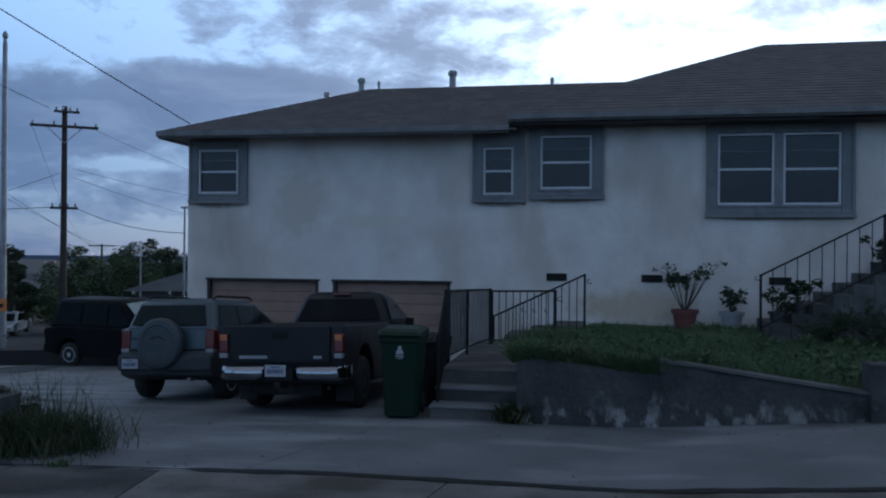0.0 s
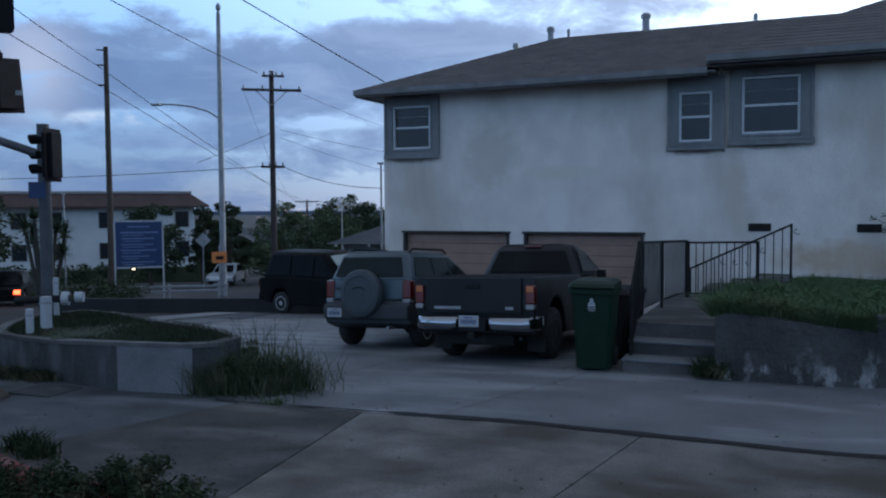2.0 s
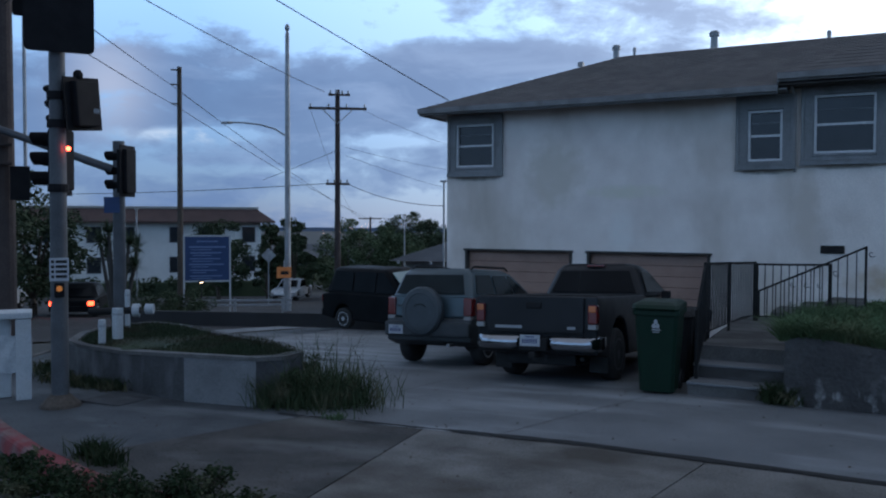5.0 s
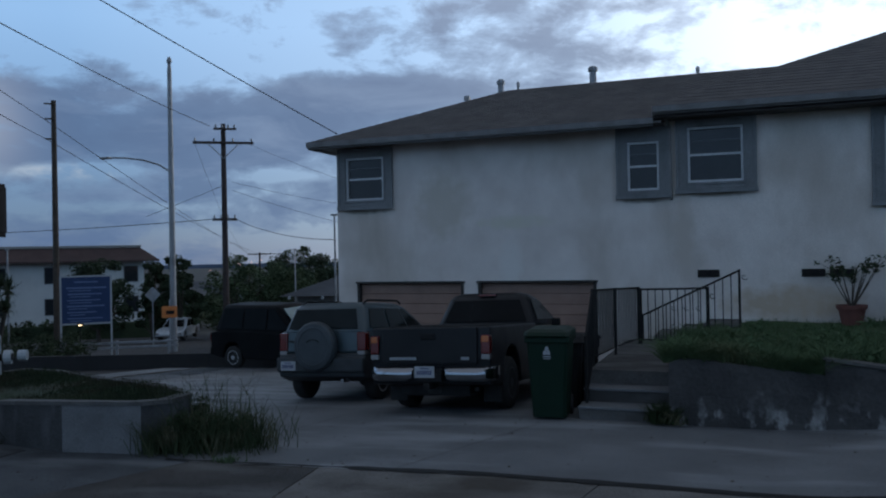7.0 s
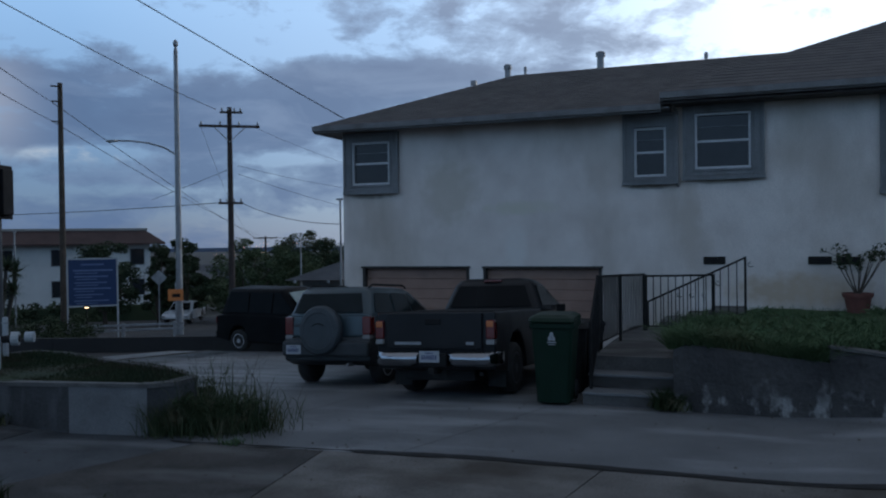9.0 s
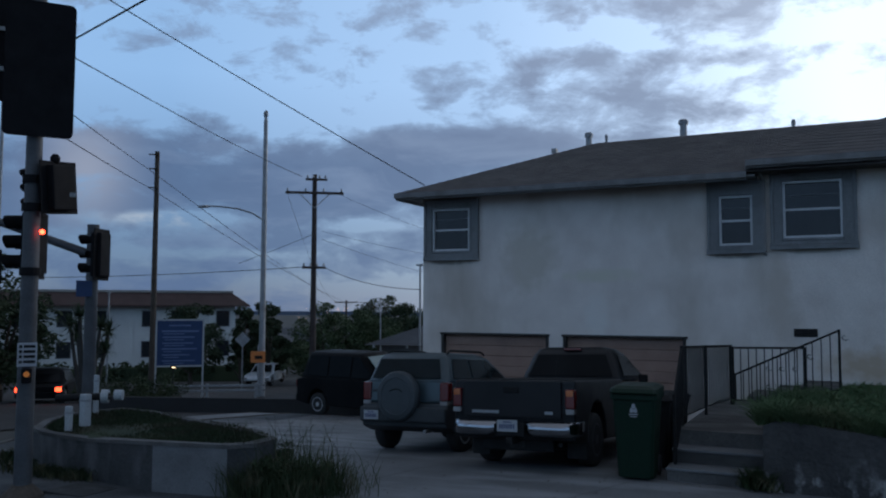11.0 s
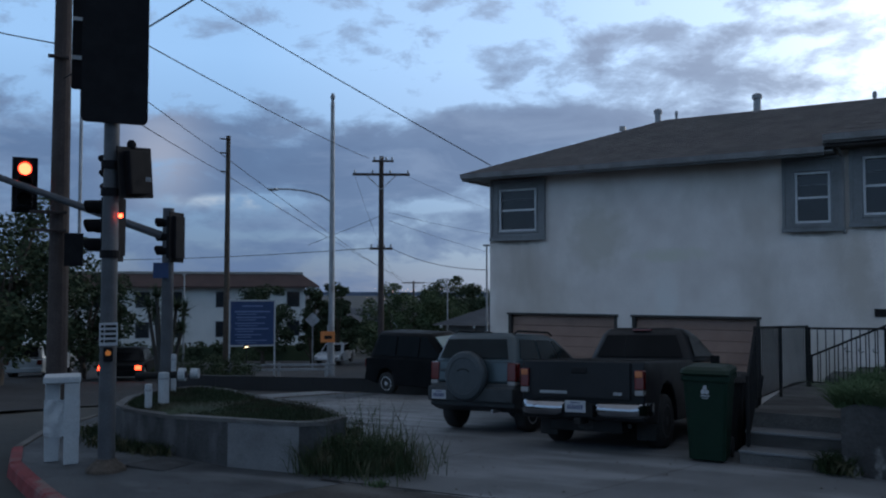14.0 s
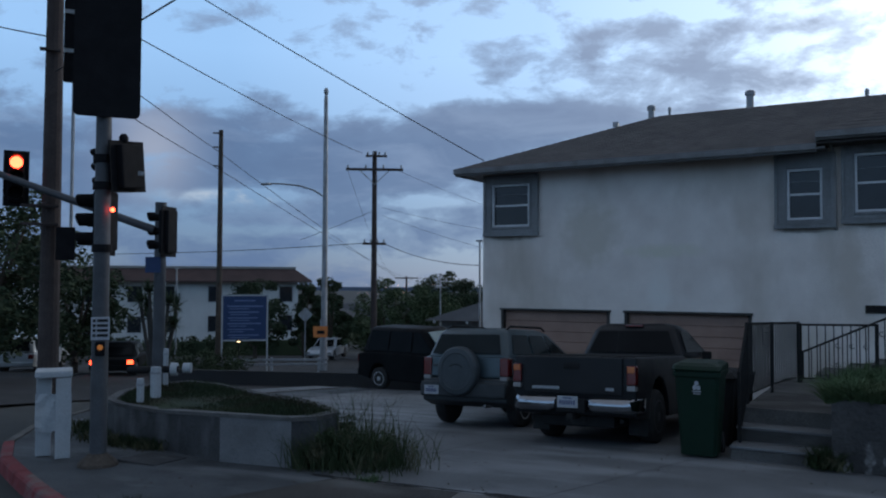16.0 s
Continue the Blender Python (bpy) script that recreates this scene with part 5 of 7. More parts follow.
for k, (a, b) in enumerate(zip(CORNER, CORNER[1:])):
    d = Vector((b[0] - a[0], b[1] - a[1], 0))
    nrm = Vector((d.y, -d.x, 0)).normalized()
    out = nrm if nrm.y < 0 or (abs(nrm.y) < 0.2 and nrm.x < 0) else -nrm
    g = d.normalized() * 0.006
    secs = []
    for p, s in ((a, 1), (b, -1)):
        z = H(*p)
        p0 = Vector((p[0], p[1], 0)) + g * s
        drop = 0.04 if (k == 0 and p is a) else 0.0
        secs.append([tuple(p0 + Vector((0, 0, z - 0.2))), tuple(p0 + Vector((0, 0, z + 0.018 - drop))), tuple(p0 + out * 0.13 + Vector((0, 0, z + 0.012 - drop))), tuple(p0 + out * 0.155 + Vector((0, 0, z - 0.015 - drop))), tuple(p0 + out * 0.18 + Vector((0, 0, z - 0.2)))])
    part("kerb_stone", loft(B(), secs), M["kerb_red"] if k < 7 else M["slab"], kerb)
for x0, x1 in ((-3.7, 0.5), (0.51, 4.5), (4.51, 10.0)):
    part("dropped_kerb", prism(B(), [(4.6, -0.16), (4.62, -0.075), (4.70, -0.03), (4.815, -0.004), (4.815, -0.16)], "x", x0, x1), M["concrete"], kerb)
# gutter strip of paler concrete
gs = sheet("gutter_strip", steps_of(-3.7, 20, 1.6), [4.1, 4.58], -0.09, M["concrete"])
tagged(gs, "pale concrete gutter strip along the street", "gutter", kind="structure")
# wandering crack with grass in the joint between pavement and driveway
crack = B()
prev = None
for k in range(90):
    x = -6.3 + k * 0.14
    y = 7.765 + 0.02 * noise.noise((x * 2.1, 0.3, 0))
    w = (0.018 if x < -4 else 0.055) + 0.06 * abs(noise.noise((x * 1.7, 2.0, 0))) + 0.008 * noise.noise((x * 7.0, 5.0, 0))
    z = H(x, y) + 0.009
    cur = (crack.verts.new((x, y - w, z)), crack.verts.new((x, y + w, z)))
    if prev:
        crack.faces.new((prev[0], cur[0], cur[1], prev[1]))
    prev = cur
part("open_joint", crack, M["iron"], pave, "dark open joint")

# scored joints across the driveway
for (xa, ya), (xb, yb) in (((-3.5, 7.9), (-2.6, 10.4)), ((-9.0, 13.4), (-2.4, 12.6)), ((-6.0, 8.0), (-5.2, 12.0))):
    bm, prev = B(), None
    for k in range(25):
        f = k / 24
        x, y = xa + (xb - xa) * f, ya + (yb - ya) * f + 0.03 * noise.noise((f * 9, xa, 0))
        cur = (bm.verts.new((x - 0.008, y - 0.008, H(x, y) - 0.007)), bm.verts.new((x + 0.008, y + 0.008, H(x, y) - 0.007)))
        if prev:
            bm.faces.new((prev[0], cur[0], cur[1], prev[1]))
        prev = cur
    ck = tagged(mesh_ob("driveway_crack", bm, M["dark_wood"]), "thin dark crack in the concrete driveway", "crack", kind="structure")

# ---- planter bed with a curved concrete wall ----
pl = thing("planter", Matrix.Identity(4), "curved low concrete planter wall with grass inside", "planter")
PW = [(-6.58, 8.22), (-6.80, 7.97), (-7.93, 7.91), (-8.75, 8.08), (-9.45, 8.25), (-10.04, 8.31), (-10.5, 8.38), (-11.0, 8.6), (-11.6, 9.3), (-11.95, 10.2), (-11.7, 10.95), (-10.9, 10.9), (-9.9, 10.5), (-8.4, 9.75), (-7.2, 9.1), (-6.6, 8.65)]
def pl_top(x, y):
    return float(np.interp(x, [-9.45, -8.7, -7.9, -6.9], [0.33, 0.39, 0.45, 0.48]))
n = len(PW)
cx, cy = sum(p[0] for p in PW) / n, sum(p[1] for p in PW) / n
for k in range(n):
    a, b = PW[k], PW[(k + 1) % n]
    secs, cops = [], []
    for p in (a, b):
        i = Vector((cx - p[0], cy - p[1], 0)).normalized() * 0.16
        zt, zb = pl_top(*p), H(*p) - 0.1
        q = (p[0] + i.x, p[1] + i.y)
        secs.append([(p[0], p[1], zb), (p[0], p[1], zt - 0.05), (q[0], q[1], zt - 0.05), (q[0], q[1], zb)])
        o = -i * 0.12
        cops.append([(p[0] + o.x, p[1] + o.y, zt - 0.048), (p[0] + o.x, p[1] + o.y, zt), (q[0], q[1], zt), (q[0], q[1], zt - 0.048)])
    part("wall_section", loft(B(), secs), M["panel_white"] if k == 1 else M["damp_concrete"], pl, "patch of pale whitewash" if k == 1 else "")
    part("coping", loft(B(), cops), M["step"], pl)
bm = B()
vs_ = [bm.verts.new((x + (cx - x) * 0.03, y + (cy - y) * 0.03, pl_top(x, y) - 0.04)) for x, y in PW]
bm.faces.new(vs_)
part("soil", bm, M["dull_grass"], pl)
def in_planter(x, y):
    c = False
    for (x0, y0), (x1, y1) in zip(PW, PW[1:] + PW[:1]):
        if (y0 > y) != (y1 > y) and x < (x1 - x0) * (y - y0) / (y1 - y0) + x0:
            c = not c
    return c
rng = random.Random(8)
spots = []
while len(spots) < 13000:
    x, y = rng.uniform(-12, -6.6), rng.uniform(8.0, 11.0)
    if in_planter(x, y) and in_planter(x - 0.12, y - 0.12) and noise.noise((x, y, 3)) > -0.55:
        spots.append((x, y, pl_top(x, y) - 0.05))
blades("planter_grass", spots, 0.075, 0.014, M["dull_grass"], "short dull green grass in the planter", "grass")
spots = []
for cx_, cy_, n_, s_ in ((-6.45, 8.25, 800, 0.2), (-5.95, 8.45, 700, 0.28), (-6.3, 8.9, 500, 0.3), (-6.65, 8.05, 250, 0.12)):
    spots += [(x, y, H(x, y) - 0.03) for x, y in ((rng.gauss(cx_, s_), rng.gauss(cy_, s_ * 0.7)) for _ in range(n_))]
blades("tall_weeds", spots, 0.40, 0.012, M["pale_weed"], "tall untidy grass at the end of the planter", "weeds", 0.7)
spots = [(rng.gauss(-6.3, 0.3), rng.gauss(8.5, 0.25), -0.15) for _ in range(150)]
blades("seed_stalks", spots, 0.85, 0.009, M["pale_weed"], "dry seed stalks standing over the weeds", "weeds", 0.5)
spots = []
for k in range(3):
    x = rng.choice((-5.6, -5.5, -5.3)) + rng.gauss(0, 0.12)
    spots += [(x + rng.gauss(0, 0.06), 7.78 + rng.gauss(0, 0.04), H(x, 7.78)) for _ in range(26)]
blades("joint_grass", spots, 0.07, 0.012, M["blade"], "small grass tufts growing in the pavement joint", "grass", 0.9)
spots = []
for cx_, cy_, n_, s_ in ((-9.5, 8.14, 200, 0.15), (-10.1, 8.2, 300, 0.2), (-10.9, 8.4, 360, 0.25), (-11.8, 9.0, 500, 0.35), (-6.75, 5.55, 260, 0.13), (-6.4, 5.4, 160, 0.12)):
    spots += [(x, y, H(x, y)) for x, y in ((rng.gauss(cx_, s_), rng.gauss(cy_, s_ * 0.5)) for _ in range(n_))]
blades("pavement_weeds", spots, 0.16, 0.016, M["weed"], "weeds along the wall and the kerb", "weeds", 0.8)


# ---- plants: a leafy shrub or tree from many small leaves ----
def leaves(rng, clumps, per, size, flat=0.5):
    """Leaf quads scattered in clumps (centre, radius)."""
    verts, faces = [], []
    for (cx_, cy_, cz_), r in clumps:
        for _ in range(per):
            while True:
                v = Vector((rng.uniform(-1, 1), rng.uniform(-1, 1), rng.uniform(-1, 1)))
                if 0.15 < v.length < 1:
                    break
            p = Vector((cx_, cy_, cz_)) + Vector((v.x * r, v.y * r, v.z * r * 0.8))
            a = Vector((rng.gauss(0, 1), rng.gauss(0, 1), rng.gauss(0, flat))).normalized()
            b = a.cross(Vector((rng.gauss(0, 1), rng.gauss(0, 1), rng.gauss(0, 1)))).normalized()
            s = size * rng.uniform(0.6, 1.4)
            i = len(verts)
            verts += [tuple(p - a * s), tuple(p + b * s * 0.45), tuple(p + a * s), tuple(p - b * s * 0.45)]
            faces.append((i, i + 1, i + 2, i + 3))
    return verts, faces


def tree(name, x, y, base, height, width, label, seed, leaf=0.16, material="leaf", clumps=46, per=90, trunk=0.16, crown_from=0.3, category="tree", tall=False):
    rng = random.Random(seed)
    t = thing(name, pose(x, y, base), label, category)
    bm = B()
    fork = height * crown_from
    pts = [(0, 0, -0.1), (rng.gauss(0, 0.05), rng.gauss(0, 0.05), fork * 0.6), (rng.gauss(0, 0.1), rng.gauss(0, 0.1), fork * 1.1)]
    for k, (a, b) in enumerate(zip(pts, pts[1:])):
        cyl(bm, a, b, trunk * (1 - 0.25 * k), trunk * (0.75 - 0.2 * k), 8)
    part("trunk", bm, M["bark"], t)
    cl = []
    for k in range(clumps):
        while True:
            v = Vector((rng.uniform(-1, 1), rng.uniform(-1, 1), rng.uniform(-1, 1)))
            if v.length < 1:
                break
        zz = fork + (height - fork) * (v.z * 0.5 + 0.5)
        taper = (1.0 - 0.75 * max(0, v.z)) if tall else 1.0
        wob = 1 + 0.25 * noise.noise((v.x * 2 + seed, v.y * 2, v.z * 2))
        cl.append(((v.x * width / 2 * taper * wob, v.y * width / 2 * taper * wob, zz), width * rng.uniform(0.09, 0.17)))
    for k in range(7):
        bm = B()
        c = cl[rng.randrange(len(cl))][0]
        m_ = Vector(pts[-1]).lerp(Vector(c), 0.5) + Vector((0, 0, 0.1 * height * rng.random()))
        cyl(bm, pts[-1], m_, trunk * 0.42, trunk * 0.28, 6)
        cyl(bm, m_, c, trunk * 0.28, trunk * 0.08, 6)
        part("limb", bm, M["bark"], t)
    v, f = leaves(rng, cl, per * 2, leaf * 0.66)
    stuff_mesh("crown", v, f, M[material], "", "", t)
    return t


def weed_bush(x, y, h, w, seed, n=26, mat_="weed", name="weed_bush", label="dark weedy bush growing at the kerb"):
    rng = random.Random(seed)
    t = thing(name, pose(x, y, H(x, y) - 0.03), label, "bush")
    bm, cl = B(), []
    for k in range(n):
        a, r = rng.uniform(0, 6.28), w / 2 * math.sqrt(rng.random())
        tip = Vector((r * math.cos(a), r * math.sin(a), h * rng.uniform(0.55, 1.0)))
        cyl(bm, tip * 0.05, tip, 0.008, 0.003, 4)
        for q in (0.45, 0.62, 0.8, 0.95):
            cl.append((tuple(tip * q), 0.06))
    part("stem_tangle", bm, M["bark"], t)
    v, f = leaves(rng, cl, 26, 0.02)
    stuff_mesh("foliage", v, f, M[mat_], "", "", t)
    return t


for k, (x, y, h, w) in enumerate(((-4.5, 4.55, 0.42, 0.75), (-4.95, 4.5, 0.36, 0.7), (-4.05, 4.5, 0.30, 0.6), (-5.6, 4.45, 0.30, 0.8), (-6.2, 4.5, 0.26, 0.8), (-5.2, 4.1, 0.26, 0.9), (-6.9, 4.75, 0.24, 0.8))):
    weed_bush(x, y, h, w, 40 + k)

for k, (x, y, h, w) in enumerate(((-6.35, 8.3, 0.50, 0.7), (-5.95, 8.5, 0.38, 0.6), (-6.7, 8.75, 0.62, 0.5))):
    weed_bush(x, y, h, w, 55 + k, 24, "pale_weed", "weed_bush", "untidy leafy weeds at the end of the planter")

# potted plants by the wall
def pot(x, y, r, h, m_, label, name="flower_pot"):
    z = L(x, y) if y < 15.7 or x < 2.9 else 0.94 + 0.178 * int((x - 2.95) / 0.34)
    t = thing(name, pose(x, y, z - 0.02), label, "flower pot", "potted plants")
    part("pot", lathe(B(), [(r * 0.72, 0), (r * 0.95, h * 0.8), (r * 1.08, h * 0.8), (r * 1.1, h), (r * 0.95, h), (r * 0.9, h * 0.86)], 20), m_, t)
    part("soil", cyl(B(), (0, 0, h * 0.8), (0, 0, h * 0.88), r * 0.9), M["soil"], t)
    return t
t = pot(1.57, 16.75, 0.24, 0.36, M["terracotta"], "terracotta pot with a bare branching rose bush")
rng = random.Random(12)
bm, cl = B(), []
for k in range(13):
    a = k * 0.7 + rng.uniform(-0.3, 0.3)
    tip = Vector((0.55 * math.cos(a) * rng.uniform(0.4, 1.1), 0.3 * math.sin(a), 1.22 * rng.uniform(0.7, 1.0)))
    mid = tip * 0.5 + Vector((0, 0, 0.12))
    cyl(bm, (0, 0, 0.28), mid, 0.014, 0.010, 5)
    cyl(bm, mid, tip, 0.010, 0.005, 5)
    cl += [(tuple(tip), 0.09), (tuple(mid.lerp(tip, 0.7)), 0.06)]
    side = tip + Vector((rng.uniform(-0.2, 0.2), 0, rng.uniform(-0.05, 0.1)))
    cyl(bm, mid.lerp(tip, 0.6), side, 0.006, 0.004, 4)
    cl.append((tuple(side), 0.08))
part("branches", bm, M["bark"], t)
v, f = leaves(rng, cl, 9, 0.042)
stuff_mesh("foliage", v, f, M["leaf_dark"], "", "", t)
for x, y, r, h, m_, lab, s in ((2.42, 16.7, 0.22, 0.30, "grey_pot", "grey pot with a dark leafy plant", 21), (3.10, 15.95, 0.15, 0.20, "damp_concrete", "dark pot with a bushy plant beside the steps", 22), (3.48, 15.98, 0.15, 0.18, "damp_concrete", "dark pot with a low plant beside the steps", 23), (4.82, 15.95, 0.16, 0.22, "damp_concrete", "dark pot with a small plant at the steps", 24)):
    t = pot(x, y, r, h, M[m_], lab)
    rng = random.Random(s)
    cl = [((rng.gauss(0, 0.13), rng.gauss(0, 0.1), h + rng.uniform(0.05, 0.42)), 0.10) for _ in range(12)]
    bm = B()
    for c, _ in cl[:7]:
        cyl(bm, (0, 0, h * 0.8), c, 0.008, 0.004, 4)
    part("stem_tangle", bm, M["bark"], t)
    v, f = leaves(rng, cl, 22, 0.05)
    stuff_mesh("foliage", v, f, M["leaf_dark"], "", "", t)
for k, (x, y, h, w) in enumerate(((3.75, 15.2, 0.55, 1.1), (4.5, 14.9, 0.85, 1.4), (5.3, 14.0, 0.8, 1.3))):
    t = weed_bush(x, y, h, w, 70 + k, 30, "leaf_dark", "garden_shrub", "dark low shrub on the lawn by the porch steps")
    t.location.z = L(x, y) - 0.05

# broad-leaved weeds through the lawn, and bits of leaf and grit on the concrete
rng = random.Random(91)
cl = []
for k in range(170):
    x, y = rng.uniform(-0.6, 6.5), rng.uniform(11.1, 15.5)
    cl.append(((x, y, L(x, y) + rng.uniform(0.03, 0.12)), rng.uniform(0.06, 0.14)))
v, f = leaves(rng, cl, 16, 0.05)
stuff_mesh("lawn_weeds", v, f, M["blade"], "pale broad-leaved weeds among the lawn grass", "weeds")
verts, faces = [], []
for k in range(260):
    x, y = rng.uniform(-8, 4), 4.9 + 6.0 * rng.random()
    if y > 10.6 and x > -2.3:
        continue
    z, s_, a = H(x, y) + (0.0 if y < 7.7 else -0.012), rng.uniform(0.006, 0.022), rng.uniform(0, 6.28)
    i = len(verts)
    ca, sa = math.cos(a) * s_, math.sin(a) * s_
    verts += [(x + ca, y + sa, z + 0.002), (x - sa, y + ca, z + 0.004), (x - ca, y - sa, z + 0.002), (x + sa * 0.7, y - ca * 0.7, z + 0.003), (x, y, z + 0.006 + s_ * 0.4)]
    faces += [(i, i + 1, i + 4), (i + 1, i + 2, i + 4), (i + 2, i + 3, i + 4), (i + 3, i, i + 4)]
stuff_mesh("litter", verts, faces, M["bark"], "small dead leaves and grit on the concrete", "litter")


# ---- traffic signals and street furniture at the corner ----
def head(parent, m, lit=None, label=""):
    """A three-section signal head with visors and a back plate; its lenses face -y of m."""
    def add(name, bm, mat_, par):
        bmesh.ops.transform(bm, matrix=m, verts=bm.verts)
        return part(name, bm, mat_, par)
    hb = add("signal_head", box(B(), -0.17, 0.17, -0.10, 0.12, -0.53, 0.53, 0.02), M["signal"], parent)
    add("back_plate", box(B(), -0.27, 0.27, 0.02, 0.035, -0.63, 0.63, 0.01), M["signal"], hb)
    for k, z in enumerate((0.35, 0.0, -0.35)):
        mt = M["red_light"] if lit == k else M["black_plastic"]
        bm = cyl(B(), (0, -0.10, z), (0, -0.13, z), 0.135, 0.13, 20)
        add("lens", bm, mt, hb)
        bm = B()
        seg = 14
        ring0, ring1 = [], []
        for i in range(seg + 1):
            a = radians(-40 + 260 * i / seg)
            ring0.append(bm.verts.new((0.15 * math.cos(a), -0.10, z + 0.15 * math.sin(a))))
            ring1.append(bm.verts.new((0.15 * math.cos(a), -0.36 - 0.05 * math.sin(a), z + 0.15 * math.sin(a))))
        for i in range(seg):
            bm.faces.new((ring0[i], ring0[i + 1], ring1[i + 1], ring1[i]))
        ext = bmesh.ops.solidify(bm, geom=bm.faces[:], thickness=0.006)
        add("visor", bm, M["signal"], hb)
    return hb


NP = Vector((-9.20, 7.07, 0))
np_ = thing("signal_pole", pose(NP.x, NP.y, H(NP.x, NP.y)), "grey steel traffic signal pole with signs on the corner", "signal pole")
def rel(p):
    return tuple(Vector(p) - Vector((NP.x, NP.y, H(NP.x, NP.y))))
part("pole", cyl(B(), (0, 0, 0), (0, 0, 6.6), 0.105, 0.09, 20), M["dark_steel"], np_)
part("base_cover", lathe(B(), [(0.25, 0.0), (0.24, 0.04), (0.19, 0.09), (0.13, 0.14), (0.115, 0.16)], 14), M["bark"], np_, "rusty brown base cover")
VIEW = math.degrees(math.atan2(9.2, 7.07))  # turn of a plate that faces the street
# two large panels seen from behind
def back_panel(x_off, z0, z1, w, y_off, r=0.006):
    """An upright plate with rounded corners that faces the street."""
    pts = []
    for cx_, cz_, a0 in ((w / 2 - r, z1 - r, 0), (-w / 2 + r, z1 - r, 90), (-w / 2 + r, z0 + r, 180), (w / 2 - r, z0 + r, 270)):
        pts += [(cx_ + r * math.cos(radians(a0 + q)), cz_ + r * math.sin(radians(a0 + q))) for q in (0, 30, 60, 90)]
    bm = prism(B(), pts, "y", -0.008, 0.008)
    bmesh.ops.transform(bm, matrix=pose(0, 0, 0, 0, 0, VIEW) @ pose(x_off, y_off, 0), verts=bm.verts)
    return bm
hz = H(NP.x, NP.y)
part("sign_panel", back_panel(0.03, 4.22 - hz, 5.93 - hz, 0.80, -0.14, 0.07), M["signal"], np_, "large dark sign seen from behind")
part("sign_panel", back_panel(-0.22, 4.70 - hz, 6.3 - hz, 0.56, 0.22, 0.03), M["signal"], np_, "large dark sign seen from behind")
for zz in (5.11, 5.62):
    part("sign_bracket", back_panel(-0.43, zz - 0.025 - hz, zz + 0.025 - hz, 0.14, 0.19), M["white_paint"], np_)
# heads on the pole: one sideways, one turned away, both dark from here
head(np_, Matrix.Translation((0, 0, 2.92 - hz)) @ pose(0, 0, 0, 0, 0, VIEW) @ pose(0.03, 0.28, 0, 0, 0, -118) @ Matrix.Diagonal((0.9, 0.9, 0.72, 1)))
head(np_, Matrix.Translation((0, 0, 3.62 - hz)) @ pose(0, 0, 0, 0, 0, VIEW) @ pose(0.27, 0.06, 0, 0, 6, -132) @ Matrix.Diagonal((1.2, 1.1, 0.53, 1)))
part("mounting_cap", lathe(B(), [(0.05, 3.93 - hz), (0.06, 3.96 - hz), (0.06, 4.00 - hz), (0.03, 4.04 - hz)], 12, (0.24 * math.cos(radians(VIEW)), 0.24 * math.sin(radians(VIEW)))), M["signal"], np_)
for k in range(3):
    part("stencil_bar", back_panel(0.43 + 0.025 * k, 3.50 - hz, 3.56 - hz, 0.016, -0.06), M["steel"], np_)
bm = cyl(B(), (0, 0, 0), (0, 0.02, 0), 0.03, None, 12)
bmesh.ops.transform(bm, matrix=Matrix.Translation((0, 0, 3.04 - hz)) @ pose(0, 0, 0, 0, 0, VIEW) @ pose(0.12, -0.13, 0), verts=bm.verts)
part("red_lamp", bm, M["red_light"], np_, "small glowing red lamp")
for zz in (2.55, 3.35, 3.7):
    part("clamp", cyl(B(), (0, 0, zz - hz - 0.05), (0, 0, zz - hz + 0.05), 0.125, None, 16), M["signal"], np_)
# push-button sign and box
bm = box(B(), -0.11, 0.11, -0.13, -0.118, 1.39 - hz, 1.68 - hz, 0.004)
bmesh.ops.transform(bm, matrix=pose(0, 0, 0, 0, 0, VIEW), verts=bm.verts)
sg = part("crossing_sign", bm, M["plate"], np_, "small white crossing sign with dark bars")
for k in range(4):
    for x0, x1 in ((-0.09, -0.055), (-0.04, 0.09)):
        bm = box(B(), x0, x1, -0.1335, -0.1305, 1.43 - hz + k * 0.062, 1.465 - hz + k * 0.062)
        bmesh.ops.transform(bm, matrix=pose(0, 0, 0, 0, 0, VIEW), verts=bm.verts)
        part("bar", bm, M["iron"], sg)
bm = box(B(), -0.06, 0.06, -0.17, -0.09, 1.19 - hz, 1.37 - hz, 0.02)
bmesh.ops.transform(bm, matrix=pose(0, 0, 0, 0, 0, VIEW), verts=bm.verts)
pb = part("push_button_box", bm, M["signal"], np_)
bm = cyl(B(), (0, -0.17, 1.30 - hz), (0, -0.19, 1.30 - hz), 0.035, None, 14)
bmesh.ops.transform(bm, matrix=pose(0, 0, 0, 0, 0, VIEW), verts=bm.verts)
part("button", bm, M["walk_lamp"], pb, "amber push button")

# second pole with the mast arm
P2 = Vector((-12.08, 10.52, H(-12.08, 10.52)))
sp2 = thing("mast_arm_signal", pose(*P2), "grey steel signal pole with a mast arm and a red light", "traffic signal")
part("pole", cyl(B(), (0, 0, -0.1), (0, 0, 3.55 - P2.z), 0.11, 0.10, 18), M["dark_steel"], sp2)
arm0, arm1 = Vector((-0.05, -0.1, 3.05 - P2.z)), Vector((-15.6 + 12.08, 8.1 - 10.52, 4.55 - P2.z))
part("mast_arm", cyl(B(), arm0, arm1, 0.075, 0.05, 12), M["dark_steel"], sp2)
V2 = math.degrees(math.atan2(12.08, 10.52))
head(sp2, Matrix.Translation((0.0, 0.0, 3.02 - P2.z)) @ pose(0, 0, 0, 0, 0, V2) @ pose(0.12, -0.05, 0, 0, 0, -120) @ Matrix.Diagonal((0.95, 0.9, 0.72, 1)))
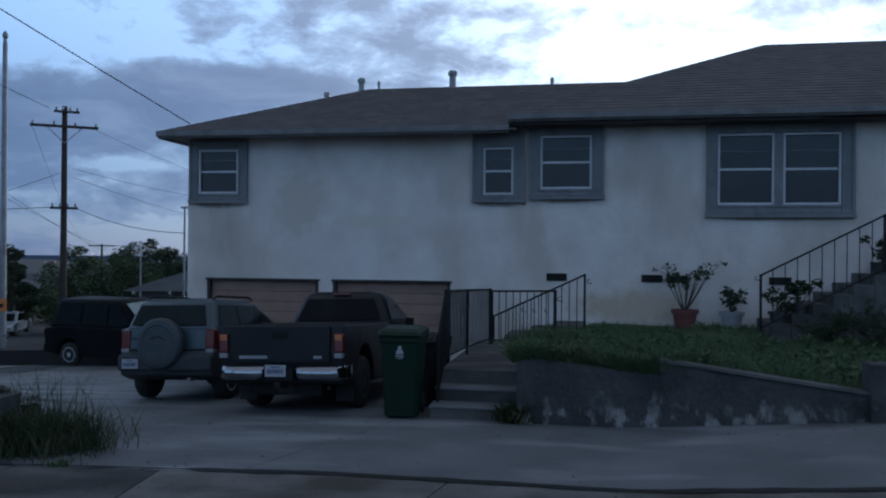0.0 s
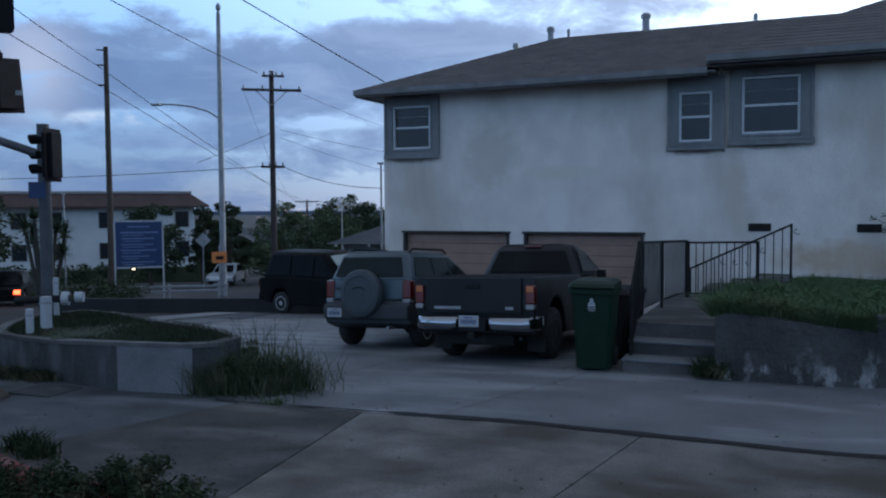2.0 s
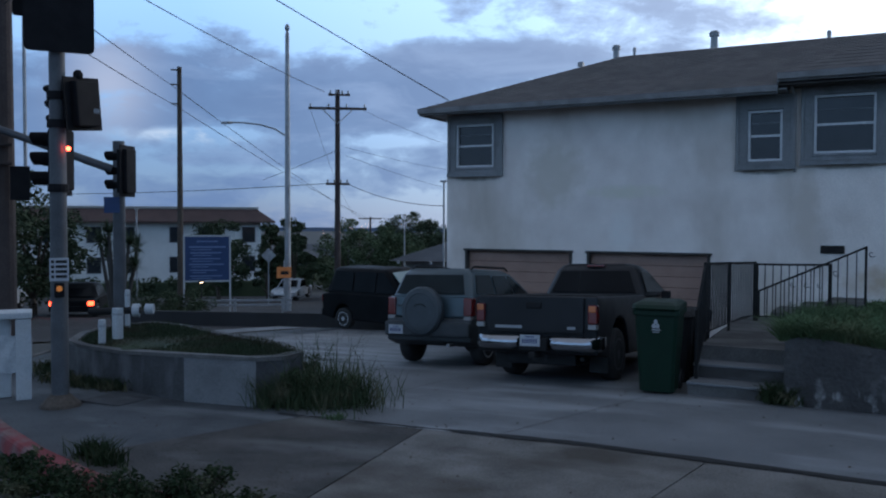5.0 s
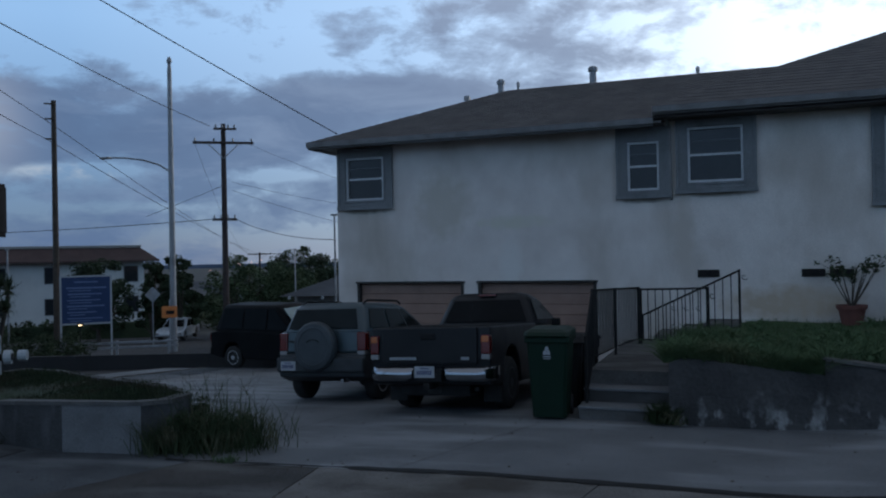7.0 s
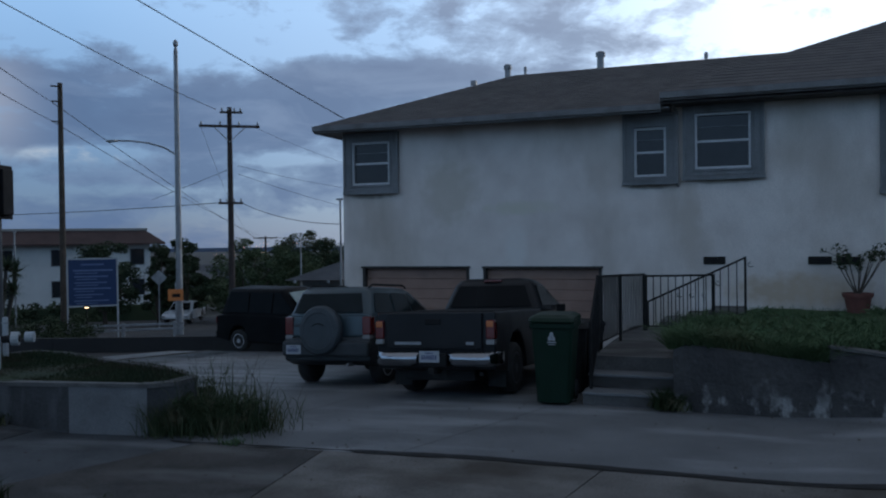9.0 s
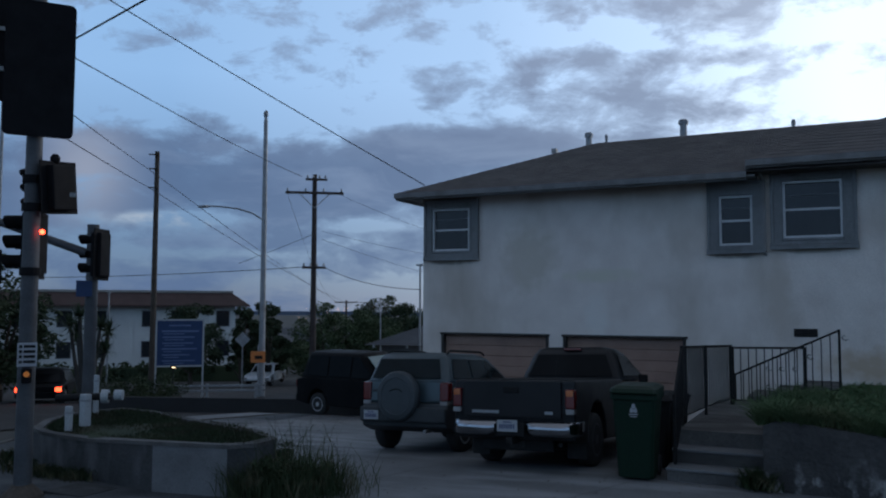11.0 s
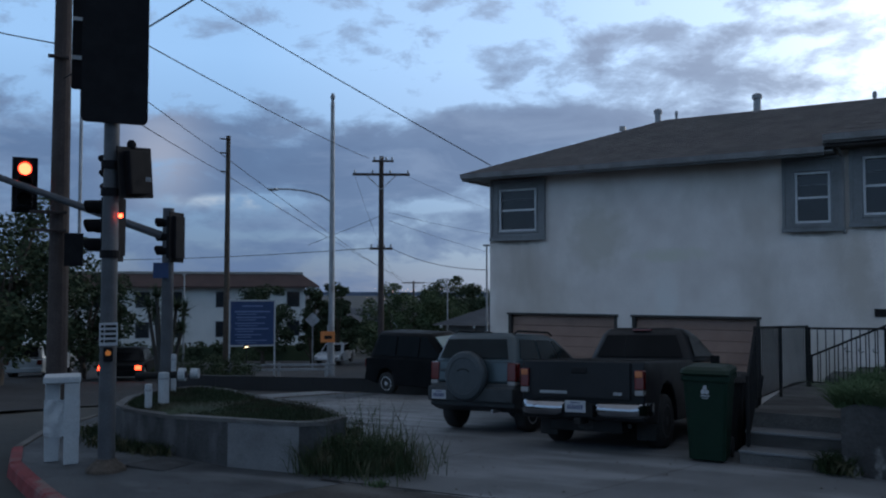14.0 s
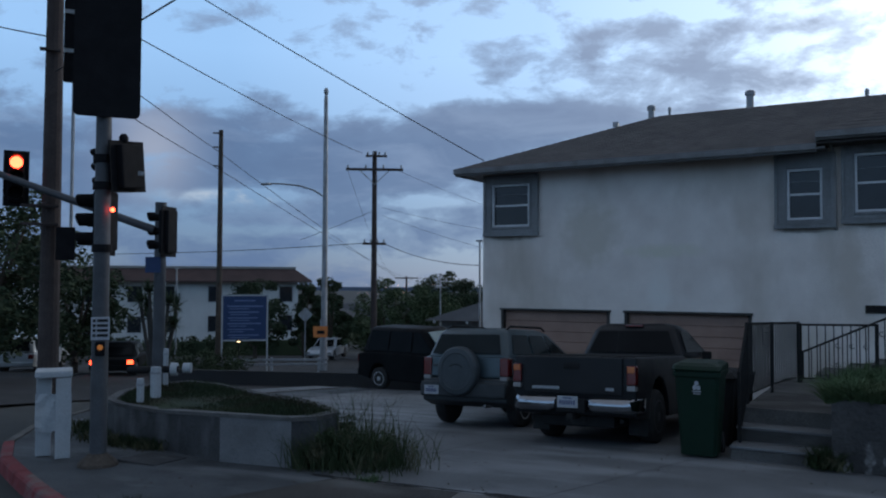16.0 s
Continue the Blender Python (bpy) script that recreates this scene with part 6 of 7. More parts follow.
hp = Vector((-14.73, 9.43, 4.02)) - P2
head(sp2, Matrix.Translation(hp) @ pose(0, 0, 0, 0, 0, 57) @ pose(0, -0.1, 0) @ Matrix.Diagonal((0.8, 1, 0.82, 1)), 0)
bm = box(B(), -0.13, 0.13, -0.14, -0.125, 2.28 - P2.z, 2.56 - P2.z, 0.004)
bmesh.ops.transform(bm, matrix=pose(0, 0, 0, 0, 0, V2) @ pose(-0.12, 0, 0), verts=bm.verts)
part("small_sign", bm, M["blue_sign"], sp2, "small dark blue plate")

# white posts that guard the pole, and a fire hydrant-like standpipe between them
for x, y, z1, r in ((-10.28, 8.62, 0.68, 0.042), (-10.48, 9.08, 0.80, 0.062), (-11.55, 10.22, 0.96, 0.036)):
    g = thing("guard_post", pose(x, y, pl_top(x, y) - 0.05), "short white painted guard post in the planter", "bollard", "guard posts")
    part("post", soft_edges(box(B(), -r, r, -r, r, 0, z1 - pl_top(x, y) + 0.05), 0.02), M["white_paint"], g)
    part("band", box(B(), -r - 0.004, r + 0.004, -r - 0.004, r + 0.004, z1 - pl_top(x, y) - 0.06, z1 - pl_top(x, y) - 0.03), M["steel"], g)
sp_ = thing("standpipe", pose(-11.1, 9.86, pl_top(-11.6, 10.5) - 0.05 + 0.24), "white and dark pipe valve lying beside guard posts", "pipe")
part("pipe", cyl(B(), (-0.55, -0.35, 0.12), (0.15, 0.1, 0.14), 0.06), M["iron"], sp_)
part("flange", cyl(B(), (0.05, 0.03, 0.14), (0.14, 0.09, 0.14), 0.11), M["white_paint"], sp_)
part("flange", cyl(B(), (0.22, 0.14, 0.16), (0.33, 0.21, 0.16), 0.085), M["white_paint"], sp_)
part("stand", cyl(B(), (-0.2, -0.12, -0.24), (-0.2, -0.12, 0.12), 0.05), M["iron"], sp_)

# white double post wrapped in plastic, beside the signal pole
cab = thing("wrapped_posts", pose(-10.36, 7.19, H(-10.36, 7.19), 0, 0, 54) @ Matrix.Diagonal((0.72, 0.8, 0.9, 1)), "pair of white square posts with a cap, wrapped in plastic", "post")
part("post", soft_edges(box(B(), 0.10, 0.36, -0.32, -0.08, 0, 1.20), 0.02), M["white_paint"], cab)
part("post", soft_edges(box(B(), -0.24, 0.02, 0.05, 0.28, 0, 1.20), 0.02), M["white_paint"], cab)
part("cap", soft_edges(box(B(), -0.26, 0.38, -0.34, 0.30, 1.20, 1.30), 0.03), M["white_paint"], cab)
bm = B()
bmesh.ops.create_grid(bm, x_segments=10, y_segments=12, size=0.5)
for v in bm.verts:
    x, z = v.co.x * 0.62, v.co.y * 0.55
    v.co = (0.06 + x, -0.18 - 0.3 * x + 0.05 * noise.noise((x * 7, z * 7, 0)), 0.68 + z + 0.05 * noise.noise((x * 5, 1, z * 4)))
bmesh.ops.solidify(bm, geom=bm.faces[:], thickness=0.006)
part("plastic_wrap", bm, M["white_paint"], cab, "crumpled white plastic sheet")


# ---- poles and cables ----
def pole_wood(name, x, y, base, top, r, label, bars=(), mat_="pole_wood", turn=36):
    p = thing(name, pose(x, y, base), label, "utility pole")
    part("pole", cyl(B(), (0, 0, -0.2), (0, 0, top - base), r * 1.1, r * 0.75, 14), M[mat_], p)
    c, s = math.cos(radians(turn)), math.sin(radians(turn))
    for a, b, z, t in bars:
        bm = box(B(), a, b, -r - 0.11, -r, z - base - t / 2, z - base + t / 2, 0.01)
        bmesh.ops.transform(bm, matrix=pose(0, 0, 0, 0, 0, turn), verts=bm.verts)
        cb = part("crossarm", bm, M[mat_], p)
        for k in range(4 if b - a > 0.7 else 0):
            x_ = a + 0.1 + (b - a - 0.2) * k / 3
            bm = lathe(B(), [(0.02, 0), (0.05, 0.06), (0.045, 0.12), (0.03, 0.16)], 8)
            bmesh.ops.transform(bm, matrix=pose(0, 0, 0, 0, 0, turn) @ pose(x_, -r - 0.055, z - base + t / 2), verts=bm.verts)
            part("insulator", bm, M["steel"], cb)
        if b - a > 1.5:
            for sgn in (-1, 1):
                bm = cyl(B(), (sgn * (b - a) * 0.25, -r - 0.02, z - base - t / 2), (0, -r - 0.02, z - base - 0.75), 0.02, None, 6)
                bmesh.ops.transform(bm, matrix=pose(0, 0, 0, 0, 0, turn), verts=bm.verts)
                part("brace", bm, M["steel"], cb)
    return p


pole_wood("corner_utility_pole", -14.0, 9.66, H(-14, 9.66), 11.5, 0.17, "thick brown wooden utility pole at the corner", [(-0.5, 0.12, 3.48, 0.05), (-0.5, 0.12, 3.15, 0.05), (-0.25, 0.1, 6.34, 0.05)], turn=56)
bx = thing("pole_box", pose(-13.86, 9.72, 2.5, 0, 0, 56), "dark metal box fixed to the wooden pole", "junction box")
part("case", soft_edges(box(B(), -0.05, 0.27, -0.32, -0.16, 0.0, 0.60), 0.015), M["signal"], bx)
part("conduit", cyl(B(), (0.2, -0.2, 0.6), (0.2, -0.2, 7.5), 0.03, None, 8), M["steel"], bx)
pole_wood("utility_pole", -24.12, 34.4, H(-24.1, 34.4) - 0.2, 8.62, 0.15, "dark wooden utility pole with crossarms behind the lot", [(-1.42, 1.42, 7.68, 0.12), (-0.45, 0.62, 8.35, 0.10), (-0.58, 0.58, 3.98, 0.11)], turn=35)
pole_wood("thin_pole", -31.95, 31.68, H(-32, 31.7) - 0.2, 9.95, 0.15, "tall plain grey pole with small brackets", [(-0.42, 0.05, 9.75, 0.06), (-0.4, 0.05, 9.02, 0.06), (-0.4, 0.05, 8.05, 0.06)], "bark", 45)
pole_wood("distant_utility_pole", -59.6, 92.4, H(-59.6, 92.4), 2.75, 0.16, "distant utility pole with one crossarm", [(-1.5, 1.5, 2.5, 0.14), (0.2, 1.4, 0.6, 0.12)], turn=33)
# street lamp
lp = thing("street_lamp", pose(-26.06, 32.93, H(-26, 33) - 0.2), "tall grey steel street lamp with a curved arm", "street lamp")
lb = H(-26, 33) - 0.2
part("pole", cyl(B(), (0, 0, 0), (0, 0, 11.2 - lb), 0.16, 0.10, 16), M["steel"], lp)
part("finial", lathe(B(), [(0.10, 11.2 - lb), (0.07, 11.4 - lb), (0.12, 11.5 - lb), (0.12, 11.62 - lb), (0.05, 11.75 - lb)], 12), M["steel"], lp)
part("arm", tube(B(), [(-0.05, -0.05, 6.3 - lb), (-0.45, -0.35, 6.62 - lb), (-1.0, -0.8, 6.82 - lb), (-1.6, -1.3, 6.9 - lb), (-2.05, -1.7, 6.9 - lb)], 0.04), M["steel"], lp)
part("lamp_head", soft_edges(box(B(), -2.5, -2.0, -1.95, -1.65, 6.83 - lb, 6.93 - lb), 0.04), M["steel"], lp)
for x, y, top, r, nm in ((-15.05, 28.5, 3.65, 0.05, "thin grey lamp pole beside the house"), (-25.4, 43.1, 2.5, 0.05, "thin grey pole among the trees"), (-45.4, 41.0, 2.9, 0.07, "thin grey lamp pole before the apartment block")):
    q = thing("lamp_pole", pose(x, y, H(x, y)), nm, "lamp pole")
    part("pole", cyl(B(), (0, 0, 0), (0, 0, top - H(x, y)), r, r * 0.7, 10), M["steel"], q)
    part("cap", box(B(), -0.14, 0.14, -0.06, 0.06, top - H(x, y), top - H(x, y) + 0.08, 0.02), M["steel"], q)


def cable(a, b, sag, r=0.014, n=14):
    a, b = Vector(a), Vector(b)
    pts = [a.lerp(b, k / n) - Vector((0, 0, sag * 4 * (k / n) * (1 - k / n))) for k in range(n + 1)]
    side = Vector((b.y - a.y, a.x - b.x, 0)).normalized()
    secs = [[tuple(p + side * (r * math.cos(q * 1.2566)) + Vector((0, 0, r * math.sin(q * 1.2566)))) for q in range(5)] for p in pts]
    ob = mesh_ob("cable", loft(B(), secs), M["cable"])
    return tagged(ob, "thin dark overhead cable strung between poles", "cable", "overhead cables")


cable((-14.0, 9.66, 9.0), (-8.72, 16.72, 4.85), 0.05, 0.013)
cable((-14.0, 9.66, 7.5), (-24.6, 34.0, 8.5), 0.15)
cable((-14.0, 9.66, 6.75), (-32.3, 31.5, 9.02), 0.05)
cable((-14.0, 9.66, 6.05), (-32.3, 31.5, 8.1), 0.05)
cable((-32.3, 31.5, 9.02), (-60.8, 91.6, 2.75), 0.3, 0.018)
cable((-32.3, 31.5, 8.1), (-60.2, 92.0, 2.75), 0.3, 0.018)
cable((-74, 38, 4.9), (-24.6, 34.0, 4.0), 0.6, 0.018)
cable((-23.7, 34.7, 4.0), (-15.05, 28.5, 2.75), 0.25)
cable((-26.98, 32.2, 4.15), (-24.2, 34.3, 5.6), 0.02, 0.012)
cable((-23.8, 34.6, 5.8), (-24.0, 60.0, 5.6), 0.4, 0.009)
cable((-23.8, 34.6, 5.4), (-26.0, 70.0, 3.6), 0.6, 0.009)
cable((-23.2, 35.0, 7.7), (-22.0, 66.0, 6.2), 0.8, 0.008)
cable((-25.2, 33.6, 7.7), (-60.0, 92.0, 2.7), 2.0, 0.008)
cable((-14.1, 9.6, 6.65), (-30.0, 14.6, 11.6), 0.1)
cable((-14.0, 9.66, 5.98), (12.0, -1.6, 4.2), 0.05, 0.012)


# ---- signs beyond the cross street ----
bs = thing("blue_sign_board", pose(-26.18, 27.52, H(-26.2, 27.5) - 0.1, 0, 0, 43), "large blue notice board with pale lines in a white frame", "sign board")
bz = H(-26.2, 27.5) - 0.1
part("board", box(B(), -0.93, 0.93, -0.03, 0.03, -0.45 - bz, 1.45 - bz, 0.01), M["blue_sign"], bs)
for x0, x1, z0, z1 in ((-1.0, -0.93, -1.2, 1.52), (0.93, 1.0, -1.2, 1.52), (-0.93, 0.93, 1.45, 1.52), (-0.93, 0.93, -0.52, -0.45)):
    part("frame", box(B(), x0, x1, -0.05, 0.05, (z0 - bz) if z0 > -1 else 0.0, z1 - bz, 0.01), M["white_paint"], bs)
for k, (x0, x1, h) in enumerate(((-0.45, 0.45, 0.06), (-0.75, 0.78, 0.07), (-0.70, 0.6, 0.06), (-0.72, 0.55, 0.05), (-0.74, 0.7, 0.06), (-0.72, 0.4, 0.05), (-0.72, 0.62, 0.05))):
    z = 1.22 - k * 0.25 - bz
    part("bar", box(B(), x0, x1, -0.036, -0.031, z, z + h), M["sign_ink"], bs, "unreadable pale line")
    if k > 0:
        part("bar", box(B(), x0 + 0.08, x0 + (x1 - x0) * (0.55 + 0.06 * (k % 4)), -0.036, -0.031, z - 0.10, z - 0.06), M["sign_ink"], bs, "unreadable pale line")
og = thing("orange_sign", pose(-24.95, 31.25, H(-25, 31.2), 0, 0, 38), "small orange roadwork sign on a post", "sign")
oz = H(-25, 31.2)
part("plate", box(B(), -0.33, 0.33, -0.02, 0.0, -0.52 - oz, 0.0 - oz, 0.01), M["orange_sign"], og)
part("bar", box(B(), -0.15, 0.2, -0.026, -0.021, -0.36 - oz, -0.2 - oz), M["iron"], og)
part("post", box(B(), -0.03, 0.03, 0.0, 0.05, 0, 0.3 - oz, 0.005), M["steel"], og)
# back of a diamond road sign, and a small lamp at the foot of the notice board
ds_ = thing("road_sign", pose(-29.33, 35.43, H(-29.33, 35.43), 0, 0, 41), "grey back of a diamond road sign on a post", "road sign")
dz = 0.30 - H(-29.33, 35.43)
part("plate", prism(B(), [(0.0, dz - 0.40), (0.40, dz), (0.0, dz + 0.40), (-0.40, dz)], "y", -0.012, 0.0), M["steel"], ds_)
part("post", box(B(), -0.03, 0.03, 0.002, 0.05, 0, dz + 0.35, 0.005), M["steel"], ds_)
gl = thing("ground_light", pose(-25.67, 26.64, H(-25.67, 26.64) - 0.10, 0, 0, 43), "small lit floodlight on a stake below the notice board", "lamp")
part("stake", cyl(B(), (0, 0, -0.1), (0, 0, 1.38), 0.025, None, 8), M["iron"], gl)
part("housing", box(B(), -0.13, 0.13, -0.06, 0.08, 1.36, 1.50, 0.02), M["iron"], gl)
part("lens", box(B(), -0.07, 0.07, -0.075, -0.055, 1.405, 1.455, 0.008), M["lamp_glass"], gl, "warm glowing lens")
gr = thing("guard_rail", pose(-24.6, 27.5, H(-24.6, 27.5) - 0.1, 0, 0, 36), "low pale metal guard rail beside the lot", "guard rail")
for x in (-2.0, 0.0, 2.0):
    part("post", box(B(), x - 0.05, x + 0.05, 0.0, 0.1, 0, 0.75), M["steel"], gr)
for z in (0.42, 0.62):
    part("rail", box(B(), -2.4, 2.4, -0.04, 0.0, z, z + 0.09, 0.01), M["steel"], gr)
lw = thing("low_wall", Matrix.Identity(4), "low dark concrete wall at the far edge of the lot", "wall")
for k in range(6):
    xa, ya, xb, yb = -23.5 + k * 1.7, 20.6 + k * 0.55, -23.5 + (k + 1) * 1.7 - 0.01, 20.6 + (k + 1) * 0.55
    part("section", loft(B(), [[(xa, ya, H(xa, ya) - 0.2), (xa, ya, H(xa, ya) + 0.35), (xa - 0.05, ya + 0.2, H(xa, ya) + 0.35), (xa - 0.05, ya + 0.2, H(xa, ya) - 0.2)], [(xb, yb, H(xb, yb) - 0.2), (xb, yb, H(xb, yb) + 0.35), (xb - 0.05, yb + 0.2, H(xb, yb) + 0.35), (xb - 0.05, yb + 0.2, H(xb, yb) - 0.2)]]), M["asphalt"], lw)

# ---- apartment block across the street ----
apt = thing("apartment_block", pose(-57.4, 55.15, 0, 0, 0, 46.5), "two-storey cream apartment block with a brown mansard roof", "apartment building")
part("wall", box(B(), -15.5, 8.4, 0.0, 12, -7.0, 2.2), M["apt_wall"], apt)
part("roof", loft(B(), [[(-16.6, -1.1, 1.95), (9.6, -1.1, 1.95), (9.6, 13, 1.95), (-16.6, 13, 1.95)], [(-16.6, -1.1, 2.1), (9.6, -1.1, 2.1), (9.6, 13, 2.1), (-16.6, 13, 2.1)], [(-15.4, 0.1, 3.2), (8.1, 0.1, 3.2), (8.1, 11.8, 3.2), (-15.4, 11.8, 3.2)]]), M["apt_roof"], apt, "reddish-brown mansard roof")
part("parapet", box(B(), -15.5, 8.2, 0.0, 11.9, 3.2, 3.42, 0.03), M["far_wall"], apt, "pale roof edge")
for x in (-13, -9.5, -6.0, -3.2, 0.9, 3.4, 7.3):
    for z in (0.2, -2.5):
        w = part("window", box(B(), x - 0.55, x + 0.55, -0.03, 0.05, z, z + 1.35), M["pane"], apt)
        for a, b, c, d in ((-0.62, -0.55, z - 0.06, z + 1.41), (0.55, 0.62, z - 0.06, z + 1.41), (-0.55, 0.55, z + 1.35, z + 1.41), (-0.55, 0.55, z - 0.06, z)):
            part("frame", box(B(), x + a, x + b, -0.06, 0.03, c, d), M["trim"], w)
for x in (-11.2, -7.8, -4.6, -1.7, -0.6, 2.2, 5.0, 6.2):
    part("pilaster", box(B(), x - 0.18, x + 0.18, -0.16, 0.0, -7.0, 1.94), M["apt_wall"], apt)
hd = thing("hedge", pose(-50.2, 49.0, H(-50, 49), 0, 0, 46.5), "dark clipped hedge before the apartment block", "hedge")
rng = random.Random(31)
cl = [((rng.uniform(-11, 9), rng.uniform(-0.6, 0.6), rng.uniform(0.1, 1.15)), 0.55) for _ in range(120)]
v, f = leaves(rng, cl, 45, 0.16)
stuff_mesh("foliage", v, f, M["leaf_dark"], "", "", hd)
part("core", box(B(), -11, 9, -0.4, 0.4, -0.3, 1.0, 0.1), M["leaf_dark"], hd)

# neighbour with the grey hip roof
nh = thing("neighbour_house", pose(-18.55, 41.2, 0, 0, 0, 14), "low dark house with a grey shingle hip roof", "house")
part("wall", box(B(), -4.2, 5.0, -3.0, 3.0, -3.6, 0.2), M["trim"], nh)
part("roof", hip(B(), -4.9, 5.6, -3.8, 3.8, 0.15, 1.55), M["grey_roof"], nh)
for k in range(5):
    part("rafter_tail", box(B(), -4.4 + k * 1.7, -4.3 + k * 1.7, -3.86, -3.7, 0.02, 0.15), M["white_paint"], nh)

# ---- trees ----
tree("street_tree", -29.6, 18.0, H(-29.6, 18), 6.6, 6.5, "large dark tree across the cross street", 1, 0.17, "leaf_dark", 60, 110, 0.25, 0.12)
tree("street_tree", -34.0, 17.0, H(-34, 17), 7.2, 7.0, "large dark tree across the cross street", 2, 0.17, "leaf_dark", 60, 100, 0.25, 0.12)
tree("street_tree", -33.0, 24.0, H(-33, 24), 5.0, 4.5, "dark bushy tree before the apartment block", 3, 0.16, "leaf_dark", 44, 90, 0.2, 0.1)
tree("sign_tree", -40.5, 43.6, H(-40.5, 43.6) - 0.3, 5.55, 4.50, "round dark tree behind the notice board", 4, 0.17, "leaf_dark", 46, 100, 0.2, 0.15)
tree("cypress", -38.9, 47.0, H(-39, 47) - 0.3, 6.35, 2.50, "slim dark evergreen beside the street lamp", 5, 0.15, "leaf_dark", 40, 80, 0.15, 0.08, "tree", True)
tree("cypress", -37.0, 47.6, H(-37, 47.6) - 0.3, 6.55, 2.60, "slim dark evergreen beside the street lamp", 6, 0.15, "leaf_dark", 40, 80, 0.15, 0.08, "tree", True)
tree("valley_tree", -33.6, 49.7, H(-33.6, 49.7) - 0.3, 5.75, 4.50, "loose green tree behind the utility pole", 7, 0.15, "leaf", 44, 90, 0.18, 0.12)
tree("valley_tree", -31.0, 52.0, H(-31, 52) - 0.3, 5.35, 4.30, "loose green tree behind the utility pole", 8, 0.15, "leaf", 40, 90, 0.18, 0.12)
tree("round_tree", -38.2, 65.5, H(-38, 65.5) - 0.3, 7.75, 5.90, "broad round dark tree on the slope below", 9, 0.18, "leaf_dark", 64, 110, 0.25, 0.12)
tree("round_tree", -34.6, 62.5, H(-34.6, 62.5) - 0.3, 6.75, 5.50, "broad round dark tree on the slope below", 10, 0.18, "leaf_dark", 56, 100, 0.25, 0.12)
tree("round_tree", -30.5, 60.0, H(-30, 60) - 0.3, 5.55, 4.70, "lower dark tree on the slope below", 11, 0.18, "leaf_dark", 46, 90, 0.22, 0.12)
tree("cypress", -40.0, 50.5, H(-40, 50.5) - 0.3, 6.6, 2.6, "slim dark evergreen beside the street lamp", 17, 0.15, "leaf_dark", 44, 80, 0.15, 0.08, "tree", True)
tree("valley_tree", -35.5, 55.0, H(-35.5, 55) - 0.3, 6.0, 4.6, "loose green tree behind the utility pole", 18, 0.16, "leaf", 46, 90, 0.18, 0.1)
tree("street_bush", -25.5, 25.6, H(-25.5, 25.6) - 0.2, 1.1, 2.6, "low dark bush under the notice board", 12, 0.08, "leaf_dark", 30, 70, 0.05, 0.05, "bush")
tree("street_bush", -28.5, 26.0, H(-28.5, 26) - 0.2, 1.2, 3.0, "low dark bush under the notice board", 13, 0.08, "leaf_dark", 30, 70, 0.05, 0.05, "bush")
tree("street_bush", -19.0, 30.5, H(-19, 30.5) - 0.2, 1.9, 3.4, "dark bush behind the parked van", 15, 0.09, "leaf_dark", 36, 80, 0.06, 0.05, "bush")

# spiky yucca tree by the corner
yc = thing("yucca", pose(-21.2, 18.4, H(-21.2, 18.4)), "dark spiky yucca with several branching heads", "yucca")
rng = random.Random(50)
yb = H(-21.2, 18.4)
for k in range(9):
    a = k * 0.7
    top = Vector((0.75 * math.cos(a) * rng.uniform(0.3, 1), 0.75 * math.sin(a) * rng.uniform(0.3, 1), rng.uniform(0.7, 2.0) - yb - 0.1))
    part("stem", cyl(B(), (top.x * 0.2, top.y * 0.2, -0.1), top, 0.07, 0.05, 7), M["dark_wood"], yc)
    bm = B()
    for j in range(90):
        th, ph = rng.uniform(0, 6.28), rng.uniform(-0.6, 1.4)
        d = Vector((math.cos(th) * math.cos(ph), math.sin(th) * math.cos(ph), math.sin(ph))) * rng.uniform(0.34, 0.62)
        s = d.cross(Vector((0, 0, 1))).normalized() * 0.034
        vv = [bm.verts.new(top - s), bm.verts.new(top + s), bm.verts.new(top + d)]
        bm.faces.new(vv)
    part("leaf_rosette", bm, M["leaf_dark"], yc)

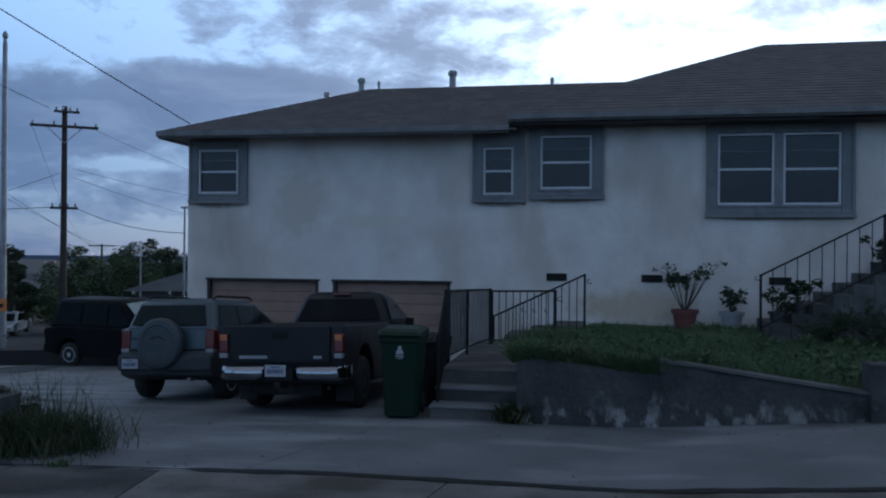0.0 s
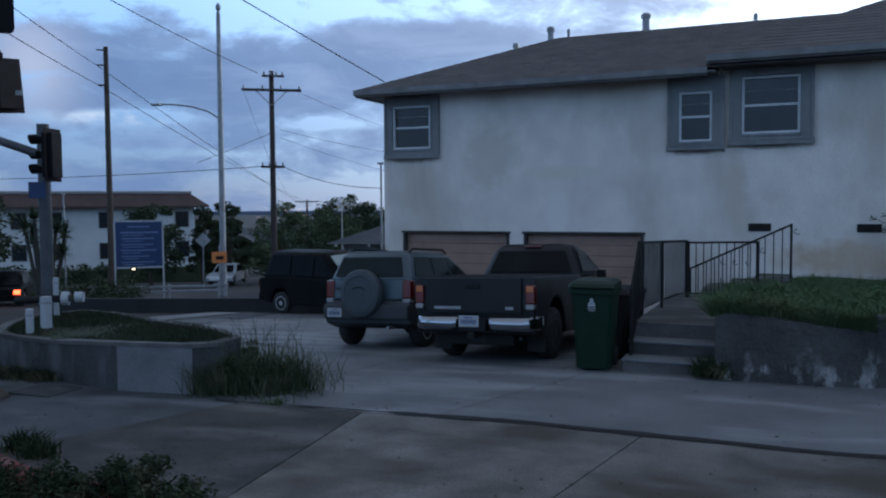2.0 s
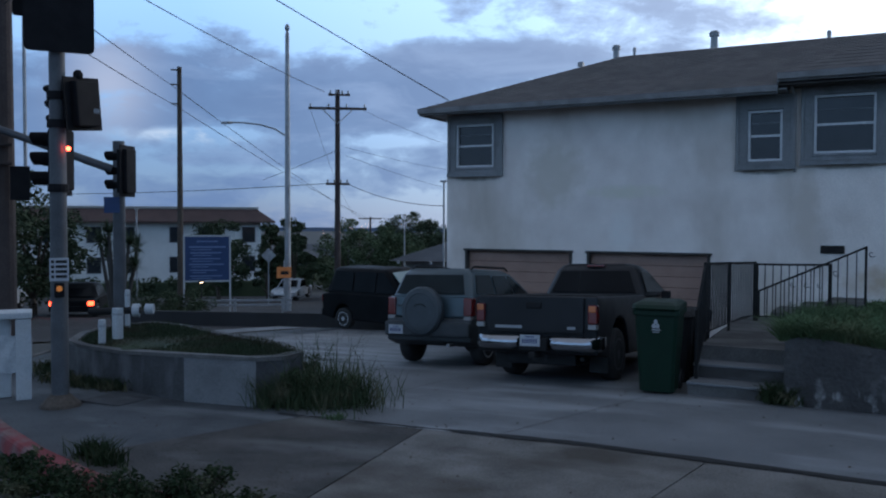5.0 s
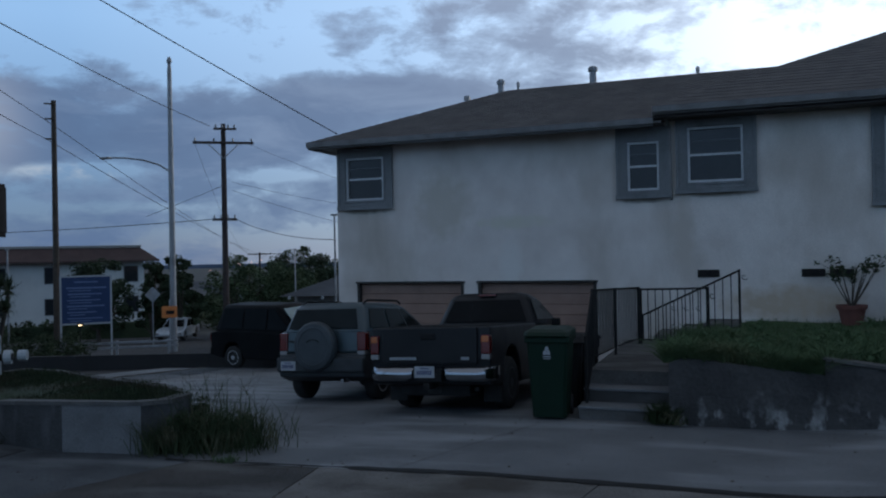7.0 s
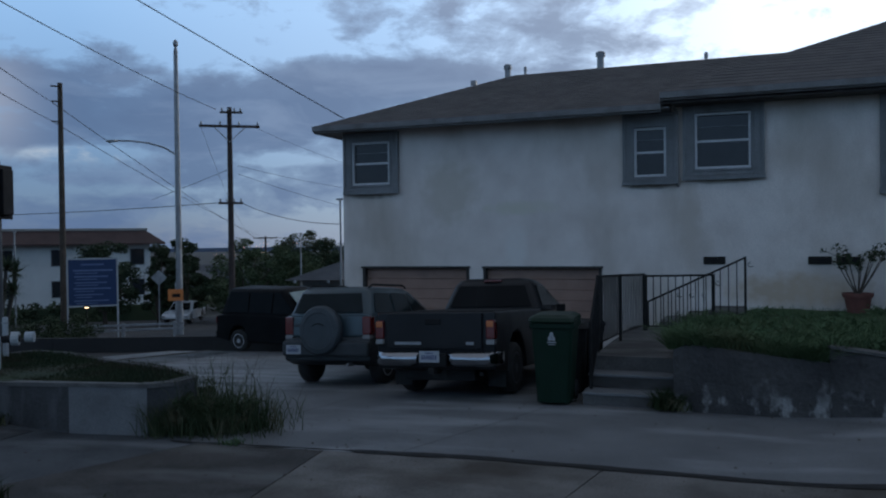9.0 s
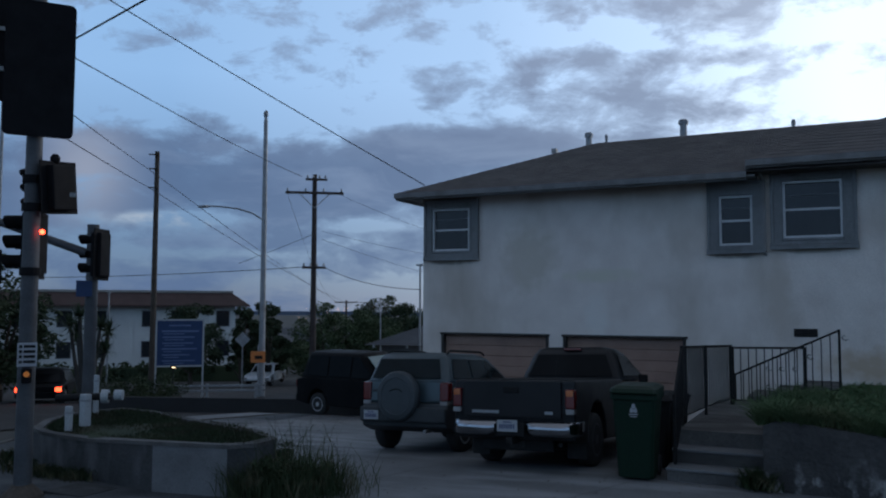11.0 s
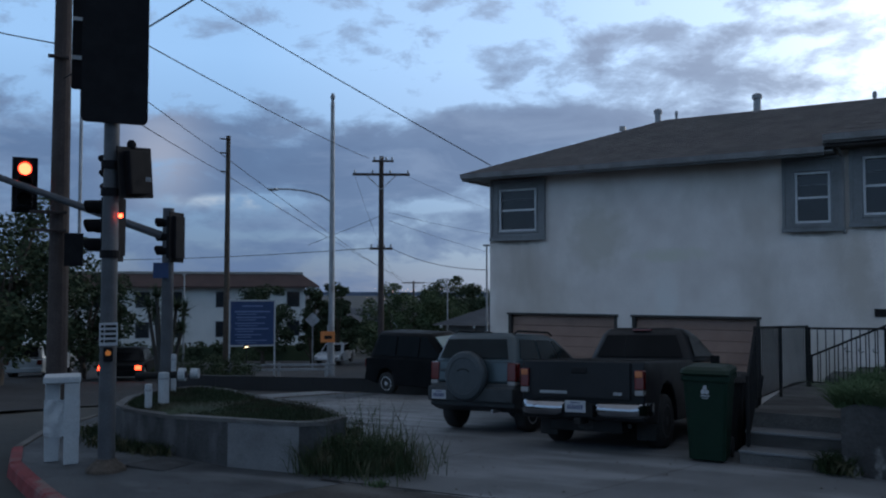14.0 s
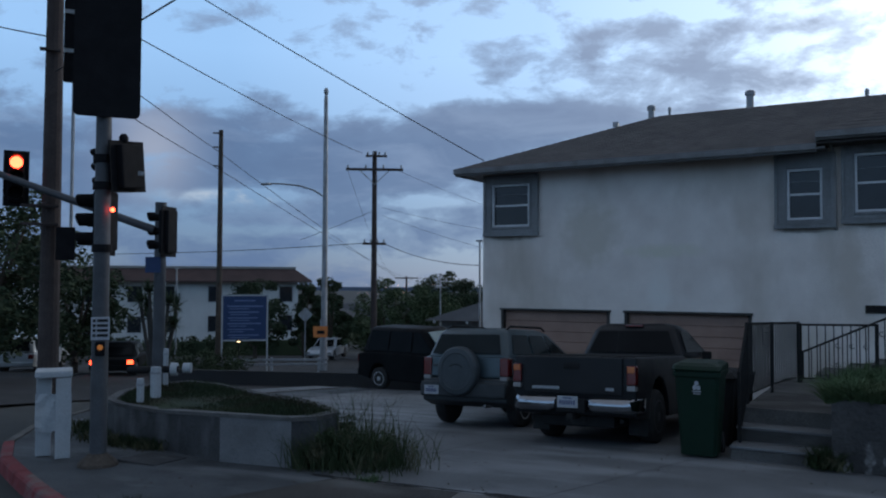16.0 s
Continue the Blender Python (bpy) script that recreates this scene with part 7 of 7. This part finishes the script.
# ---- the valley: far roofs, lights, hills ----
rng = random.Random(77)
for k in range(26):
    a, r = radians(rng.uniform(29, 45)), rng.uniform(150, 330)
    x, y = -r * math.sin(a), r * math.cos(a)
    w, d, h = rng.uniform(7, 13), rng.uniform(7, 10), rng.uniform(2.6, 4.2)
    t = thing("valley_house", pose(x, y, H(x, y) - 0.5, 0, 0, rng.uniform(0, 90)), "small pale house far down in the valley", "house", "valley houses")
    part("wall", box(B(), -w / 2, w / 2, -d / 2, d / 2, 0, h), M["valley_wall"], t)
    part("roof", hip(B(), -w / 2 - 0.4, w / 2 + 0.4, -d / 2 - 0.4, d / 2 + 0.4, h, h + 1.6), M["grey_roof"], t)
cl = []
for k in range(420):
    a, r = radians(rng.uniform(22, 62)), 88 + 420 * rng.random() ** 1.5
    x, y = -r * math.sin(a), r * math.cos(a)
    cl.append(((x, y, H(x, y) + rng.uniform(0.5, 2.6)), rng.uniform(1.6, 3.2)))
v, f = leaves(rng, cl, 60, 0.7)
stuff_mesh("valley_woods", v, f, M["leaf_dark"], "dark distant trees down in the valley", "woods")
verts, faces = [], []
for k in range(95):
    a = radians(rng.gauss(33.6, 1.0) if k < 75 else rng.uniform(29, 39))
    r = rng.uniform(700, 2600)
    x, y, s = -r * math.sin(a), r * math.cos(a), r * 0.00036 * rng.uniform(0.5, 1.3)
    z = 2.15 - r * rng.uniform(0.003, 0.02)
    i = len(verts)
    for dx, dy, dz in ((-1, 0, 0), (1, 0, 0), (0, -1, 0), (0, 1, 0), (0, 0, -1), (0, 0, 1)):
        verts.append((x + dx * s, y + dy * s, z + dz * s))
    faces += [(i + p, i + q, i + e) for p, q in ((0, 2), (2, 1), (1, 3), (3, 0)) for e in (4, 5)]
stuff_mesh("city_lights", verts, faces, M["city_light"], "small warm city lights far across the valley", "lights")
bm = B()
prev = None
for k in range(61):
    a = radians(-100 + k * 200 / 60)
    x, y = -3600 * math.sin(a), 3600 * math.cos(a)
    z = -34 + 16 * (0.5 + 0.5 * noise.noise((k * 0.21, 0, 0))) + 5 * noise.noise((k * 0.8, 3, 0))
    cur = (bm.verts.new((x, y, -120)), bm.verts.new((x, y, z)))
    if prev:
        bm.faces.new((prev[0], cur[0], cur[1], prev[1]))
    prev = cur
tagged(mesh_ob("backdrop", bm, M["hill"]), "blue hills along the horizon with haze in their colour", "hills", kind="structure")
